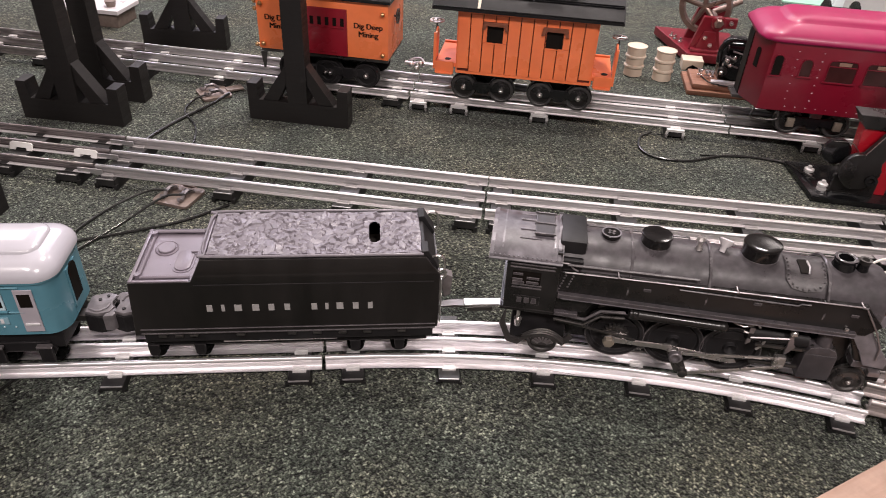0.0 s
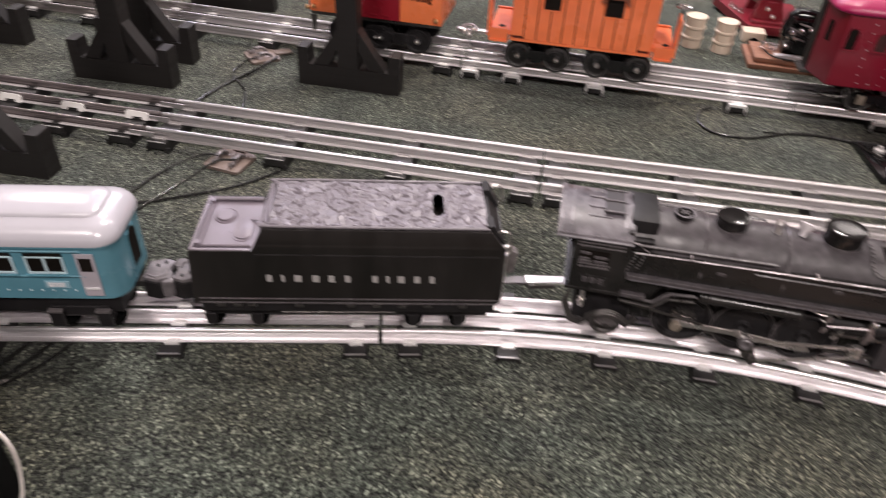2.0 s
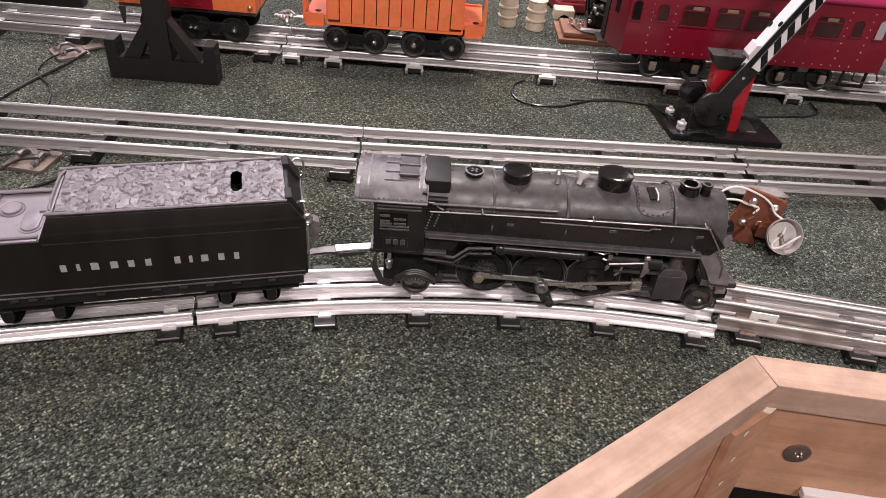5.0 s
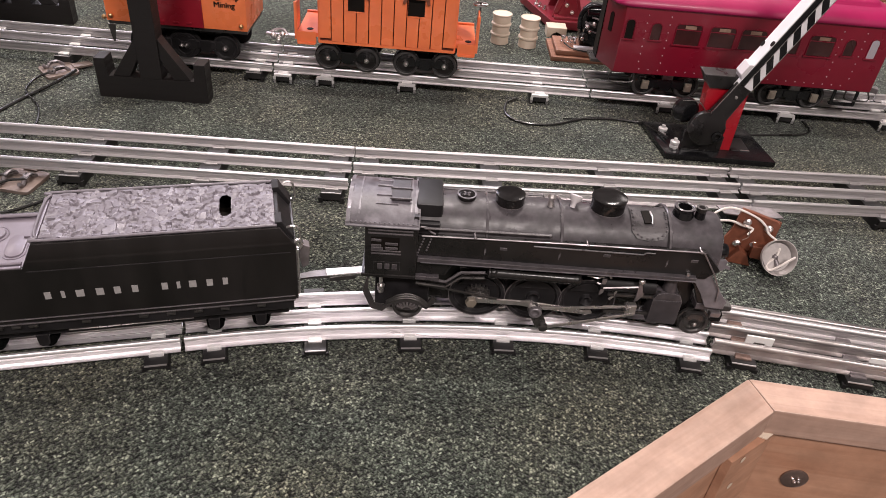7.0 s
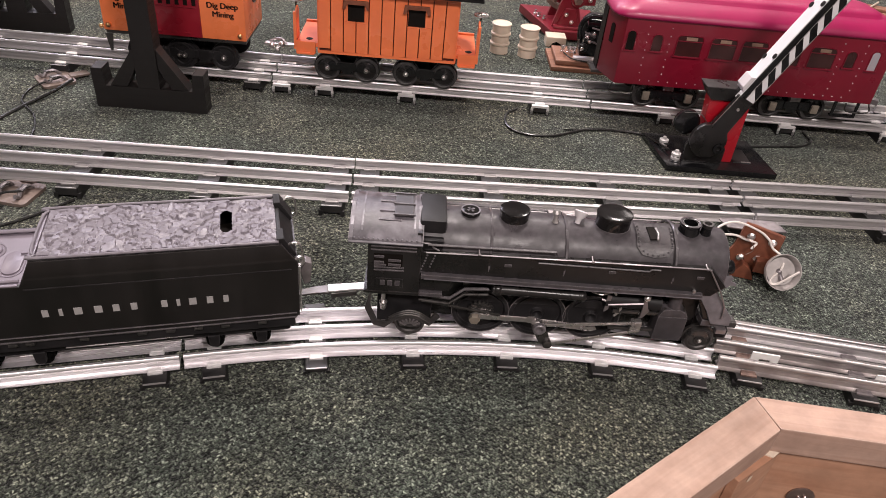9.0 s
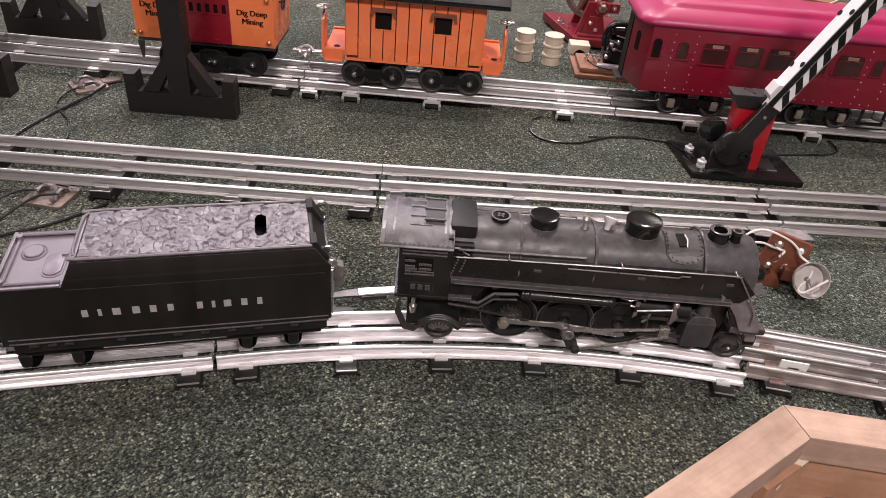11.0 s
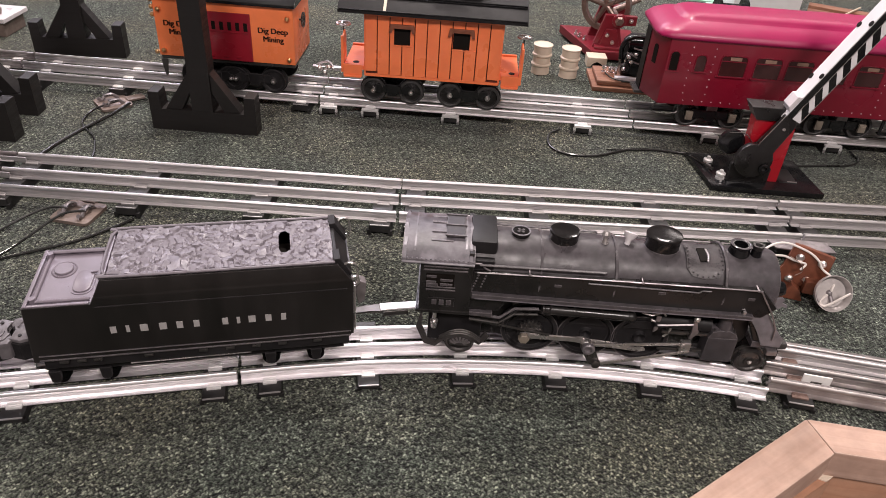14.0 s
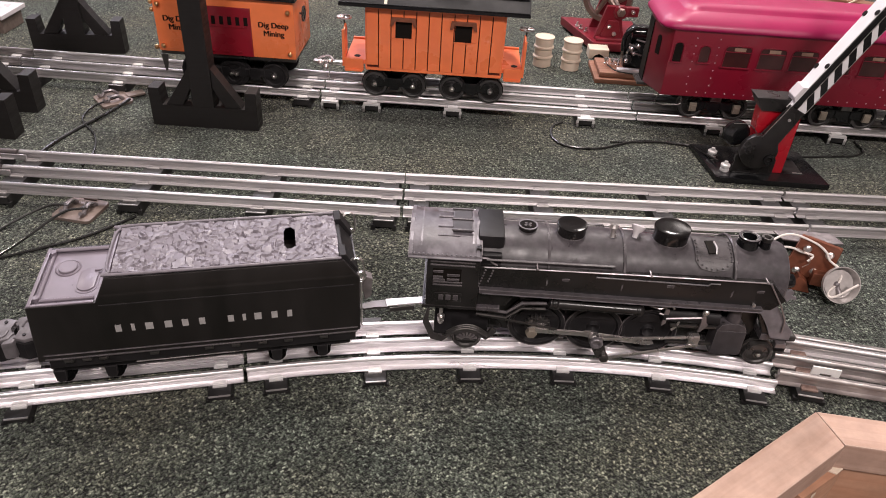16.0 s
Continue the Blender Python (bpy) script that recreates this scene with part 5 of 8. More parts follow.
prism(drv, [(DR * 0.80 * math.cos(radians(a)), DR * 0.80 * math.sin(radians(a))) for a in range(35, 146, 10)], "y", 0.0004, 0.0022)
DRV = mesh_of("driver", drv, SOOT, True, 30)
RIM = mesh_of("tyre", turned(bmesh.new(), [(DR * 0.980, 0.0003), (DR * 1.0, 0.0002), (DR * 1.005, 0.0012), (DR * 0.980, 0.0012)], 40, pose(0, 0, 0, -90, 0, 0), True), CASTING, True, 30)
for x in (-0.0475, -0.0105, 0.0250):
    for s in (-1, 1):
        w = share("driver", DRV, engine, pose(x, s * 0.0178, DZ, 0, 0, 0 if s < 0 else 180))
        share("tyre", RIM, w)
gear = bmesh.new()
teeth = [(0.0084 if k % 4 < 2 else 0.0066, 2 * math.pi * k / 72) for k in range(72)]
prism(gear, [(-0.0475 + r * math.cos(a), DZ + 0.002 + r * math.sin(a)) for r, a in teeth], "y", -0.0200, -0.0176)
part("gear", gear, DARK_METAL, engine, "small dark gear on the rear driver", smooth=True, angle=30)
PY, RODZ = -0.0225, DZ + 0.0088
part("side_rod", prism(bmesh.new(), [(-0.0545, RODZ - 0.0115), (-0.0540, RODZ - 0.0075), (-0.0505, RODZ - 0.0060), (-0.0470, RODZ - 0.0078), (-0.0180, RODZ - 0.0085), (-0.0165, RODZ - 0.0070), (-0.0125, RODZ - 0.0068), (-0.0105, RODZ - 0.0090), (0.0240, RODZ - 0.0125), (0.0270, RODZ - 0.0115), (0.0290, RODZ - 0.0145), (0.0245, RODZ - 0.0160), (-0.0120, RODZ - 0.0125), (-0.0185, RODZ - 0.0112), (-0.0470, RODZ - 0.0105), (-0.0510, RODZ - 0.0130)], "y", PY - 0.0008, PY + 0.0008, 0.0004), NICKEL, engine, "bright side rod")
for x, z in ((-0.0515, RODZ - 0.0095), (-0.0105, RODZ - 0.0112)):
    part("crank_pin", turned(bmesh.new(), [(0.0037, 0.0), (0.0037, 0.0030), (0.0033, 0.0036), (0.0010, 0.0037)], 6 if x < -0.03 else 16, pose(x, PY - 0.001, z, 90, 0, 0)), JOURNAL if x < -0.03 else NICKEL, engine, smooth=True, angle=30)
part("eccentric_crank", prism(bmesh.new(), [(-0.0150, RODZ - 0.0105), (-0.0090, RODZ - 0.0075), (-0.0060, RODZ - 0.0105), (-0.0010, RODZ - 0.0215), (-0.0040, RODZ - 0.0255), (-0.0085, RODZ - 0.0235)], "y", PY - 0.0065, PY - 0.0035, 0.0006), DARK_METAL, engine)
part("crank_boss", turned(bmesh.new(), [(0.0042, 0.0), (0.0042, 0.0026), (0.0036, 0.0032), (0.0025, 0.0032), (0.0023, 0.0012), (0.0008, 0.0012)], 22, pose(-0.0100, PY - 0.0062, RODZ - 0.0105, 90, 0, 0)), COUPLER, engine, "worn crank boss", smooth=True, angle=30)
part("main_rod", prism(bmesh.new(), [(-0.0140, RODZ - 0.0110), (0.0500, RODZ - 0.0040), (0.0510, RODZ - 0.0060), (-0.0140, RODZ - 0.0134)], "y", PY - 0.0030, PY - 0.0018, 0.0003), NICKEL, engine)
part("eccentric_rod", prism(bmesh.new(), [(-0.0045, RODZ - 0.0242), (-0.0010, RODZ - 0.0228), (0.0535, RODZ - 0.0063), (0.0542, RODZ - 0.0082), (-0.0005, RODZ - 0.0247)], "y", PY - 0.0076, PY - 0.0066, 0.0003), NICKEL, engine)
part("rod_end", turned(bmesh.new(), [(0.0030, 0.0), (0.0030, 0.0030), (0.0018, 0.0035)], 14, pose(-0.0030, PY - 0.0060, RODZ - 0.0235, 90, 0, 0)), DARK_METAL, engine, smooth=True)
cx = part("crosshead", box(bmesh.new(), 0.0490, 0.0560, PY - 0.0040, PY + 0.0005, RODZ - 0.0115, RODZ - 0.0030, 0.0008), NICKEL, engine, "bright crosshead and hanger")
part("hanger", prism(bmesh.new(), [(0.0535, RODZ - 0.001), (0.0555, RODZ), (0.0590, RODZ + 0.0060), (0.0570, RODZ + 0.0075), (0.0556, RODZ + 0.0150), (0.0536, RODZ + 0.0150), (0.0540, RODZ + 0.0060)], "y", PY - 0.0022, PY - 0.0006, 0.0004), CASTING, cx)
part("hanger_pin", ball(bmesh.new(), (0.0545, PY - 0.003, RODZ + 0.0175), 0.0024, 12), NICKEL, cx, smooth=True)
for z in (RODZ - 0.0130, RODZ + 0.0015):
    part("guide_bar", box(bmesh.new(), 0.0360, 0.0720, PY - 0.0008, PY + 0.0012, z, z + 0.0022, 0.0004), DARK_METAL, engine)
part("bent_rod", tube(bmesh.new(), smooth_path([(0.0270, -0.0225, RODZ + 0.0120), (0.0330, -0.0228, RODZ + 0.0105), (0.0405, -0.0228, RODZ + 0.0095), (0.0400, -0.0226, RODZ + 0.0020), (0.0375, -0.0225, RODZ - 0.0015)], 4), 0.0008, 6), NICKEL, engine, smooth=True)
part("valve_chest", rod(bmesh.new(), (0.0300, -0.0185, DZ + 0.0185), (0.0660, -0.0185, DZ + 0.0175), 0.0056, n=24), SOOT, engine, smooth=True, angle=50)
part("cylinder", box(bmesh.new(), 0.0650, 0.0850, -0.0255, -0.0130, 0.0255, 0.0465, 0.002), WORN_BLACK, engine, "dusty cylinder casting", smooth=True, angle=50)
part("cylinder_far", box(bmesh.new(), 0.0665, 0.0930, 0.0130, 0.0255, 0.0235, 0.0465, 0.002), BLACK, engine, smooth=True, angle=50)
part("cylinder_cap", prism(bmesh.new(), [(0.0650, 0.0455), (0.0675, 0.0510), (0.0720, 0.0525), (0.0780, 0.0525), (0.0825, 0.0505), (0.0850, 0.0455)], "y", -0.0250, -0.0140, 0.0012), DUSTY, engine, smooth=True, angle=50)
part("steam_pipe", rod(bmesh.new(), (0.0755, -0.0205, 0.051), (0.0750, -0.0190, 0.064), 0.0044, 0.0040, 18), DUSTY, engine, smooth=True)
part("cylinder_pin", rod(bmesh.new(), (0.0815, -0.0262, 0.0710), (0.0815, -0.0262, 0.0660), 0.0012, n=10), NICKEL, engine)
part("air_pipe", ball(ball(rod(bmesh.new(), (-0.0430, -0.0258, 0.0615), (0.0140, -0.0258, 0.0600), 0.0034, n=18), (-0.0400, -0.0258, 0.0614), 0.0041, 14), (0.0125, -0.0258, 0.0600), 0.0040, 14), BLACK, engine, "dark air reservoir pipe", smooth=True)
part("valve_rod", tube(bmesh.new(), [(0.0195, -0.024, 0.063), (0.0260, -0.024, 0.061), (0.0330, -0.024, 0.0640), (0.0350, -0.024, 0.0615)], 0.0008, 6), NICKEL, engine, smooth=True)
for dz, m in ((0.0, DUSTY), (-0.0045, DARK_METAL)):
    part("cab_pipe", tube(bmesh.new(), [(-0.0880, -0.0245, 0.0525 + dz), (-0.0690, -0.0245, 0.0505 + dz), (-0.0600, -0.0245, 0.0590 + dz), (-0.0450, -0.0245, 0.0600 + dz)], 0.0011, 8), m, engine, smooth=True)
part("brake_linkage", prism(bmesh.new(), [(-0.0880, 0.0475), (-0.0350, 0.0380), (-0.0350, 0.0365), (-0.0880, 0.0455)], "y", -0.0235, -0.0225, 0.0003), DARK_METAL, engine)
# trailing truck under the cab
LW = wheel_mesh("wheel", 0.0098, 0.006, DARK_METAL, 0.35)
tr = part("trailing_truck", prism(bmesh.new(), [(-0.1190, 0.0500), (-0.1215, 0.0380), (-0.1160, 0.0235), (-0.1085, 0.0215), (-0.1010, 0.0300), (-0.0870, 0.0310), (-0.0800, 0.0250), (-0.0735, 0.0330), (-0.0770, 0.0365), (-0.0795, 0.0300), (-0.0865, 0.0345), (-0.1000, 0.0335), (-0.1080, 0.0255), (-0.1140, 0.0270), (-0.1185, 0.0390), (-0.1175, 0.0500)], "y", -0.0248, -0.0225, 0.0005), TRUCK_GREY, engine, "bent steel trailing truck frame")
part("truck_block", box(bmesh.new(), -0.1140, -0.0790, -0.0170, 0.0170, 0.0215, 0.0500, 0.001), SOOT, tr)
ab = bmesh.new()
prism(ab, [(-0.1010, 0.0320), (-0.0960, 0.0350), (-0.0890, 0.0350), (-0.0840, 0.0320), (-0.0860, 0.0230), (-0.0990, 0.0230)], "y", -0.0240, -0.0212, 0.0008)
ab = part("axle_box", ab, DARK_METAL, tr)
for k in range(3):
    part("leaf_spring", tube(bmesh.new(), smooth_path([(-0.1060, -0.0256, 0.0285 + 0.0016 * k), (-0.0990, -0.0256, 0.0335 + 0.0017 * k), (-0.0925, -0.0256, 0.0352 + 0.0018 * k), (-0.0860, -0.0256, 0.0335 + 0.0017 * k), (-0.0795, -0.0256, 0.0285 + 0.0016 * k)], 5), 0.0006, 6), DARK_METAL, tr, smooth=True)
for k in range(7):
    part("fin", box(bmesh.new(), -0.0006, 0.0006, -0.0252, -0.0238, 0.003, 0.0075, 0.0002, m=pose(-0.0925, 0, 0.0235) @ Matrix.Rotation(radians(-60 + 20 * k), 4, "Y")), CASTING, ab)
part("valve_stub", rod(rod(bmesh.new(), (-0.1100, -0.0225, 0.0520), (-0.1100, -0.0225, 0.0385), 0.0013, n=10), (-0.1100, -0.0225, 0.0430), (-0.1100, -0.0225, 0.0370), 0.0026, 0.0018, 12), NICKEL, tr, "bright drain valve", smooth=True)
for s in (-1, 1):
    share("wheel", LW, tr, pose(-0.0925, s * 0.0195, 0.0123 + 0.0098, 0, 0, 0 if s < 0 else 180))
pt = part("pilot_truck", box(bmesh.new(), 0.0850, 0.1220, -0.0110, 0.0110, 0.0180, 0.0260, 0.001), BLACK, engine)
for s in (-1, 1):
    w = share("wheel", LW, pt, pose(0.1005, s * 0.0190, 0.0123 + 0.0098, 0, 0, 0 if s < 0 else 180))
    part("hub", ball(bmesh.new(), (0, -0.0005, 0), 0.0016, 10), CLIP, w, "bright hub", smooth=True)
part("pilot_beam", box(bmesh.new(), 0.0960, 0.1130, -0.0215, 0.0215, 0.0375, 0.0425, 0.0008), DUSTY, engine)
part("pilot_coupling", box(bmesh.new(), 0.1120, 0.1300, -0.0045, 0.0045, 0.0225, 0.0270, 0.0008), DARK_METAL, engine)
for s in (-1, 1):
    part("pilot_step", box(bmesh.new(), 0.1060, 0.1130, s * 0.0225 - 0.0022, s * 0.0225 + 0.0022, 0.0335, 0.0375, 0.0006), CASTING, engine, "worn grey step")
# loose black plugs and bare metal inside the open smokebox
part("plug", turned(bmesh.new(), [(0.0030, 0.0), (0.0050, 0.0), (0.0052, 0.0060), (0.0044, 0.0085), (0.0040, 0.0088), (0.0034, 0.0060)], 20, pose(0.0985, -0.0120, BZ + 0.0030, 0, 82, 0)), GLOSS_BLACK, engine, "gloss black plug in the smokebox", smooth=True, angle=40)
part("plug", turned(bmesh.new(), [(0.0030, 0.0), (0.0056, 0.0), (0.0054, 0.0075), (0.0040, 0.0095)], 20, pose(0.0985, -0.0090, BZ - 0.0105, 0, 94, 0)), SOOT, engine, smooth=True, angle=40)
part("plug", box(bmesh.new(), 0.0960, 0.1075, -0.0040, 0.0110, BZ - 0.0160, BZ - 0.0020, 0.0015), SOOT, engine)
part("tang", prism(bmesh.new(), [(0.1020, 0.0745), (0.1075, 0.0760), (0.1098, 0.0735), (0.1075, 0.0715), (0.1120, 0.0700), (0.1130, 0.0672), (0.1085, 0.0690), (0.1075, 0.0660), (0.1030, 0.0680)], "y", -0.0150, -0.0135, 0.0004), FRONT_GREY, engine, "twisted bare metal tang")

# --- turquoise coach, behind the tender on the front track ---
COACH = TENDER @ pose(-0.0065, 0, 0)
coach = thing("coach", COACH, "turquoise tinplate passenger coach with glossy white roof, on the front track", "coach")
BX1, BX0, BW = -0.1470, -0.3950, 0.0262
ZL, ZE = 0.0452, 0.0855


def rounded_rect(x0, x1, y0, y1, r, n=5):
    out = []
    for cx, cy, a0 in ((x1 - r, y1 - r, 0), (x0 + r, y1 - r, 90), (x0 + r, y0 + r, 180), (x1 - r, y0 + r, 270)):
        out += [(cx + r * math.cos(radians(a0 + 90 * k / n)), cy + r * math.sin(radians(a0 + 90 * k / n))) for k in range(n + 1)]
    return out


shell = part("body", prism(bmesh.new(), rounded_rect(BX0, BX1, -BW, BW, 0.0125, 7), "z", ZL, ZE), BLUE, coach, "turquoise enamelled body", smooth=True, angle=30)
for z in (0.0630, 0.0815):
    part("moulding", tube(bmesh.new(), [(BX0 + 0.004, -BW - 0.0002, z), (BX1 - 0.020, -BW - 0.0002, z)], 0.0008, 6), BLUE, shell, smooth=True)
part("gutter", prism(bmesh.new(), rounded_rect(BX0 - 0.001, BX1 + 0.001, -BW - 0.0012, BW + 0.0012, 0.0132, 7), "z", ZE - 0.0015, ZE), BLUE, shell, smooth=True, angle=30)
# windows in pairs, sunk below a dark gap, with pale bars
for k in range(7):
    x = -0.1985 - 0.0287 * k
    for s in (-1, 1):
        ya, yb, yc = s * (BW - 0.0003), s * (BW + 0.0003), s * (BW + 0.0009)
        w = part("window", box(bmesh.new(), x - 0.0010, x + 0.0210, min(ya, yb), max(ya, yb), 0.0652, 0.0800), GLASS_DARK, coach, "dark double window with pale bars")
        fb = bmesh.new()
        for x0, x1, z0, z1 in ((-0.0010, 0.0210, 0.0768, 0.0778), (-0.0010, 0.0210, 0.0652, 0.0666), (-0.0010, 0.0003, 0.0666, 0.0768), (0.0092, 0.0108, 0.0666, 0.0768), (0.0197, 0.0210, 0.0666, 0.0768)):
            box(fb, x + x0, x + x1, min(ya, yc), max(ya, yc), z0, z1, 0.0002)
        part("window_frame", fb, BLUE_TRIM, w, "pale window bars")
        part("sill", box(bmesh.new(), x - 0.0020, x + 0.0220, min(s * BW, s * (BW + 0.0020)), max(s * BW, s * (BW + 0.0020)), 0.0636, 0.0650, 0.0005), BLUE, w)
for x0, s in ((-0.1705, -1), (-0.1705, 1), (-0.385, -1), (-0.385, 1)):
    d = part("door", box(bmesh.new(), x0, x0 + 0.0108, min(s * BW, s * (BW + 0.0009)), max(s * BW, s * (BW + 0.0009)), ZL + 0.003, 0.0800, 0.0003), DOOR_LIT_PANE_GREY, coach, "pale grey door")
    part("pane", box(bmesh.new(), x0 + 0.0018, x0 + 0.0090, min(s * BW, s * (BW + 0.0013)), max(s * BW, s * (BW + 0.0013)), 0.0675, 0.0770), GLASS_DARK, d)
    part("door_sill", box(bmesh.new(), x0 + 0.0012, x0 + 0.0096, min(s * BW, s * (BW + 0.0016)), max(s * BW, s * (BW + 0.0016)), 0.0535, 0.0550, 0.0003), WHITE, d)
for x0, x1, bars in ((-0.1925, -0.1785, 4), (-0.2900, -0.2450, 6)):
    pl = part("name_board", box(bmesh.new(), x0, x1, -BW - 0.0006, -BW, 0.0540, 0.0592, 0.0002), BOARD_BLUE, coach, "pale lettering board")
    for k in range(bars):
        xx = x0 + 0.002 + (x1 - x0 - 0.004) * k / bars
        part("letter_bar", box(bmesh.new(), xx, xx + (x1 - x0) / bars * 0.5, -BW - 0.0009, -BW - 0.0003, 0.0552, 0.0582), WHITE, pl)
riv = mesh_of("rivet", ball(bmesh.new(), (0, 0, 0), 0.0007, 6), BLUE_TRIM, True)
for k in range(34):
    share("rivet", riv, shell, pose(BX0 + 0.008 + 0.0066 * k, -BW - 0.0001, 0.0518))
part("end_door", box(bmesh.new(), BX1 - 0.0004, BX1 + 0.0007, -0.0075, 0.0075, ZL + 0.006, 0.0800, 0.0003), BLUE, coach)
door_arch = [(-0.0058, 0.0545), (0.0058, 0.0545)] + [(0.0058 * math.cos(radians(a)), 0.0760 + 0.0045 * math.sin(radians(a))) for a in range(0, 181, 20)]
part("end_window", prism(bmesh.new(), door_arch, "x", BX1 + 0.0001, BX1 + 0.0010), GLASS_DARK, coach, "dark arched doorway in the coach end")
# domed roof with raised centre
bm = bmesh.new()
levels = [(0.0, 0.0000), (0.0, 0.0025), (0.0010, 0.0052), (0.0034, 0.0086), (0.0070, 0.0110), (0.0108, 0.0124), (0.0118, 0.0127), (0.0123, 0.0142), (0.0134, 0.0150), (0.0165, 0.0159), (0.0215, 0.0166)]
rings = []
for inset, dz in levels:
    rings.append([bm.verts.new((x, y, ZE + dz)) for x, y in rounded_rect(BX0 - 0.0015 + inset * 0.9, BX1 + 0.0015 - inset * 0.9, -BW - 0.0015 + inset, BW + 0.0015 - inset, max(0.0038, 0.0135 - inset * 0.45), 8)])
for a, b in zip(rings, rings[1:]):
    for k in range(len(a)):
        bm.faces.new((a[k], a[(k + 1) % len(a)], b[(k + 1) % len(a)], b[k]))
bm.faces.new(rings[-1])
bm.faces.new(list(reversed(rings[0])))
part("roof", bm, WHITE_ROOF, coach, "glossy white domed roof with a chipped edge", smooth=True, angle=50)
part("underframe", box(bmesh.new(), BX0 + 0.01, BX1 - 0.006, -0.0215, 0.0215, 0.0300, ZL + 0.0004, 0.001), SOOT, coach)
part("battery_box", box(bmesh.new(), -0.290, -0.240, -0.018, 0.018, 0.0245, 0.0302, 0.001), DARK_METAL, coach)
for cx in (-0.1790, -0.350):
    truck = part("truck", box(bmesh.new(), cx - 0.020, cx + 0.020, -0.0115, 0.0115, 0.020, 0.036, 0.001), BLACK, coach)
    part("side_frame", prism(bmesh.new(), [(cx - 0.021, 0.030), (cx - 0.017, 0.036), (cx + 0.017, 0.036), (cx + 0.021, 0.030), (cx + 0.018, 0.0245), (cx + 0.009, 0.029), (cx - 0.009, 0.029), (cx - 0.018, 0.0245)], "y", -0.0235, -0.0217, 0.0005), SOOT, truck)
    for wx in (-0.0145, 0.0145):
        for s in (-1, 1):
            share("wheel", T_WHEEL, truck, pose(cx + wx, s * 0.0150, 0.0123 + 0.0056, 0, 0, 0 if s < 0 else 180))
        part("axle_box", box(bmesh.new(), cx + wx - 0.0042, cx + wx + 0.0042, -0.0262, -0.0237, 0.0215, 0.0330, 0.0008), SOOT, truck)
        part("journal", box(bmesh.new(), cx + wx - 0.0046, cx + wx + 0.0046, -0.0270, -0.0237, 0.0332, 0.0350, 0.0004), CASTING, truck, "pale journal lid")
knuckle_coupler(COACH @ pose(BX1 + 0.0100, 0.0, 0.018), "grey die-cast knuckle coupler on the coach end")

# ---------- wagons on the back track ----------
WR = 0.0140
BIG_WHEEL = wheel_mesh("wheel", WR, 0.008, BLACK, 0.3)
DULL_WHEEL = wheel_mesh("wheel", WR, 0.008, SOOT, 0.3)
RIM2 = mesh_of("tyre", turned(bmesh.new(), [(WR * 0.79, -0.0006), (WR * 0.84, -0.0010), (WR * 0.97, -0.0009), (WR * 1.004, 0.0002), (WR * 1.004, 0.0016), (WR * 0.79, 0.0016)], 36, pose(0, 0, 0, -90, 0, 0), True), TYRE, True, 30)
WZ = 0.0187 + WR


def wagon_truck(parent, cx, half_base, side, journal, wheel_me=None, frame_mat=None):
    truck = part("truck", box(bmesh.new(), cx - half_base * 0.6, cx + half_base * 0.6, -0.02, 0.02, WZ - 0.004, WZ + 0.013, 0.001), BLACK, parent)
    bm = bmesh.new()
    prism(bm, [(cx - half_base, WZ + 0.004), (cx - half_base + 0.004, WZ + 0.0075), (cx + half_base - 0.004, WZ + 0.0075), (cx + half_base, WZ + 0.004), (cx + half_base, WZ - 0.0035), (cx + half_base - 0.006, WZ - 0.0035),
               (cx + 0.006, WZ - 0.0015), (cx + 0.005, WZ - 0.006), (cx - 0.005, WZ - 0.006), (cx - 0.006, WZ - 0.0015), (cx - half_base + 0.006, WZ - 0.0035), (cx - half_base, WZ - 0.0035)], "y", side, side + 0.002, 0.0006)
    for q in (-0.0085, 0.0085):
        box(bm, cx + q - 0.0022, cx + q + 0.0022, side - 0.0015, side + 0.002, WZ - 0.0015, WZ + 0.0065, 0.0005)
    part("side_frame", bm, frame_mat or GLOSS_BLACK, truck)
    for wx in (-half_base, half_base):
        for s in (-1, 1):
            w = share("wheel", wheel_me or BIG_WHEEL, truck, pose(cx + wx, s * 0.0325, WZ, 0, 0, 0 if s < 0 else 180))
            if not wheel_me:
                share("tyre", RIM2, w)
        part("journal", journal(cx + wx), CLIP if journal is not square_journal else JOURNAL, truck, smooth=journal is not square_journal)
    return truck


def round_journal(x):
    return ball(rod(bmesh.new(), (x, -0.031, WZ), (x, -0.0350, WZ), 0.0036, 0.0026, 14), (x, -0.0351, WZ), 0.0018, 8)


def square_journal(x):
    return box(box(bmesh.new(), x - 0.0040, x + 0.0040, -0.0395, -0.036, WZ - 0.004, WZ + 0.0058, 0.0006), x - 0.0026, x + 0.0026, -0.0402, -0.0395, WZ - 0.002, WZ + 0.0036, 0.0003)


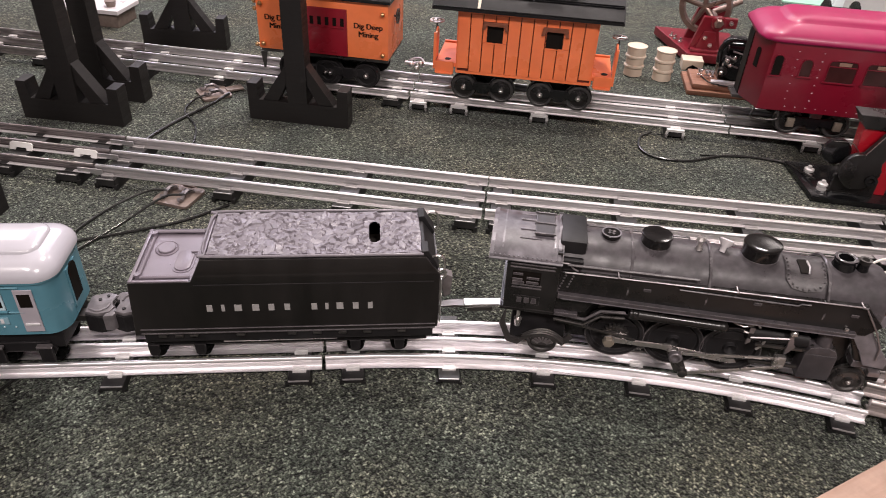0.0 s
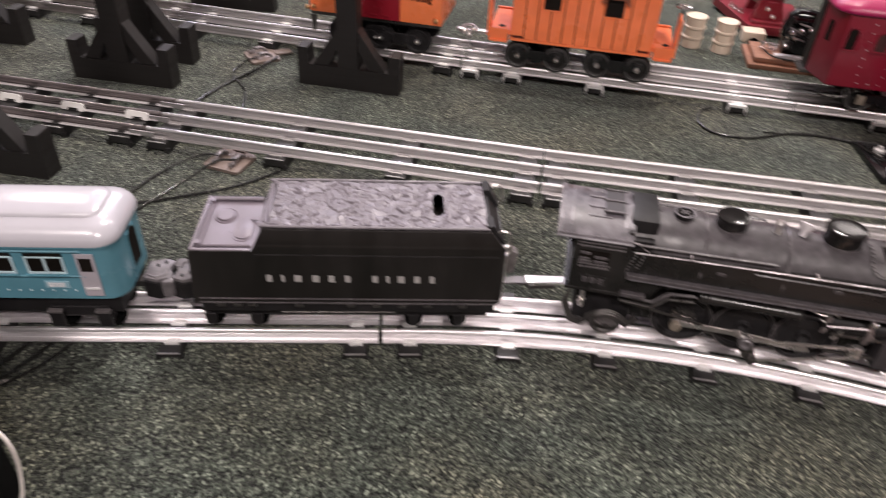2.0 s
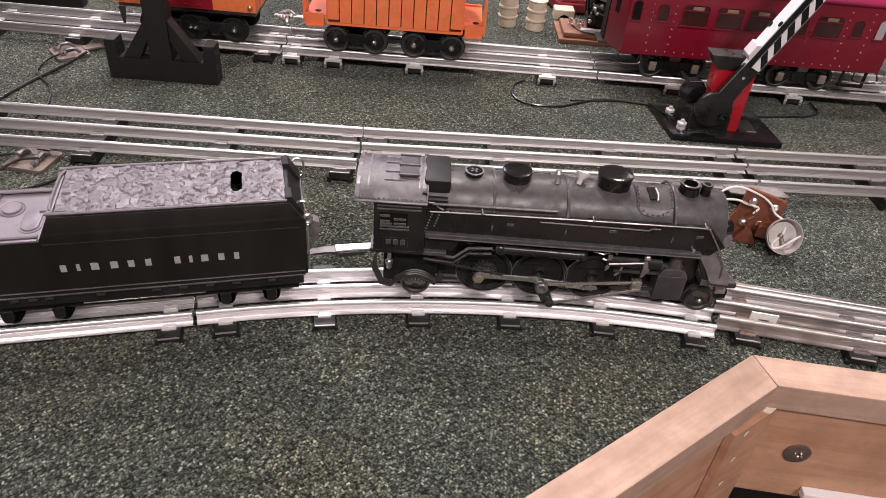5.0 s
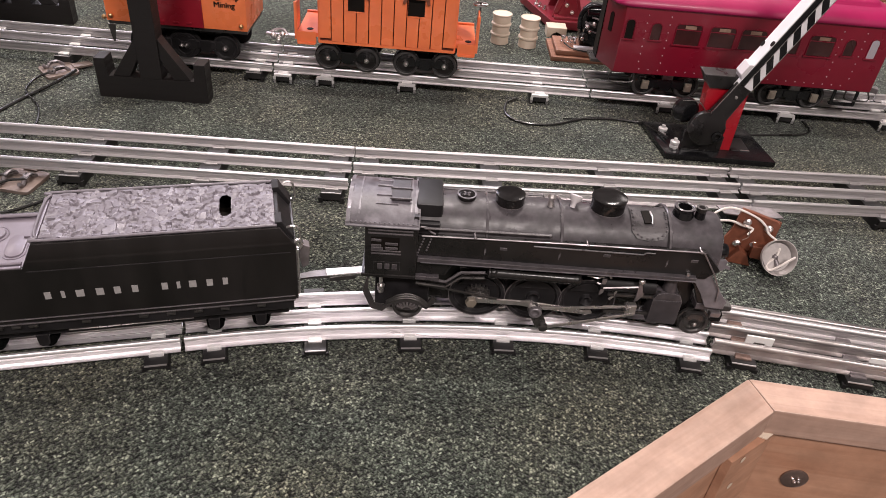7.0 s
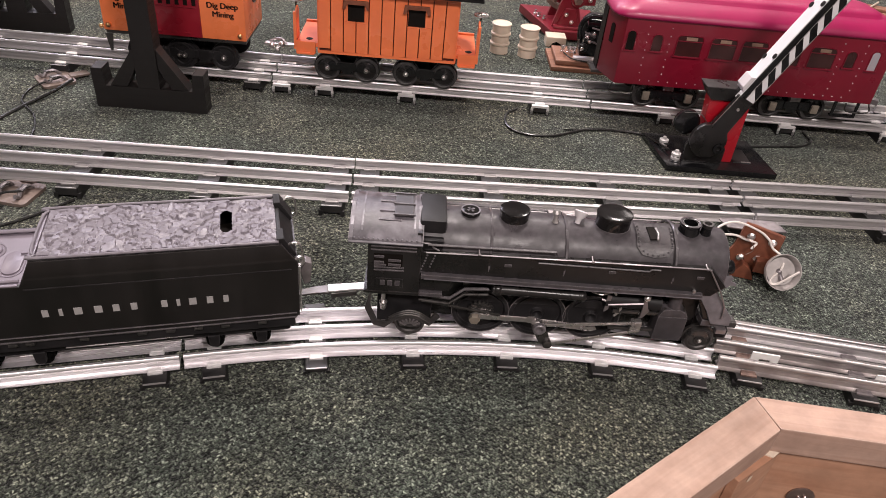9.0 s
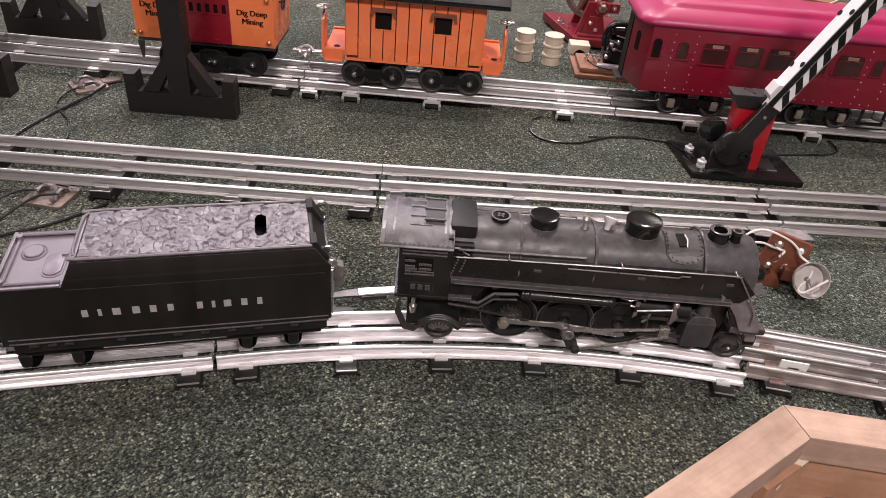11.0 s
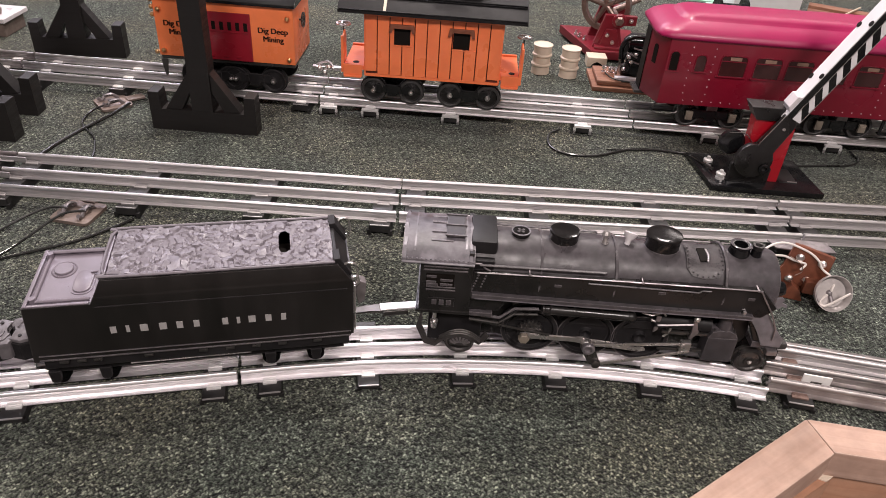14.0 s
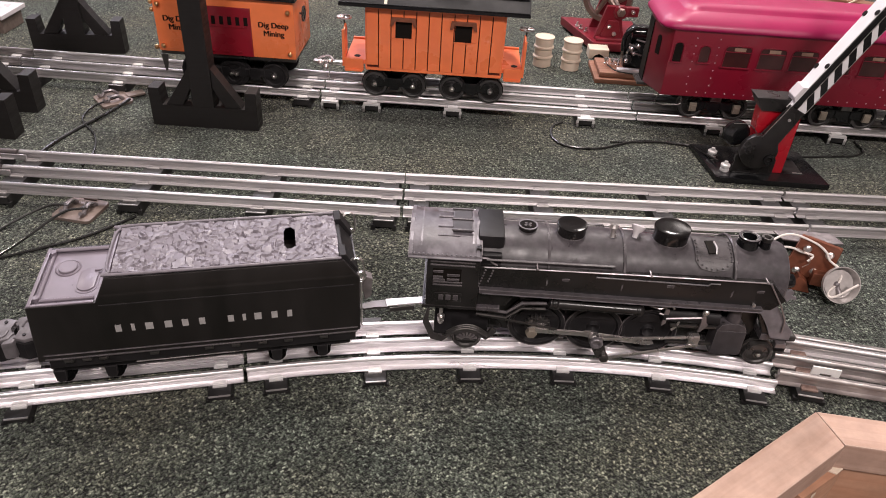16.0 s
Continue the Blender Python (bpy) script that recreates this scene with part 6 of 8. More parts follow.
# orange caboose
CAB_Y = 0.833
cab_m = on_track(0.0, CAB_Y, 0)
caboose = thing("caboose", cab_m, "bright orange plank-sided toy caboose with black roof, on the back track", "caboose")
CX0, CX1, CS = -0.0765, 0.0735, -0.036
CZ0, CZ1 = 0.0500, 0.1215
core = part("body", box(bmesh.new(), CX0 + 0.001, CX1 - 0.001, CS + 0.0022, -CS - 0.0022, CZ0 + 0.001, CZ1), GROOVE, caboose, "orange planked body")
nb = 11
bw = (CX1 - CX0) / nb
gap = 0.0011
wins = ((-0.0445, -0.0268), (0.0198, 0.0382))
WB, WT = 0.0875, 0.1070
for s in (-1, 1):
    y0, y1 = min(s * 0.036, s * 0.0338), max(s * 0.036, s * 0.0338)
    for k in range(nb):
        a, b = CX0 + bw * k + gap / 2, CX0 + bw * (k + 1) - gap / 2
        hit = [w for w in wins if a < w[1] and b > w[0]]
        if not hit:
            part("plank", box(bmesh.new(), a, b, y0, y1, CZ0 + 0.003 if 0 < k < nb - 1 else CZ0 + 0.006, CZ1 - 0.004, 0.0003), ORANGE, core)
            continue
        w = hit[0]
        part("plank", box(bmesh.new(), a, b, y0, y1, CZ0 + 0.003, WB, 0.0003), ORANGE, core)
        part("plank", box(bmesh.new(), a, b, y0, y1, WT, CZ1 - 0.004, 0.0003), ORANGE, core)
        if a < w[0]:
            part("plank", box(bmesh.new(), a, w[0], y0, y1, WB + 0.0002, WT - 0.0002, 0.0002), ORANGE, core)
        if b > w[1]:
            part("plank", box(bmesh.new(), w[1], b, y0, y1, WB + 0.0002, WT - 0.0002, 0.0002), ORANGE, core)
    part("top_rail", box(bmesh.new(), CX0, CX1, y0, y1, CZ1 - 0.0038, CZ1, 0.0002), ORANGE, core)
    part("sill_rail", box(bmesh.new(), CX0, CX1, y0, y1, CZ0, CZ0 + 0.0028, 0.0002), ORANGE, core)
    for w in wins:
        part("window_opening", box(bmesh.new(), w[0], w[1], min(s * 0.0339, s * 0.0343), max(s * 0.0339, s * 0.0343), WB, WT), GLASS_DARK, core)
        hood = [(w[0] - 0.0055, WT - 0.0055), (w[0] - 0.0040, WT + 0.0038), (w[1] + 0.0040, WT + 0.0038), (w[1] + 0.0055, WT - 0.0055), (w[1] + 0.0020, WT - 0.0050), (w[1] + 0.0010, WT + 0.0002), (w[0] - 0.0010, WT + 0.0002), (w[0] - 0.0020, WT - 0.0050)]
        part("window_hood", prism(bmesh.new(), hood, "y", min(s * 0.0361, s * 0.0392), max(s * 0.0361, s * 0.0392), 0.0005), HOOD, core, "brownish worn window hood")
        part("window_sill", box(bmesh.new(), w[0] - 0.001, w[1] + 0.001, min(s * 0.0360, s * 0.0366), max(s * 0.0360, s * 0.0366), WB - 0.0012, WB, 0.0002), ORANGE, core)
for x in (CX0 - 0.001, CX1 - 0.001):
    part("end_wall", box(bmesh.new(), x, x + 0.002, -0.0338, 0.0338, CZ0, CZ1, 0.0003), ORANGE, core)
part("floor", box(bmesh.new(), -0.1005, 0.0965, -0.0335, 0.0335, 0.0555, 0.0600, 0.0006), ORANGE, caboose)
for x0, x1 in ((-0.1005, -0.0795), (0.0765, 0.0965)):
    part("step", box(bmesh.new(), x0, x1, -0.0372, -0.0335, 0.0485, 0.0620, 0.0005), ORANGE, caboose)
    part("step", box(bmesh.new(), x0, x1, 0.0335, 0.0372, 0.0485, 0.0620, 0.0005), ORANGE, caboose)
    part("step_tread", box(bmesh.new(), x0 + 0.001, x1 - 0.001, -0.0395, -0.0335, 0.0482, 0.0500, 0.0004), ORANGE, caboose)
    part("platform_hole", turned(bmesh.new(), [(0.0001, 0.0600), (0.0036, 0.0600), (0.0036, 0.0603), (0.0001, 0.0604)], 18, pose((x0 + x1) / 2 + 0.002, -0.022, 0)), GLASS_DARK, caboose)
for s, x in ((-1, -0.1015), (1, 0.0975)):
    post = part("end_rail", prism(bmesh.new(), [(-0.034, 0.060), (-0.012, 0.060), (-0.012, 0.090), (-0.018, 0.0950), (-0.030, 0.0900), (-0.034, 0.082)], "x", x - 0.001, x + 0.001, 0.0004), ORANGE, caboose, "orange end rail")
    part("end_post", box(bmesh.new(), x - 0.0015, x + 0.0015, -0.0355, -0.0325, 0.052, 0.0930, 0.0004), ORANGE, caboose)
    bw_ob = part("brake_wheel", turned(bmesh.new(), [(0.0068, -0.0006), (0.0082, -0.0006), (0.0082, 0.0006), (0.0068, 0.0006)], 24, pose(x + s * 0.001, -0.018, 0.1015), True), CLIP, caboose, "nickel brake wheel", smooth=True)
    for k in range(3):
        a = math.pi * k / 3
        part("spoke", rod(bmesh.new(), (x + s * 0.001 + 0.007 * math.cos(a), -0.018 + 0.007 * math.sin(a), 0.1015), (x + s * 0.001 - 0.007 * math.cos(a), -0.018 - 0.007 * math.sin(a), 0.1015), 0.0007, n=6), CLIP, bw_ob)
    part("brake_shaft", rod(bmesh.new(), (x + s * 0.001, -0.018, 0.06), (x + s * 0.001, -0.018, 0.103), 0.0010, n=8), DARK_METAL, caboose)
bm = prism(bmesh.new(), [(-0.0455, 0.1215), (-0.0455, 0.1250), (-0.0300, 0.1350), (-0.0120, 0.1405), (0.0120, 0.1405), (0.0300, 0.1350), (0.0455, 0.1250), (0.0455, 0.1215)], "x", -0.1045, 0.0985, 0.0008)
rf = part("roof", bm, SOOT, caboose, "gloss black roof with strips", smooth=True, angle=25)
for y, z in ((-0.0300, 0.1358), (-0.0275, 0.1368), (-0.0455, 0.1256)):
    part("roof_strip", box(bmesh.new(), -0.1030, 0.0970, y - 0.0008, y + 0.0008, z - 0.0006, z + 0.0008, 0.0003), GLOSS_BLACK, rf)
part("pale_strap", prism(bmesh.new(), [(-0.0455, 0.1253), (-0.0450, 0.1265), (-0.0300, 0.1362), (-0.0120, 0.1417), (-0.0120, 0.1407), (-0.0300, 0.1352)], "x", -0.0560, -0.0530), CREAM, rf, "cream strap over the roof")
part("cupola", box(bmesh.new(), -0.010, 0.050, -0.020, 0.020, 0.1407, 0.165, 0.0015), GLOSS_BLACK, caboose)
wagon_truck(caboose, -0.0455, 0.0215, -0.0330, round_journal)
wagon_truck(caboose, 0.0420, 0.0215, -0.0330, round_journal)
t = thing("hook_coupler", pose(-0.1255, CAB_Y - 0.004, 0.0), "bright hook coupler between caboose and box wagon", "coupler")
part("shank", box(bmesh.new(), -0.016, 0.028, -0.0035, 0.0035, 0.0420, 0.0455, 0.0005), CLIP, t)
for dx, dz in ((-0.007, 0.044), (0.004, 0.046), (-0.001, 0.0395)):
    part("knob", ball(bmesh.new(), (dx, -0.006, dz), 0.0034, 12), NICKEL, t, "rounded bright knob", smooth=True)
part("hook", tube(bmesh.new(), smooth_path([(-0.014, 0, 0.043), (-0.008, 0.004, 0.047), (0.002, 0.003, 0.049), (0.008, 0, 0.045)]), 0.0014), CASTING, t, smooth=True)

# box wagon with lettering
wag_m = on_track(-0.2260, back_y(-0.226), -0.6)
wagon = thing("box_wagon", wag_m, "orange toy box wagon with dark red doors and black lettering", "wagon")
VX0, VX1, VS, VZ0, VZ1 = -0.0800, 0.0725, -0.0385, 0.0560, 0.1200
part("body", box(bmesh.new(), VX0, VX1, VS, -VS, VZ0, VZ1, 0.0008), ORANGE_WAGON, wagon, "yellow-orange enamelled body", smooth=True, angle=40)
for s in (-1, 1):
    dr = part("door", box(bmesh.new(), -0.0330, 0.0255, min(s * 0.0385, s * 0.0400), max(s * 0.0385, s * 0.0400), VZ0 + 0.0005, 0.1095, 0.0004), DOOR_RED, wagon, "dark red sliding door with slots")
    for k in range(6):
        x = -0.024 + 0.0088 * k
        part("slot", box(bmesh.new(), x - 0.0021, x + 0.0021, min(s * 0.0398, s * 0.0403), max(s * 0.0398, s * 0.0403), 0.0905, 0.0995, 0.0001), GLASS_DARK, dr)
    part("door_ledge", box(bmesh.new(), -0.030, 0.022, min(s * 0.0400, s * 0.0409), max(s * 0.0400, s * 0.0409), 0.0880, 0.0890, 0.0003), DOOR_RED, dr)
    for x in (-0.020, -0.004, 0.010):
        part("door_lug", box(bmesh.new(), x - 0.003, x + 0.003, min(s * 0.0400, s * 0.0412), max(s * 0.0400, s * 0.0412), 0.0600, 0.0620, 0.0004), DOOR_RED, dr)
LET = {w: text_mesh(w, 0.0086) for w in ("Dig Deep", "Mining")}
for me in LET.values():
    me.materials.append(GLASS_DARK)
for x in (-0.0545, 0.0495):
    for w, z in (("Dig Deep", 0.0925), ("Mining", 0.0833)):
        o = share("lettering", LET[w], wagon, pose(x, VS - 0.0002, z))
        tagged(o, "black lettering reading " + w)
nail = mesh_of("knob", ball(rod(bmesh.new(), (0, 0.001, 0), (0, -0.002, 0), 0.0018, n=10), (0, -0.0022, 0), 0.0027, 12), BRASS, True)
for x in (VX0 + 0.006, VX1 - 0.006):
    for z in (0.0625, 0.1080):
        share("knob", nail, wagon, pose(x, VS, z))
for x, z in ((VX0 - 0.001, 0.1085), (VX0 - 0.001, 0.1165), (VX0 - 0.001, 0.100), (VX0 - 0.002, 0.0585)):
    share("knob", nail, wagon, pose(x, VS + 0.004, z, 0, 0, -70))
part("roof", prism(bmesh.new(), [(-0.0425, 0.1195), (-0.0425, 0.1225), (-0.025, 0.1320), (0.025, 0.1320), (0.0425, 0.1225), (0.0425, 0.1195)], "x", VX0 - 0.003, VX1 + 0.003, 0.0007), GLOSS_BLACK, wagon, "gloss black roof")
part("frame", box(bmesh.new(), VX0 + 0.001, VX1 - 0.001, -0.037, 0.037, 0.0520, 0.0562, 0.0006), DARK_METAL, wagon, "dull metal underframe")
bwl = part("brake_wheel", turned(bmesh.new(), [(0.0065, -0.0007), (0.0085, -0.0007), (0.0085, 0.0007), (0.0065, 0.0007)], 24, pose(VX1 + 0.0045, -0.010, 0.0990, 0, 90, 0), True), DARK_METAL, wagon, "dark brake wheel on the wagon end", smooth=True)
for k in range(2):
    part("spoke", box(bmesh.new(), -0.0008, 0.0008, -0.007, 0.007, -0.0006, 0.0006, m=pose(VX1 + 0.0045, -0.010, 0.0990, 90 * k + 30, 0, 0)), DARK_METAL, bwl)
part("brake_stem", rod(bmesh.new(), (VX1, -0.010, 0.099), (VX1 + 0.005, -0.010, 0.099), 0.0012, n=8), DARK_METAL, wagon)
part("end_ladder", prism(bmesh.new(), [(-0.0795, 0.0520), (-0.0715, 0.0520), (-0.0745, 0.0330), (-0.0768, 0.0330)], "y", VS - 0.0005, VS + 0.0008), DARK_METAL, wagon, "bent dark step iron")
for cx in (-0.0255, 0.0230):
    wagon_truck(wagon, cx, 0.0215, -0.0330, round_journal, DULL_WHEEL, SOOT)

# crimson coach on the back track
red_m = on_track(0.4085, CAB_Y, 0)
rc = thing("passenger_coach", red_m, "glossy maroon toy passenger coach with lighter crimson roof", "coach")
RX0, RX1, RW, RZ0, RZ1 = -0.1680, 0.1450, 0.0465, 0.0490, 0.1215


RC = (RX0 + RX1) / 2


def end_outline(x0, x1, w, taper):
    return [(x0 - 0.003, -w + taper), (x0 + 0.010, -w), (x1 - 0.010, -w), (x1 + 0.003, -w + taper), (x1 + 0.003, w - taper), (x1 - 0.010, w), (x0 + 0.010, w), (x0 - 0.003, w - taper)]


rb = part("body", prism(bmesh.new(), end_outline(RX0, RX1, RW, 0.036), "z", RZ0, RZ1, 0.0008), MAGENTA, rc, "maroon enamelled body", smooth=True, angle=25)
bm = bmesh.new()
rl = [(0.0, 0.0), (-0.0012, 0.0010), (-0.0012, 0.0035), (0.003, 0.0085), (0.0100, 0.0130), (0.0185, 0.0155), (0.0200, 0.0160), (0.0215, 0.0185), (0.0250, 0.0205), (0.0320, 0.0218)]
rings = []
for inset, dz in rl:
    rings.append([bm.verts.new((x, y, RZ1 + dz)) for x, y in rounded_rect(RX0 - 0.0035 + inset * 1.25, RX1 + 0.0035 - inset * 1.25, -RW - 0.002 + inset, RW + 0.002 - inset, max(0.010, 0.020 - inset * 0.3), 7)])
for a, b in zip(rings, rings[1:]):
    for k in range(len(a)):
        bm.faces.new((a[k], a[(k + 1) % len(a)], b[(k + 1) % len(a)], b[k]))
bm.faces.new(rings[-1])
bm.faces.new(list(reversed(rings[0])))
part("roof", bm, MAGENTA_ROOF, rc, "glossy crimson roof with raised clerestory", smooth=True, angle=60)


def arched(x, w, z0, z1, r):
    out = [(x - w, z0), (x + w, z0)]
    for k in range(7):
        a = math.pi * k / 6
        out.append((x + w * math.cos(a) if r >= w else x + (w - r) * (1 if math.cos(a) > 0 else -1) * (0 if abs(math.cos(a)) < 1e-6 else 1) + r * math.cos(a), z1 - r + r * math.sin(a)))
    return out


for s in (-1, 1):
    def win(x, w, z0, z1, r, mat, curtain=False):
        o = part("window", prism(bmesh.new(), arched(x, w, z0, z1, r), "y", min(s * (RW - 0.001), s * (RW + 0.0003)), max(s * (RW - 0.001), s * (RW + 0.0003))), mat, rc)
        part("sill", box(bmesh.new(), x - w - 0.0025, x + w + 0.0025, min(s * RW, s * (RW + 0.002)), max(s * RW, s * (RW + 0.002)), z0 - 0.0012, z0 + 0.0004, 0.0004), MAGENTA, o)
        bm = tube(bmesh.new(), [(px, s * (RW + 0.0003), pz) for px, pz in arched(x, w + 0.0006, z0, z1 + 0.0006, r)[1:]] + [(x - w - 0.0006, s * (RW + 0.0003), z0)], 0.0007, 6)
        part("window_rim", bm, MAGENTA, o, smooth=True)
        if curtain:
            part("transom", box(bmesh.new(), x - w * 0.35, x + w * 0.55, min(s * RW, s * (RW + 0.0006)), max(s * RW, s * (RW + 0.0006)), z1 - 0.0050, z1 - 0.0012, 0.0004), BLIND, o, "yellowed blind behind the glass")
            part("transom_bar", box(bmesh.new(), x - w, x + w, min(s * RW, s * (RW + 0.0008)), max(s * RW, s * (RW + 0.0008)), z1 - 0.0064, z1 - 0.0054, 0.0002), MAGENTA, o)
    # the right pane's pale grey is light coming through the glass, put into colour
    for x, pane in ((-0.1500, GLASS_DARK), (0.1175, DOOR_LIT_PANE_GREY)):
        win(x, 0.0044, 0.0870, 0.1080, 0.0044, pane)
    for x in (-0.1215, 0.0915):
        win(x, 0.0052, 0.0880, 0.1060, 0.0052, WINDOW_FILM)
    for k, x in enumerate((-0.0865, -0.0495, -0.0155, 0.0220, 0.0600)):
        win(x, 0.0135, 0.0850, 0.1075, 0.0045, WINDOW_FILM, True)
    dot = mesh_of("rivet", ball(bmesh.new(), (0, 0, 0), 0.0007, 6), PALE, True)
    for k in range(7):
        for x in (-0.1330, -0.1085, 0.0790, 0.1045):
            share("rivet", dot, rb, pose(x + 0.0001 * k, s * (RW + 0.0002), 0.1140 - 0.0085 * k))
    for k in range(23):
        share("rivet", dot, rb, pose(-0.1300 + 0.0104 * k, s * (RW + 0.0002), 0.0545))
for e in (-1, 1):
    part("corner_window", prism(bmesh.new(), arched(0, 0.0036, 0.0870, 0.1080, 0.0036), "y", -0.0006, 0.0004), GLASS_DARK, rc).matrix_local = pose(RC + e * 0.1544, -RW + 0.0220, 0, 0, 0, e * 70.2)
    part("end_door", box(bmesh.new(), min(RC + e * 0.1595, RC + e * 0.1605), max(RC + e * 0.1595, RC + e * 0.1605), -0.0098, 0.0098, 0.0495, 0.119, 0.0003), GLASS_DARK, rc, "dark vestibule opening")
    part("buffer_plate", box(bmesh.new(), min(RC + e * 0.1525, RC + e * 0.1660), max(RC + e * 0.1525, RC + e * 0.1660), -0.014, 0.014, 0.0460, 0.0495, 0.0006), DARK_METAL, rc)
    part("step_rail", tube(bmesh.new(), smooth_path([(RC + e * 0.1465, -0.043, 0.049), (RC + e * 0.1485, -0.045, 0.038), (RC + e * 0.1235, -0.045, 0.038), (RC + e * 0.1215, -0.043, 0.047)], 4), 0.0009, 6), DARK_METAL, rc, smooth=True)
part("underframe", box(bmesh.new(), RX0 + 0.012, RX1 - 0.012, -0.036, 0.036, 0.0445, 0.0492, 0.0006), GLOSS_BLACK, rc)
for cx in (-0.0915, 0.0515 + 0.004):
    wagon_truck(rc, cx, 0.0245, -0.0350, square_journal)
    part("bolster", box(bmesh.new(), cx - 0.006, cx + 0.006, -0.0365, -0.03, 0.040, 0.0455, 0.0006), CASTING, rc, "grey bolster end")

for x in (0.098, 0.124):
    part("step_hanger", box(bmesh.new(), x - 0.0016, x + 0.0016, -0.0440, -0.0420, 0.0300, 0.0492, 0.0004), GLOSS_BLACK, rc)
part("step_board", box(bmesh.new(), 0.097, 0.125, -0.0450, -0.0380, 0.0300, 0.0316, 0.0004), GLOSS_BLACK, rc, "black step board")
part("coupler", prism(bmesh.new(), [(0.144, -0.004), (0.160, -0.004), (0.168, -0.010), (0.171, -0.002), (0.164, 0.004), (0.144, 0.004)], "z", 0.0330, 0.0390, 0.0008), CASTING, rc, "grey cast coupler")
part("coupler_knob", ball(rod(bmesh.new(), (0.160, -0.001, 0.039), (0.160, -0.001, 0.049), 0.0022, n=10), (0.160, -0.001, 0.050), 0.0036, 10), CLIP, rc, smooth=True)

# ---------- crossing gate ----------
gate = thing("crossing_gate", pose(0.3555, 0.7200, 0.0, 0, 0, -0.5), "toy crossing gate with red post and raised striped arm", "crossing gate")
bm = prism(bmesh.new(), [(-0.0580, -0.0370), (0.0580, -0.0370), (0.0500, 0.0370), (-0.0680, 0.0370)], "z", 0.0, 0.0062, 0.0009)
base = part("base", bm, GLOSS_BLACK, gate, "gloss black pressed base", smooth=True, angle=40)
part("base_well", box(bmesh.new(), 0.0170, 0.0360, -0.0180, 0.0120, 0.0062, 0.0068, 0.0003), BLACK, base)
part("lens", box(bmesh.new(), 0.0260, 0.0360, -0.0175, -0.0160, 0.0067, 0.0072), NICKEL, base)
PYG = -0.0185
part("post", prism(bmesh.new(), [(-0.0245, 0.0062), (0.0140, 0.0062), (0.0135, 0.0780), (-0.0290, 0.0780)], "y", PYG, PYG + 0.0150, 0.0008), RED, gate, "red enamelled post")
part("post_cap", prism(bmesh.new(), [(-0.0285, 0.0745), (0.0140, 0.0745), (0.0130, 0.0880), (-0.0365, 0.0880)], "y", PYG - 0.0025, PYG + 0.0190, 0.0008), BLACK, gate, "black flared cap")
part("mechanism_box", prism(bmesh.new(), [(-0.0400, 0.0062), (0.0020, 0.0062), (0.0020, 0.0230), (-0.0060, 0.0330), (-0.0330, 0.0330), (-0.0400, 0.0260)], "y", PYG - 0.0050, PYG - 0.0004, 0.0010), BLACK, gate, "black mechanism box")
part("counterweight", turned(bmesh.new(), [(0.002, 0.0), (0.0105, 0.0), (0.0130, 0.0012), (0.0130, 0.0060), (0.0105, 0.0072), (0.002, 0.0072)], 32, pose(-0.0415, PYG + 0.0120, 0.0445, 90, 0, 0)), GLOSS_BLACK, gate, "gloss black round counterweight", smooth=True)
# the arm: a rounded pivot plate, then a channel with a white top and a striped face
ARM = pose(-0.0212, PYG - 0.0085, 0.0343) @ Matrix.Rotation(radians(-63.3), 4, "Y")
outline = [(0.0526, -0.0082), (0.0526, 0.0082), (0.0150, 0.0086)] + [(0.0190 * math.cos(radians(a)), 0.0190 * math.sin(radians(a))) for a in range(50, 320, 15)] + [(0.0160, -0.0092)]
arm = part("arm", prism(bmesh.new(), outline, "y", -0.0030, 0.0030, 0.0008), BLACK, gate, "raised arm, white with black stripes", smooth=True, angle=40)
arm.matrix_local = ARM
part("arm_screw", turned(bmesh.new(), [(0.0010, 0), (0.0016, 0.0), (0.0016, 0.001), (0.0010, 0.0012)], 12, pose(0.0406, -0.0030, 0.0, 90, 0, 0)), CLIP, arm, smooth=True)
part("pivot_ring", turned(bmesh.new(), [(0.0030, 0.0), (0.0055, 0.0), (0.0055, 0.0022), (0.0030, 0.0022)], 20, pose(-0.0014, -0.0030, -0.0140, 90, 0, 0), True), GLOSS_BLACK, arm, smooth=True, angle=30)
part("edge_wire", tube(bmesh.new(), [(0.0150, -0.0026, 0.0088), (0.0526, -0.0026, 0.0084)], 0.0005, 6), NICKEL, arm, smooth=True)
part("arm_face", box(bmesh.new(), 0.0528, 0.230, -0.0024, -0.0008, -0.0080, 0.0012, 0.0002), WHITE, arm, "white arm face")
part("arm_band", box(bmesh.new(), 0.0528, 0.230, -0.0023, -0.0008, 0.0014, 0.0068, 0.0002), GLOSS_BLACK, arm)
for k in range(11):
    x = 0.0655 + 0.0170 * k
    part("stripe", prism(bmesh.new(), [(x - 0.0100, -0.0079), (x - 0.0008, -0.0079), (x + 0.0087, 0.0011), (x - 0.0005, 0.0011)], "y", -0.0027, -0.0022), GLOSS_BLACK, arm)
part("arm_top", box(bmesh.new(), 0.0480, 0.228, -0.0008, 0.0175, 0.0062, 0.0076, 0.0003), WHITE, arm, "white arm top")
part("arm_edge", box(bmesh.new(), 0.0528, 0.230, -0.0030, -0.0022, 0.0012, 0.0018, 0.0002), NICKEL, arm)
part("arm_edge", box(bmesh.new(), 0.0528, 0.230, -0.0030, -0.0022, -0.0086, -0.0080, 0.0002), NICKEL, arm)
part("arm_bracket", prism(bmesh.new(), [(0.0560, 0.0076), (0.0740, 0.0076), (0.0720, 0.0120), (0.0600, 0.0120)], "y", -0.0015, 0.0150, 0.0006), PALE, arm, "bent pale steel bracket")
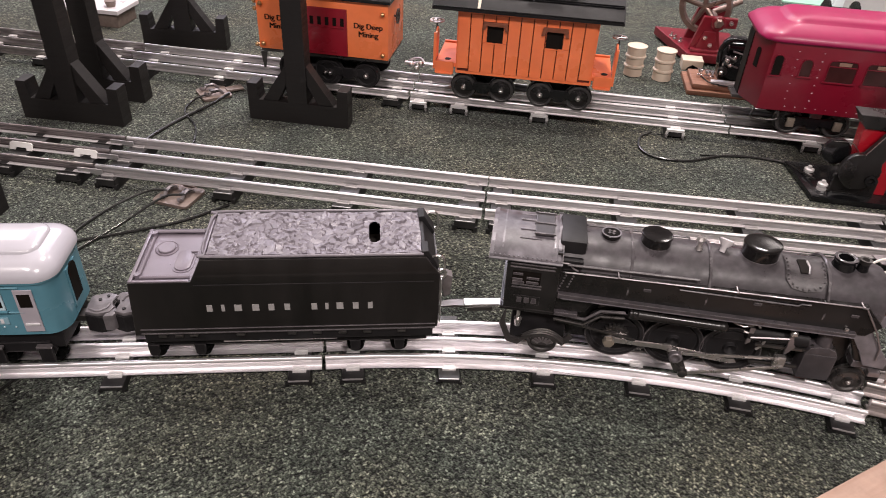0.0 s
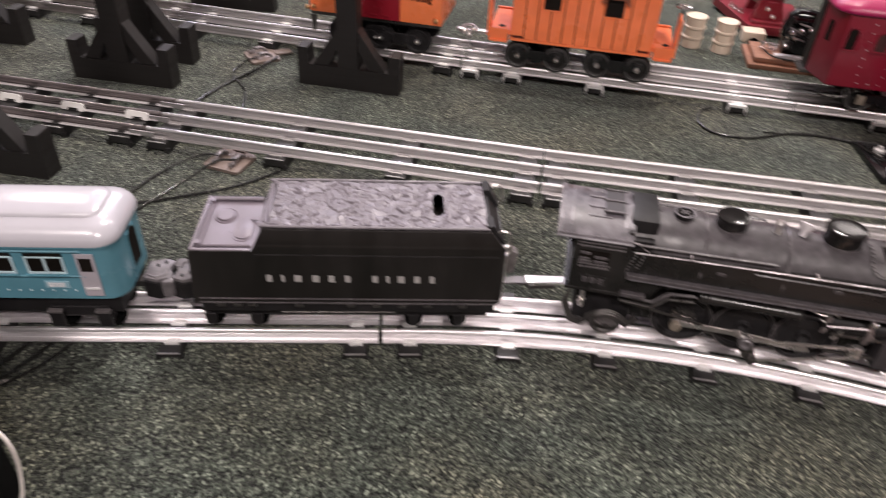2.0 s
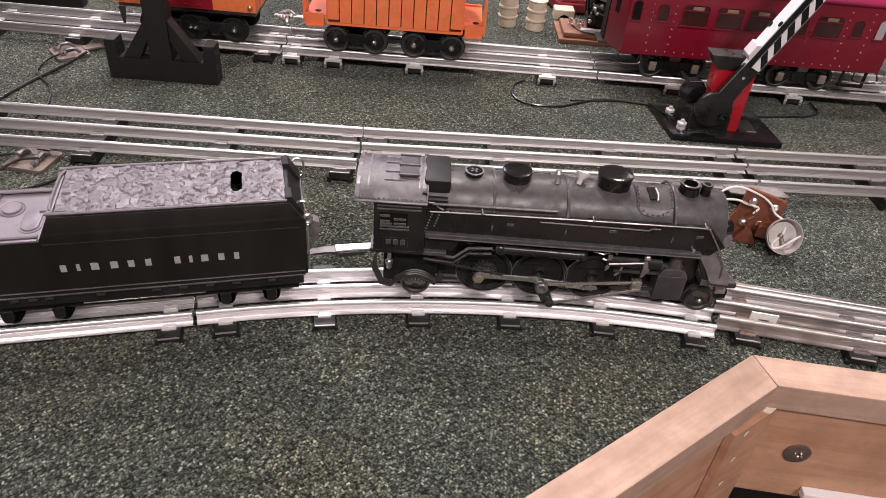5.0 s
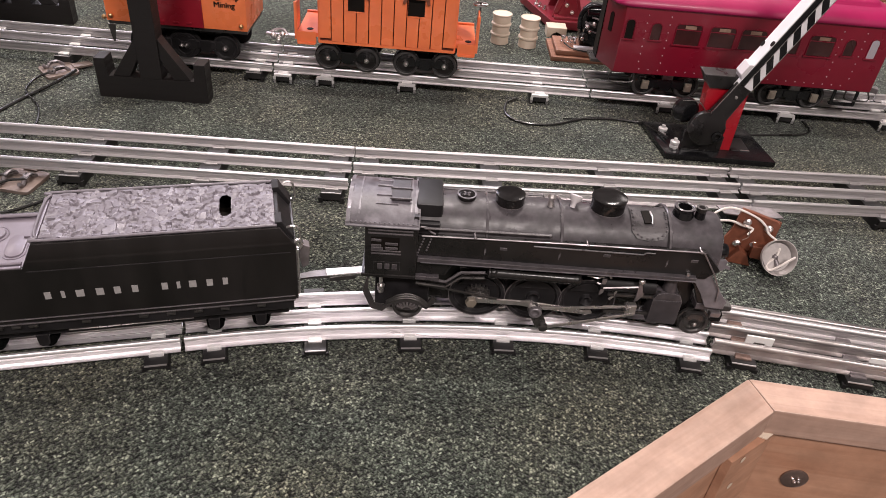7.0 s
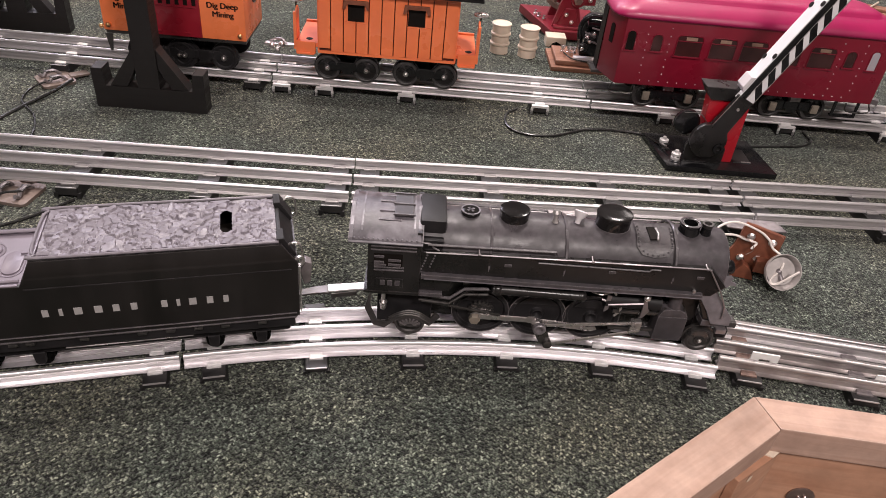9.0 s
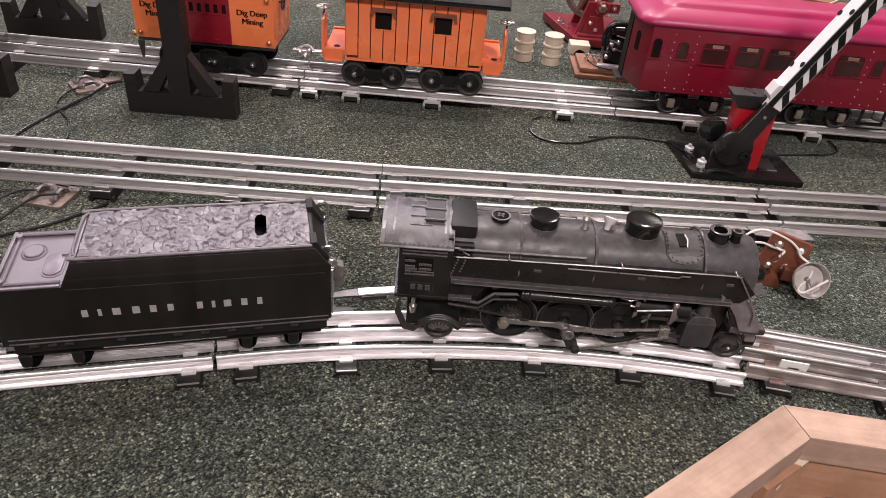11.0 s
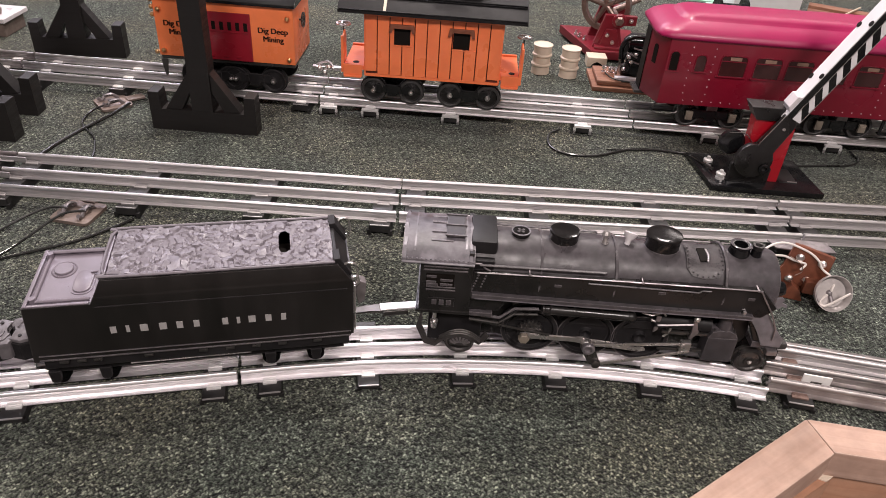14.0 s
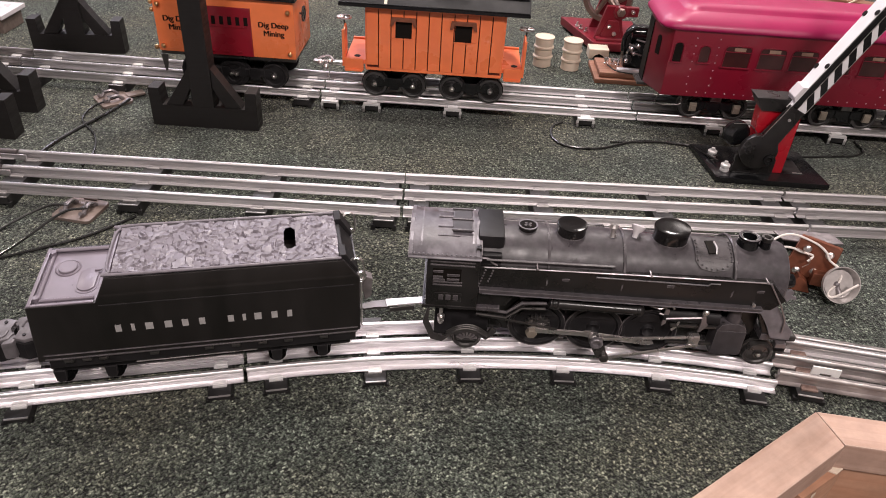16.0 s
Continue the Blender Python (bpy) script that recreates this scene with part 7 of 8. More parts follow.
for x, y in ((0.092, 0.0160), (0.098, 0.0012), (0.150, 0.0160), (0.156, 0.0012)):
    part("arm_rivet", turned(bmesh.new(), [(0.0002, 0.0076), (0.0027, 0.0076), (0.0027, 0.0083), (0.0002, 0.0084)], 14, pose(x, y, 0)), GLASS_DARK, arm)
part("arm_lamp", ball(rod(bmesh.new(), (0.192, 0.006, 0.0076), (0.192, 0.006, 0.012), 0.0026, n=12), (0.192, 0.006, 0.013), 0.0026, 10), CLIP, arm, smooth=True)
for x, y in ((-0.0520, 0.0090), (-0.0460, -0.0205)):
    tm = part("terminal", turned(bmesh.new(), [(0.0035, 0.0062), (0.0048, 0.0064), (0.0048, 0.0084), (0.0026, 0.0088), (0.0026, 0.0105), (0.0050, 0.0110), (0.0050, 0.0132), (0.0022, 0.0138), (0.0020, 0.0165)], 10, pose(x, y, 0)), TAB, gate, "nickel screw terminal")
part("link", tube(bmesh.new(), smooth_path([(-0.0480, PYG + 0.004, 0.056), (-0.0330, PYG + 0.002, 0.057), (-0.0250, PYG - 0.002, 0.050)], 4), 0.0005, 6), DARK_METAL, gate, smooth=True)

# ---------- wires ----------
def wire(name, pts, r, mat, label):
    o = new(name, mesh_of(name, tube(bmesh.new(), smooth_path(pts, 8), r, 7), mat, True))
    return tagged(o, label, "wire")


wire("cable", [(0.3050, 0.712, 0.0105), (0.290, 0.752, 0.0045), (0.285, 0.762, 0.0018), (0.234, 0.764, 0.0016), (0.187, 0.740, 0.0016), (0.152, 0.739, 0.0016), (0.136, 0.757, 0.0016), (0.138, 0.785, 0.0022), (0.150, 0.797, 0.003)], 0.0013, WIRE_BLACK, "thin black cable from the gate to the back track")
wire("cable", [(0.3070, 0.722, 0.011), (0.297, 0.745, 0.005), (0.290, 0.757, 0.0018), (0.270, 0.766, 0.0016), (0.2, 0.757, 0.0015)], 0.0009, WIRE_BLACK, "thin black cable beside the gate base")
wire("cable", [(0.405, 0.752, 0.0015), (0.440, 0.758, 0.0015), (0.472, 0.764, 0.0015), (0.490, 0.778, 0.0015), (0.488, 0.798, 0.003)], 0.0012, WIRE_BLACK, "thin black cable curling behind the gate")


def lockon(m, label):
    """A wire connector clipped to the outside of a rail: a plate with two spring clips."""
    t = thing("track_connector", m, label, "connector", "track connectors")
    part("plate", prism(bmesh.new(), rounded_rect(-0.018, 0.018, -0.022, 0.012, 0.004), "z", 0.0005, 0.0034, 0.0007), GREY_BOX, t, smooth=True, angle=40)
    for x in (-0.009, 0.009):
        c = part("spring_clip", tube(bmesh.new(), smooth_path([(x, 0.004, 0.0034), (x, -0.002, 0.0085), (x, -0.010, 0.0080), (x, -0.014, 0.0045), (x, -0.018, 0.0075)], 4), 0.0019, 8), CASTING, t, "bent dull spring clip", smooth=True)
        part("clip_tab", prism(bmesh.new(), [(x - 0.0042, -0.0015), (x - 0.0020, -0.0060), (x - 0.0038, -0.0120), (x + 0.0030, -0.0112), (x + 0.0014, -0.0060), (x + 0.0040, -0.0020)], "z", 0.0085, 0.0098, 0.0004), TRUCK_GREY, c)
    part("tongue", box(bmesh.new(), -0.006, 0.006, 0.010, 0.030, 0.0020, 0.0045, 0.0006), GREY_BOX, t)
    return t


lockon(pose(-0.2940, 0.5540, 0, 0, 0, -8), "worn grey wire connector clipped to the middle track")
lockon(pose(-0.3580, 0.7800, 0, 0, 0, -48), "worn grey wire connector clipped to the back track")
wire("lead", [(-0.304, 0.546, 0.009), (-0.318, 0.539, 0.010), (-0.341, 0.520, 0.003), (-0.352, 0.480, 0.0016), (-0.350, 0.440, 0.0016)], 0.0011, WIRE_BLACK, "stiff black lead from the middle track connector")
wire("lead", [(-0.286, 0.542, 0.009), (-0.299, 0.528, 0.012), (-0.319, 0.493, 0.004), (-0.335, 0.455, 0.0016), (-0.343, 0.430, 0.0016)], 0.0011, WIRE_BLACK, "stiff black lead curving under the coach")
wire("lead", [(-0.245, 0.546, 0.0016), (-0.275, 0.510, 0.0016), (-0.320, 0.478, 0.0016), (-0.345, 0.462, 0.0016), (-0.37, 0.43, 0.0016)], 0.0012, WIRE_BLACK, "black lead lying on the carpet")
wire("lead", [(-0.352, 0.772, 0.008), (-0.372, 0.752, 0.004), (-0.372, 0.722, 0.0016), (-0.345, 0.690, 0.0016), (-0.330, 0.655, 0.0016), (-0.328, 0.625, 0.0016)], 0.0011, WIRE_BLACK, "thin black lead from the back track connector")
wire("lead", [(-0.338, 0.768, 0.008), (-0.349, 0.742, 0.004), (-0.366, 0.705, 0.0016), (-0.376, 0.665, 0.0016), (-0.380, 0.628, 0.0016)], 0.0017, WIRE_BLACK, "black lead from the back track connector")

# ---------- loose lamp and bracket beside the engine ----------
LBM = pose(0.3150, 0.5080, 0.0, 0, 0, -14) @ Matrix.Scale(0.74, 4)
lb = thing("headlamp_bracket", LBM, "brown fibre headlamp bracket with white wires, loose on the carpet", "bracket")
part("board", prism(bmesh.new(), [(-0.0215, 0.017), (-0.0177, 0.0015), (-0.002, 0.004), (0.008, 0.014), (0.032, 0.030), (0.033, 0.055), (0.029, 0.058), (-0.0098, 0.066), (-0.0130, 0.036)], "y", 0.008, 0.0125, 0.0008), BAKELITE, lb, "brown fibre board")
part("back_board", prism(bmesh.new(), [(-0.006, 0.001), (0.026, 0.001), (0.036, 0.030), (0.037, 0.052), (0.000, 0.060)], "y", 0.018, 0.0215, 0.0006), BAKELITE, lb)
bm = prism(bmesh.new(), [(0.3020, 0.5480), (0.3185, 0.5510), (0.3521, 0.5497), (0.3566, 0.5346), (0.3295, 0.5330), (0.3060, 0.5360)], "z", 0.0300, 0.0312, 0.0003)
bmesh.ops.transform(bm, matrix=LBM.inverted(), verts=bm.verts)
part("top_plate", bm, CASTING, lb, "bare grey tin plate")
part("bracket_foot", prism(bmesh.new(), [(-0.010, 0.001), (0.016, 0.001), (0.010, 0.014), (0.000, 0.020)], "y", -0.002, 0.0078, 0.0008), BAKELITE, lb)
part("block", box(bmesh.new(), 0.012, 0.034, -0.002, 0.0078, 0.012, 0.028, 0.0012), BAKELITE, lb)
for x, y, z in ((-0.0006, 0.0078, 0.051), (0.0229, 0.0078, 0.048), (-0.0165, 0.0078, 0.008), (-0.0035, 0.0078, 0.0217), (0.0142, 0.0078, 0.0237)):
    s = part("screw", turned(bmesh.new(), [(0.0046, 0.0), (0.0046, 0.0014), (0.0030, 0.0030), (0.0008, 0.0034)], 12, pose(x, y, z, 90, 0, 0)), CLIP, lb, smooth=True, angle=30)
cup = bmesh.new()
turned(cup, [(0.0044, 0.002), (0.0100, 0.0035), (0.0178, 0.0125), (0.0192, 0.0185), (0.0200, 0.0185), (0.0187, 0.0115), (0.0110, 0.0020), (0.0034, 0.0)], 36, pose(0.0340, -0.002, 0.0215, 62, 0, 14), True)
lens = part("reflector", cup, REFLECTOR, lb, "dull grey metal reflector cup", smooth=True, angle=40)
part("lens_disc", turned(bmesh.new(), [(0.0002, 0.0105), (0.0155, 0.0112), (0.0155, 0.0118), (0.0002, 0.0116)], 32, pose(0.0340, -0.002, 0.0215, 62, 0, 14)), REFLECTOR, lens, smooth=True)
part("lamp_tip", ball(rod(bmesh.new(), (0.0350, -0.011, 0.0250), (0.0400, -0.0200, 0.0180), 0.0026, n=10), (0.0345, -0.0125, 0.0265), 0.0036, 10), CASTING, lens, smooth=True)
part("wire_loop", tube(bmesh.new(), smooth_path([(-0.046, -0.018, 0.048), (-0.040, -0.004, 0.060), (-0.022, 0.006, 0.066), (0.004, 0.008, 0.060), (0.018, 0.006, 0.052), (0.024, 0.004, 0.044), (0.036, -0.002, 0.038), (0.036, -0.012, 0.030), (0.028, -0.018, 0.018), (0.034, -0.022, 0.016), (0.052, -0.020, 0.036)], 8), 0.0013, 8), WIRE_WHITE, lb, "white insulated wire", smooth=True)
part("wire_loop", tube(bmesh.new(), smooth_path([(-0.052, -0.014, 0.044), (-0.040, -0.004, 0.050), (-0.020, 0.002, 0.052), (-0.006, 0.004, 0.048), (0.006, 0.004, 0.046), (0.002, 0.000, 0.040)], 8), 0.0013, 8), WIRE_WHITE, lb, "white insulated wire", smooth=True)
part("bare_strand", tube(bmesh.new(), smooth_path([(-0.012, 0.004, 0.052), (0.000, 0.000, 0.048), (0.004, -0.002, 0.040), (-0.002, -0.004, 0.034)], 6), 0.0005, 6), BRONZE, lb, "bare copper strand", smooth=True)

# ---------- shelf bolt and post under the trim ----------
bolt = thing("flat_bolt", TRIM_SHORT @ pose(0.0497, -0.0221, -0.0656, 90, 0, 0), "dark round bolt with washer in the apron board", "bolt")
part("washer", turned(bmesh.new(), [(0.003, 0.0), (0.0095, 0.0), (0.0095, 0.0010), (0.0078, 0.0016), (0.003, 0.0012)], 28), BRONZE, bolt, "dull bronze washer", smooth=True)
for x, y in ((-0.002, 0.001), (0.0022, 0.0015), (0.0005, -0.0022), (0.0032, -0.0015)):
    part("stud", ball(bmesh.new(), (x, y, 0.0016), 0.0013, 8), CLIP, bolt, "bright stud", smooth=True)
post = thing("corner_post", TRIM_LONG, "pine corner post with three drilled holes", "post")
part("post_block", prism(bmesh.new(), [(0.0480, 0.0243), (0.0480, 0.0305), (0.0125, 0.0315), (0.0030, 0.0312), (0.0030, 0.0243)], "z", -0.7998, -0.0204, 0.0006), APRON, post)
for z in (-0.024, -0.052, -0.080):
    part("drilled_hole", turned(bmesh.new(), [(0.0002, 0), (0.0027, 0), (0.0027, 0.0002), (0.0002, 0.0003)], 18, pose(0.0345, 0.0312, z - 0.002, -90, 0, 0)), CREAM, post)
    part("hole_shade", turned(bmesh.new(), [(0.0002, 0), (0.0027, 0), (0.0027, 0.0002), (0.0002, 0.0003)], 18, pose(0.0345, 0.0310, z - 0.0012, -90, 0, 0)), PLINTH_WOOD, post)
chip = thing("wood_chip", TRIM_LONG @ pose(0.0085, 0.0290, -0.0203), "small pale block glued in the frame corner", "block")
part("chip_block", prism(bmesh.new(), [(-0.0065, 0.0025), (0.0035, 0.0028), (0.0073, -0.0035), (0.0000, -0.0035)], "z", -0.0001, 0.0012, 0.0003), CREAM, chip)

# ---------- black transformer at the table edge ----------
tf = thing("transformer", pose(-0.257, 0.213, 0.0), "black metal transformer case with a dark worn rim", "transformer")
OUT = [(0.0, 0.0), (-0.135, 0.0755), (-0.24, 0.01), (-0.20, -0.12), (0.052, -0.112)]
part("case", prism(bmesh.new(), OUT, "z", 0.0, 0.0995, 0.0015), CASE_BLACK, tf)
part("rim", tube(bmesh.new(), [(-0.135, 0.0755, 0.0992), (-0.03, 0.0168, 0.0992), (-0.0035, 0.0018, 0.0992), (-0.0002, -0.0025, 0.0992), (0.0110, -0.025, 0.0992), (0.052, -0.112, 0.0992)], 0.0011, 8), CASTING, tf, "worn metal rim", smooth=True)
wire("lead", [(-0.324, 0.260, 0.0022), (-0.317, 0.2665, 0.0020), (-0.310, 0.273, 0.0016), (-0.301, 0.288, 0.0016), (-0.295, 0.305, 0.0016), (-0.290, 0.330, 0.0016)], 0.0012, WIRE_BLACK, "black lead with a bare end beside the transformer")
wire("bare_wire_end", [(-0.3245, 0.2595, 0.0036), (-0.317, 0.2662, 0.0036), (-0.310, 0.2728, 0.0030)], 0.0011, CLIP, "bare bright end of the black lead")
wire("lead", [(-0.340, 0.262, 0.0016), (-0.319, 0.272, 0.0016), (-0.312, 0.286, 0.0016), (-0.307, 0.303, 0.0016), (-0.303, 0.330, 0.0016)], 0.0014, WIRE_BLACK, "black lead running under the front track")
wire("lead", [(-0.350, 0.268, 0.0016), (-0.331, 0.278, 0.0016), (-0.322, 0.292, 0.0016), (-0.318, 0.320, 0.0016)], 0.0016, WIRE_BLACK, "black lead beside the transformer")
wire("lead", [(-0.2575, 0.2100, 0.0495), (-0.254, 0.2105, 0.0500), (-0.247, 0.2085, 0.0470), (-0.244, 0.207, 0.038), (-0.245, 0.206, 0.024), (-0.245, 0.200, 0.008), (-0.243, 0.188, 0.0022)], 0.0011, WIRE_WHITE, "white lead hanging from the transformer")

# ---------- barrels ----------
bm = turned(bmesh.new(), [(0.0115, 0.0), (0.0125, 0.0006), (0.0122, 0.0030), (0.0118, 0.0105), (0.0135, 0.0122), (0.0135, 0.0140), (0.0118, 0.0155), (0.0118, 0.0235), (0.0135, 0.0252), (0.0135, 0.0272), (0.0120, 0.0285), (0.0122, 0.0375), (0.0132, 0.0385), (0.0132, 0.0398), (0.0122, 0.0402), (0.0115, 0.0394)], 36)
first = thing("barrel", pose(0.1395, 0.9840, 0), "cream plastic toy barrel with two raised hoops", "barrel", "barrels")
part("drum", bm, CREAM, first, smooth=True, angle=30)
copy_thing(first, pose(0.1770, 0.9770, 0, 0, 0, 40))

# ---------- stationary engine behind the coach ----------
se = thing("stationary_engine", pose(0.2300, 1.0800, 0.0), "crimson cast toy stationary engine with a bronze flywheel", "engine model")
part("bedplate", prism(bmesh.new(), [(-0.050, 0.075), (-0.015, -0.036), (0.060, -0.036), (0.060, 0.075)], "z", 0.004, 0.016, 0.0012), CAST_RED, se)
part("bed_rib", box(bmesh.new(), -0.010, 0.058, -0.030, -0.018, 0.016, 0.0200, 0.001), CAST_RED, se)
for y in (-0.016, 0.036):
    part("standard", prism(bmesh.new(), [(-0.012, 0.016), (0.032, 0.016), (0.021, 0.050), (0.045, 0.050), (0.045, 0.063), (0.000, 0.063)], "y", y - 0.004, y + 0.004, 0.001), CAST_RED, se)
part("bearing", turned(bmesh.new(), [(0.003, 0.0), (0.0085, 0.0), (0.0085, 0.004), (0.0055, 0.0055), (0.0055, 0.010), (0.001, 0.010)], 6, pose(0.020, -0.020, 0.056, 90, 0, 0) @ Matrix.Scale(0.8, 4)), BRONZE, se, "dull bearing nut")
part("bearing_cap", turned(bmesh.new(), [(0.002, 0.0), (0.0125, 0.0), (0.0125, 0.003), (0.0100, 0.0045), (0.002, 0.0045)], 28, pose(0.020, -0.0195, 0.056, 90, 0, 0) @ Matrix.Scale(0.8, 4)), CAST_RED, se, smooth=True, angle=30)
part("web", prism(bmesh.new(), [(-0.006, 0.016), (0.028, 0.016), (0.018, 0.044), (0.004, 0.044)], "y", -0.0235, -0.0200, 0.0008), CAST_RED, se)
for x, z in ((0.006, 0.036), (0.015, 0.026), (0.036, 0.058)):
    part("bolt", turned(bmesh.new(), [(0.0030, 0.0), (0.0030, 0.0025), (0.0014, 0.0028), (0.0014, 0.006)], 8, pose(x, -0.0232, z, 90, 0, 0)), CLIP, se)
part("crank", rod(bmesh.new(), (0.020, 0.030, 0.056), (0.056, 0.034, 0.074), 0.0048, 0.0036, 12), BRONZE, se)
part("shaft", rod(bmesh.new(), (0.020, -0.022, 0.056), (0.020, 0.060, 0.056), 0.0035, n=14), BRONZE, se)
fw = part("flywheel", turned(bmesh.new(), [(0.030, -0.0045), (0.0365, -0.0045), (0.0365, 0.0045), (0.030, 0.0045)], 48, pose(0.004, 0.012, 0.068, 90, 0, -28), True), BRONZE, se, "dull bronze flywheel", smooth=True, angle=30)
for k in range(5):
    a = 2 * math.pi * k / 5 + 0.5
    part("spoke", rod(bmesh.new(), (0.004, 0.012, 0.068), (0.004 + 0.031 * math.cos(a) * math.cos(radians(28)), 0.012 - 0.031 * math.cos(a) * math.sin(radians(28)), 0.068 + 0.031 * math.sin(a)), 0.0040, 0.0030, 10), BRONZE, fw)
for x, y in ((-0.030, 0.030), (-0.020, 0.006), (-0.004, 0.000), (-0.026, 0.018)):
    part("nut", turned(bmesh.new(), [(0.0035, 0.016), (0.0035, 0.0185), (0.0018, 0.0190), (0.0018, 0.023), (0.0005, 0.0232)], 8, pose(x, y, 0)), CLIP, se)
part("pale_foot", prism(bmesh.new(), [(-0.022, 0.0), (-0.022, 0.014), (0.006, 0.014), (0.006, 0.0), (0.002, 0.0), (-0.001, 0.006), (-0.008, 0.009), (-0.014, 0.006), (-0.016, 0.0)], "y", -0.060, -0.037, 0.0010), CREAM, se, "worn cream arched foot")
mo = thing("electric_motor", pose(0.2480, 0.9650, 0.0), "black toy motor on a varnished wooden plinth", "motor")
part("plinth", prism(bmesh.new(), [(-0.043, -0.034), (0.043, -0.034), (0.043, 0.034), (-0.043, 0.034)], "z", 0.0, 0.006, 0.001), PLINTH_WOOD, mo, "varnished wooden plinth")
part("plinth_top", prism(bmesh.new(), [(-0.037, -0.028), (0.037, -0.028), (0.037, 0.028), (-0.037, 0.028)], "z", 0.006, 0.013, 0.0022), PLINTH_WOOD, mo)
part("yoke", prism(bmesh.new(), [(-0.004, 0.013), (0.030, 0.013), (0.030, 0.060), (0.022, 0.066), (0.004, 0.066), (-0.004, 0.058), (-0.008, 0.040)], "y", -0.006, 0.016, 0.0025), BLACK, mo, smooth=True, angle=40)
part("armature", rod(bmesh.new(), (0.012, -0.020, 0.036), (0.012, 0.006, 0.036), 0.0165, n=28), GLOSS_BLACK, mo, smooth=True)
part("coil", rod(bmesh.new(), (-0.002, -0.010, 0.058), (0.026, -0.010, 0.058), 0.0070, n=20), GLOSS_BLACK, mo, smooth=True)
for x, z in ((-0.002, 0.046), (0.006, 0.050), (0.002, 0.040), (0.016, 0.052), (-0.006, 0.030)):
    part("brush_screw", ball(rod(bmesh.new(), (x, -0.020, z), (x, -0.026, z), 0.0024, n=10), (x, -0.0262, z), 0.0028, 10), CLIP, mo, "bright brush screw", smooth=True)
part("frame_hoop", tube(bmesh.new(), [(0.032, -0.012, 0.013), (0.034, -0.012, 0.050), (0.030, -0.012, 0.066), (0.016, -0.012, 0.069)], 0.0022, 8), GLOSS_BLACK, mo, smooth=True)
part("field_hoop", tube(bmesh.new(), smooth_path([(-0.010, -0.016, 0.040), (-0.011, -0.016, 0.056), (-0.004, -0.016, 0.067), (0.010, -0.016, 0.070), (0.020, -0.016, 0.066)], 5), 0.0032, 10), GLOSS_BLACK, mo, smooth=True)
for x, z, r in ((-0.004, 0.030, 0.0060), (0.004, 0.046, 0.0050), (0.020, 0.044, 0.0055)):
    part("pole_shoe", turned(bmesh.new(), [(0.0012, 0.0), (r, 0.0), (r, 0.0050), (r * 0.7, 0.0062), (0.0012, 0.0062)], 18, pose(x, -0.018, z, 90, 0, 0)), BLACK, mo, smooth=True, angle=30)
for x0, z0, x1, z1 in ((-0.006, 0.052, 0.008, 0.046), (0.002, 0.058, 0.016, 0.055), (-0.002, 0.042, 0.012, 0.038)):
    part("brush_arm", rod(bmesh.new(), (x0, -0.0262, z0), (x1, -0.0262, z1), 0.0011, n=8), CASTING, mo)
for x in (-0.026, -0.018, -0.012):
    part("binding_post", turned(bmesh.new(), [(0.0034, 0.013), (0.0034, 0.017), (0.0018, 0.0175), (0.0018, 0.020), (0.0032, 0.0205), (0.0032, 0.0240), (0.001, 0.0245)], 14, pose(x, -0.010 - x * 0.3, 0)), CLIP, mo, "bright binding post", smooth=True)
part("base_bar", box(bmesh.new(), -0.014, 0.030, -0.024, -0.016, 0.013, 0.017, 0.0008), PALE, mo)
part("lead", tube(bmesh.new(), smooth_path([(-0.026, -0.012, 0.018), (-0.016, -0.024, 0.0150), (0.004, -0.030, 0.0145), (0.024, -0.028, 0.015), (0.036, -0.020, 0.014)], 6), 0.0010, 6), WIRE_BLACK, mo, smooth=True)

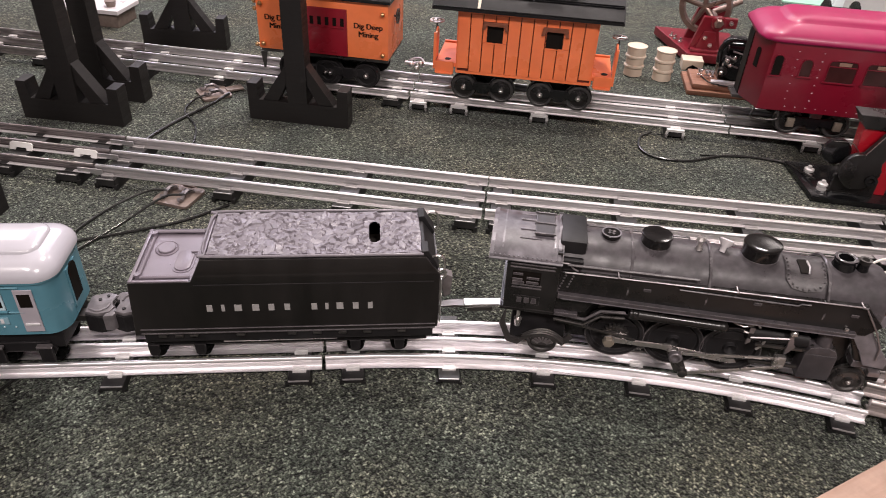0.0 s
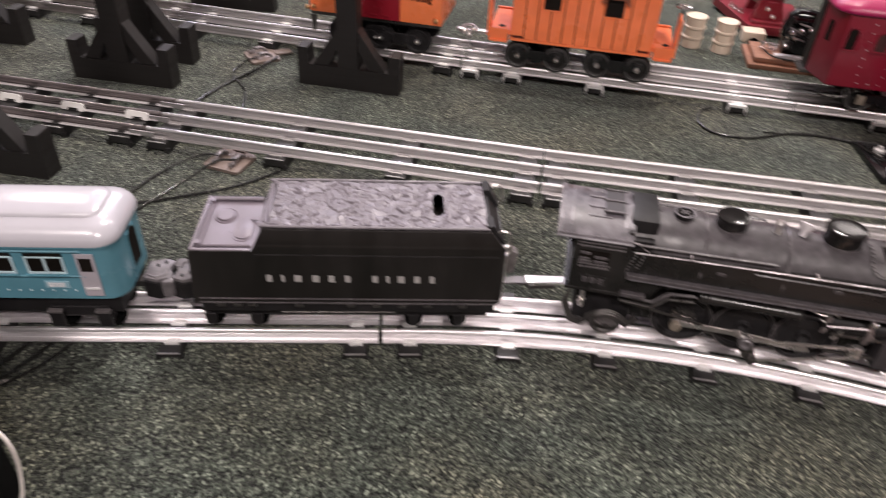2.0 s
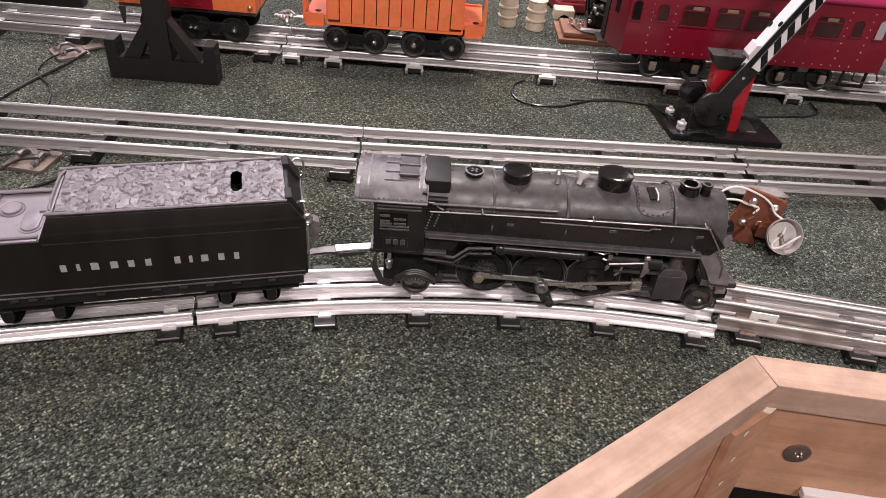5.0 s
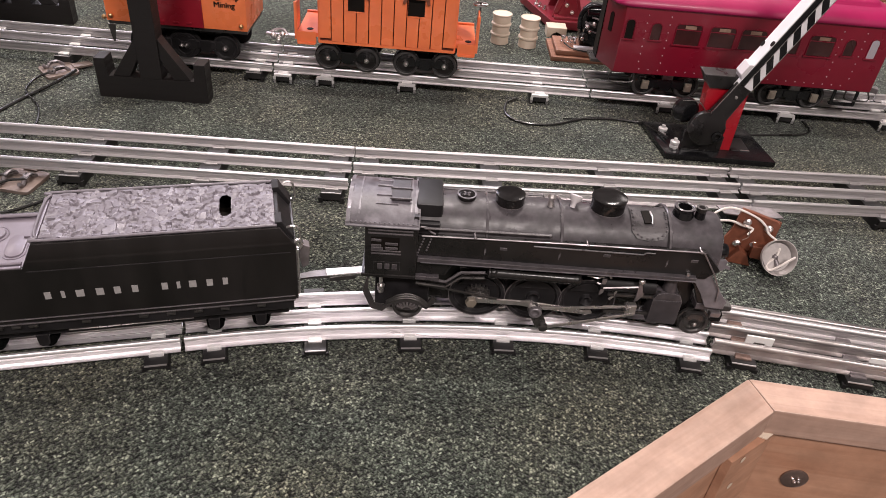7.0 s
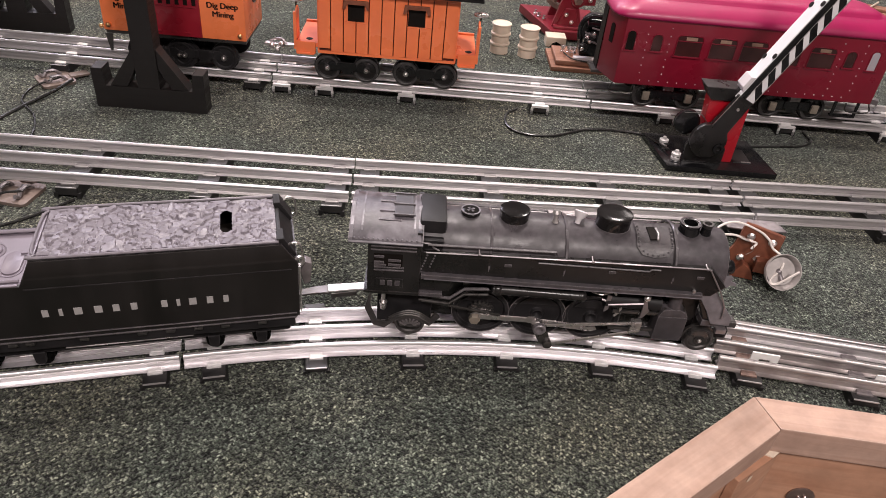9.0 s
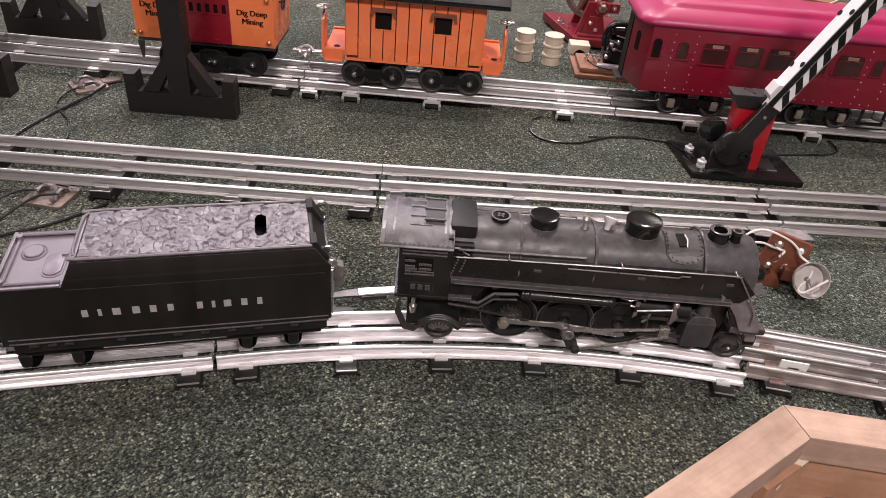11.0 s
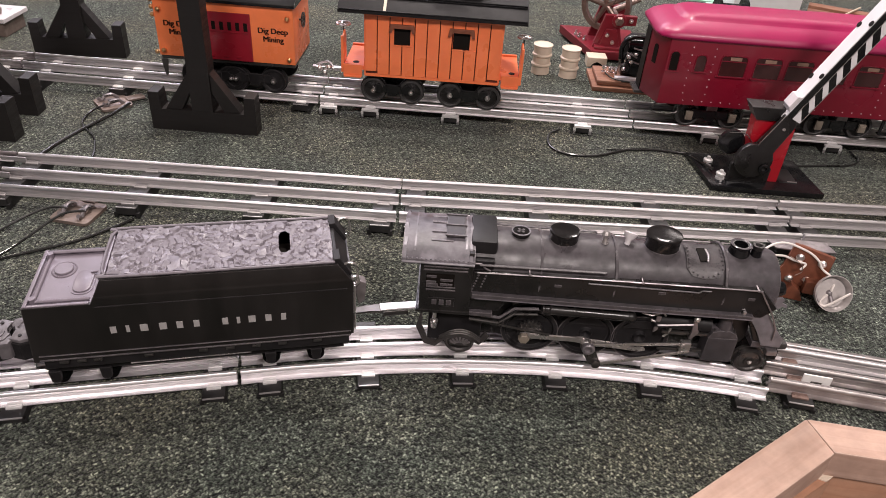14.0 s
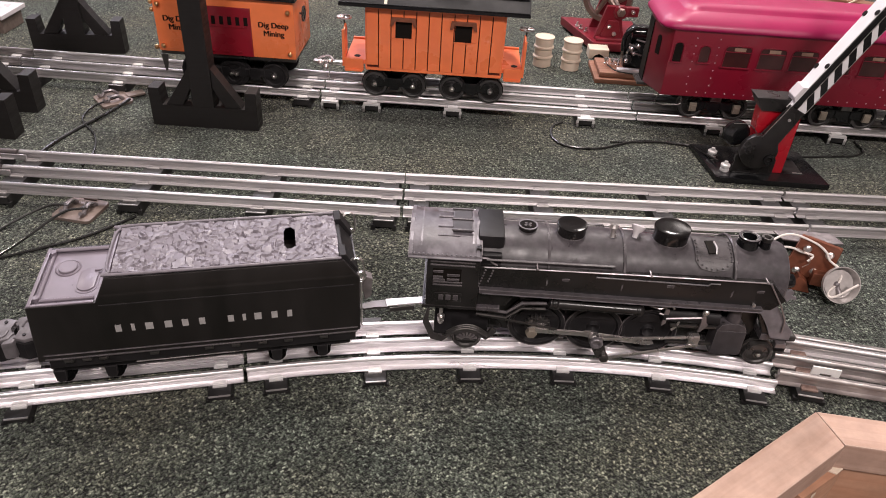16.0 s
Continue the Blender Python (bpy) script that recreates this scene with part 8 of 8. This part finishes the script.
# ---------- things glimpsed beyond the coach ----------
mc = thing("mint_card", pose(0.500, 1.430, 0, 0, 0, -6), "sheet of mint green card on the carpet", "card")
part("sheet", box(bmesh.new(), -0.07, 0.06, -0.02, 0.25, 0.0, 0.003, 0.0005), MINT, mc)
wb = thing("white_box", pose(0.545, 1.330, 0, 0, 0, -3), "white cardboard box standing behind the coach", "box")
part("carton", box(bmesh.new(), -0.06, 0.05, -0.05, 0.06, 0.004, 0.09, 0.001), WHITE, wb)
part("tray", box(bmesh.new(), -0.075, 0.085, -0.07, 0.07, 0.0, 0.004, 0.001), MINT, wb, "mint green tray")
sp = thing("reel", pose(0.455, 1.215, 0), "small black reel behind the coach", "reel")
part("drum", rod(bmesh.new(), (-0.02, 0, 0.036), (0.02, 0, 0.036), 0.016, n=20), GLOSS_BLACK, sp)
for x in (-0.022, 0.020):
    part("flange", rod(bmesh.new(), (x, 0, 0.036), (x + 0.003, 0, 0.036), 0.0262, n=24), GLOSS_BLACK, sp)
part("cradle", box(bmesh.new(), -0.03, 0.03, -0.015, 0.015, 0.0, 0.012, 0.001), GLOSS_BLACK, sp)
tp = thing("timber_load", pose(0.720, 1.240, 0, 0, 0, -24), "stack of reddish timber with pale cords", "timber")
for k in range(4):
    part("beam", box(bmesh.new(), -0.12, 0.12, -0.05 + 0.026 * k, -0.027 + 0.026 * k, 0.0, 0.030 + 0.004 * (k % 2), 0.001), PLINTH_WOOD, tp)
for x in (-0.07, 0.03):
    part("cord", tube(bmesh.new(), [(x - 0.05, -0.12, 0.004), (x, -0.03, 0.037), (x + 0.03, 0.06, 0.037)], 0.0016, 6), CREAM, tp, smooth=True)
gb = thing("grey_stand", pose(-0.630, 0.985, 0), "small grey stand with a knob on the carpet behind the towers", "stand")
part("plate", box(bmesh.new(), -0.05, 0.05, -0.03, 0.03, 0.020, 0.026, 0.001), PALE, gb)
part("leg", box(bmesh.new(), -0.045, 0.045, -0.025, 0.025, 0.0, 0.020, 0.001), GREY_BOX, gb)
part("knob", rod(bmesh.new(), (0.03, -0.01, 0.026), (0.03, -0.01, 0.034), 0.006, 0.008, 16), GREY_BOX, gb)

# ---------- ceiling lamp fixtures ----------
for k, (lx, ly, lz, sx, sy, w, tone) in enumerate(LAMPS):
    cl = thing("ceiling_light", pose(lx, ly, 1.70), "white ceiling light fitting above the layout", "ceiling light", "ceiling lights")
    part("housing", box(bmesh.new(), -sx / 2 - 0.02, sx / 2 + 0.02, -sy / 2 - 0.02, sy / 2 + 0.02, -0.030, 0.0, 0.004), WHITE, cl)
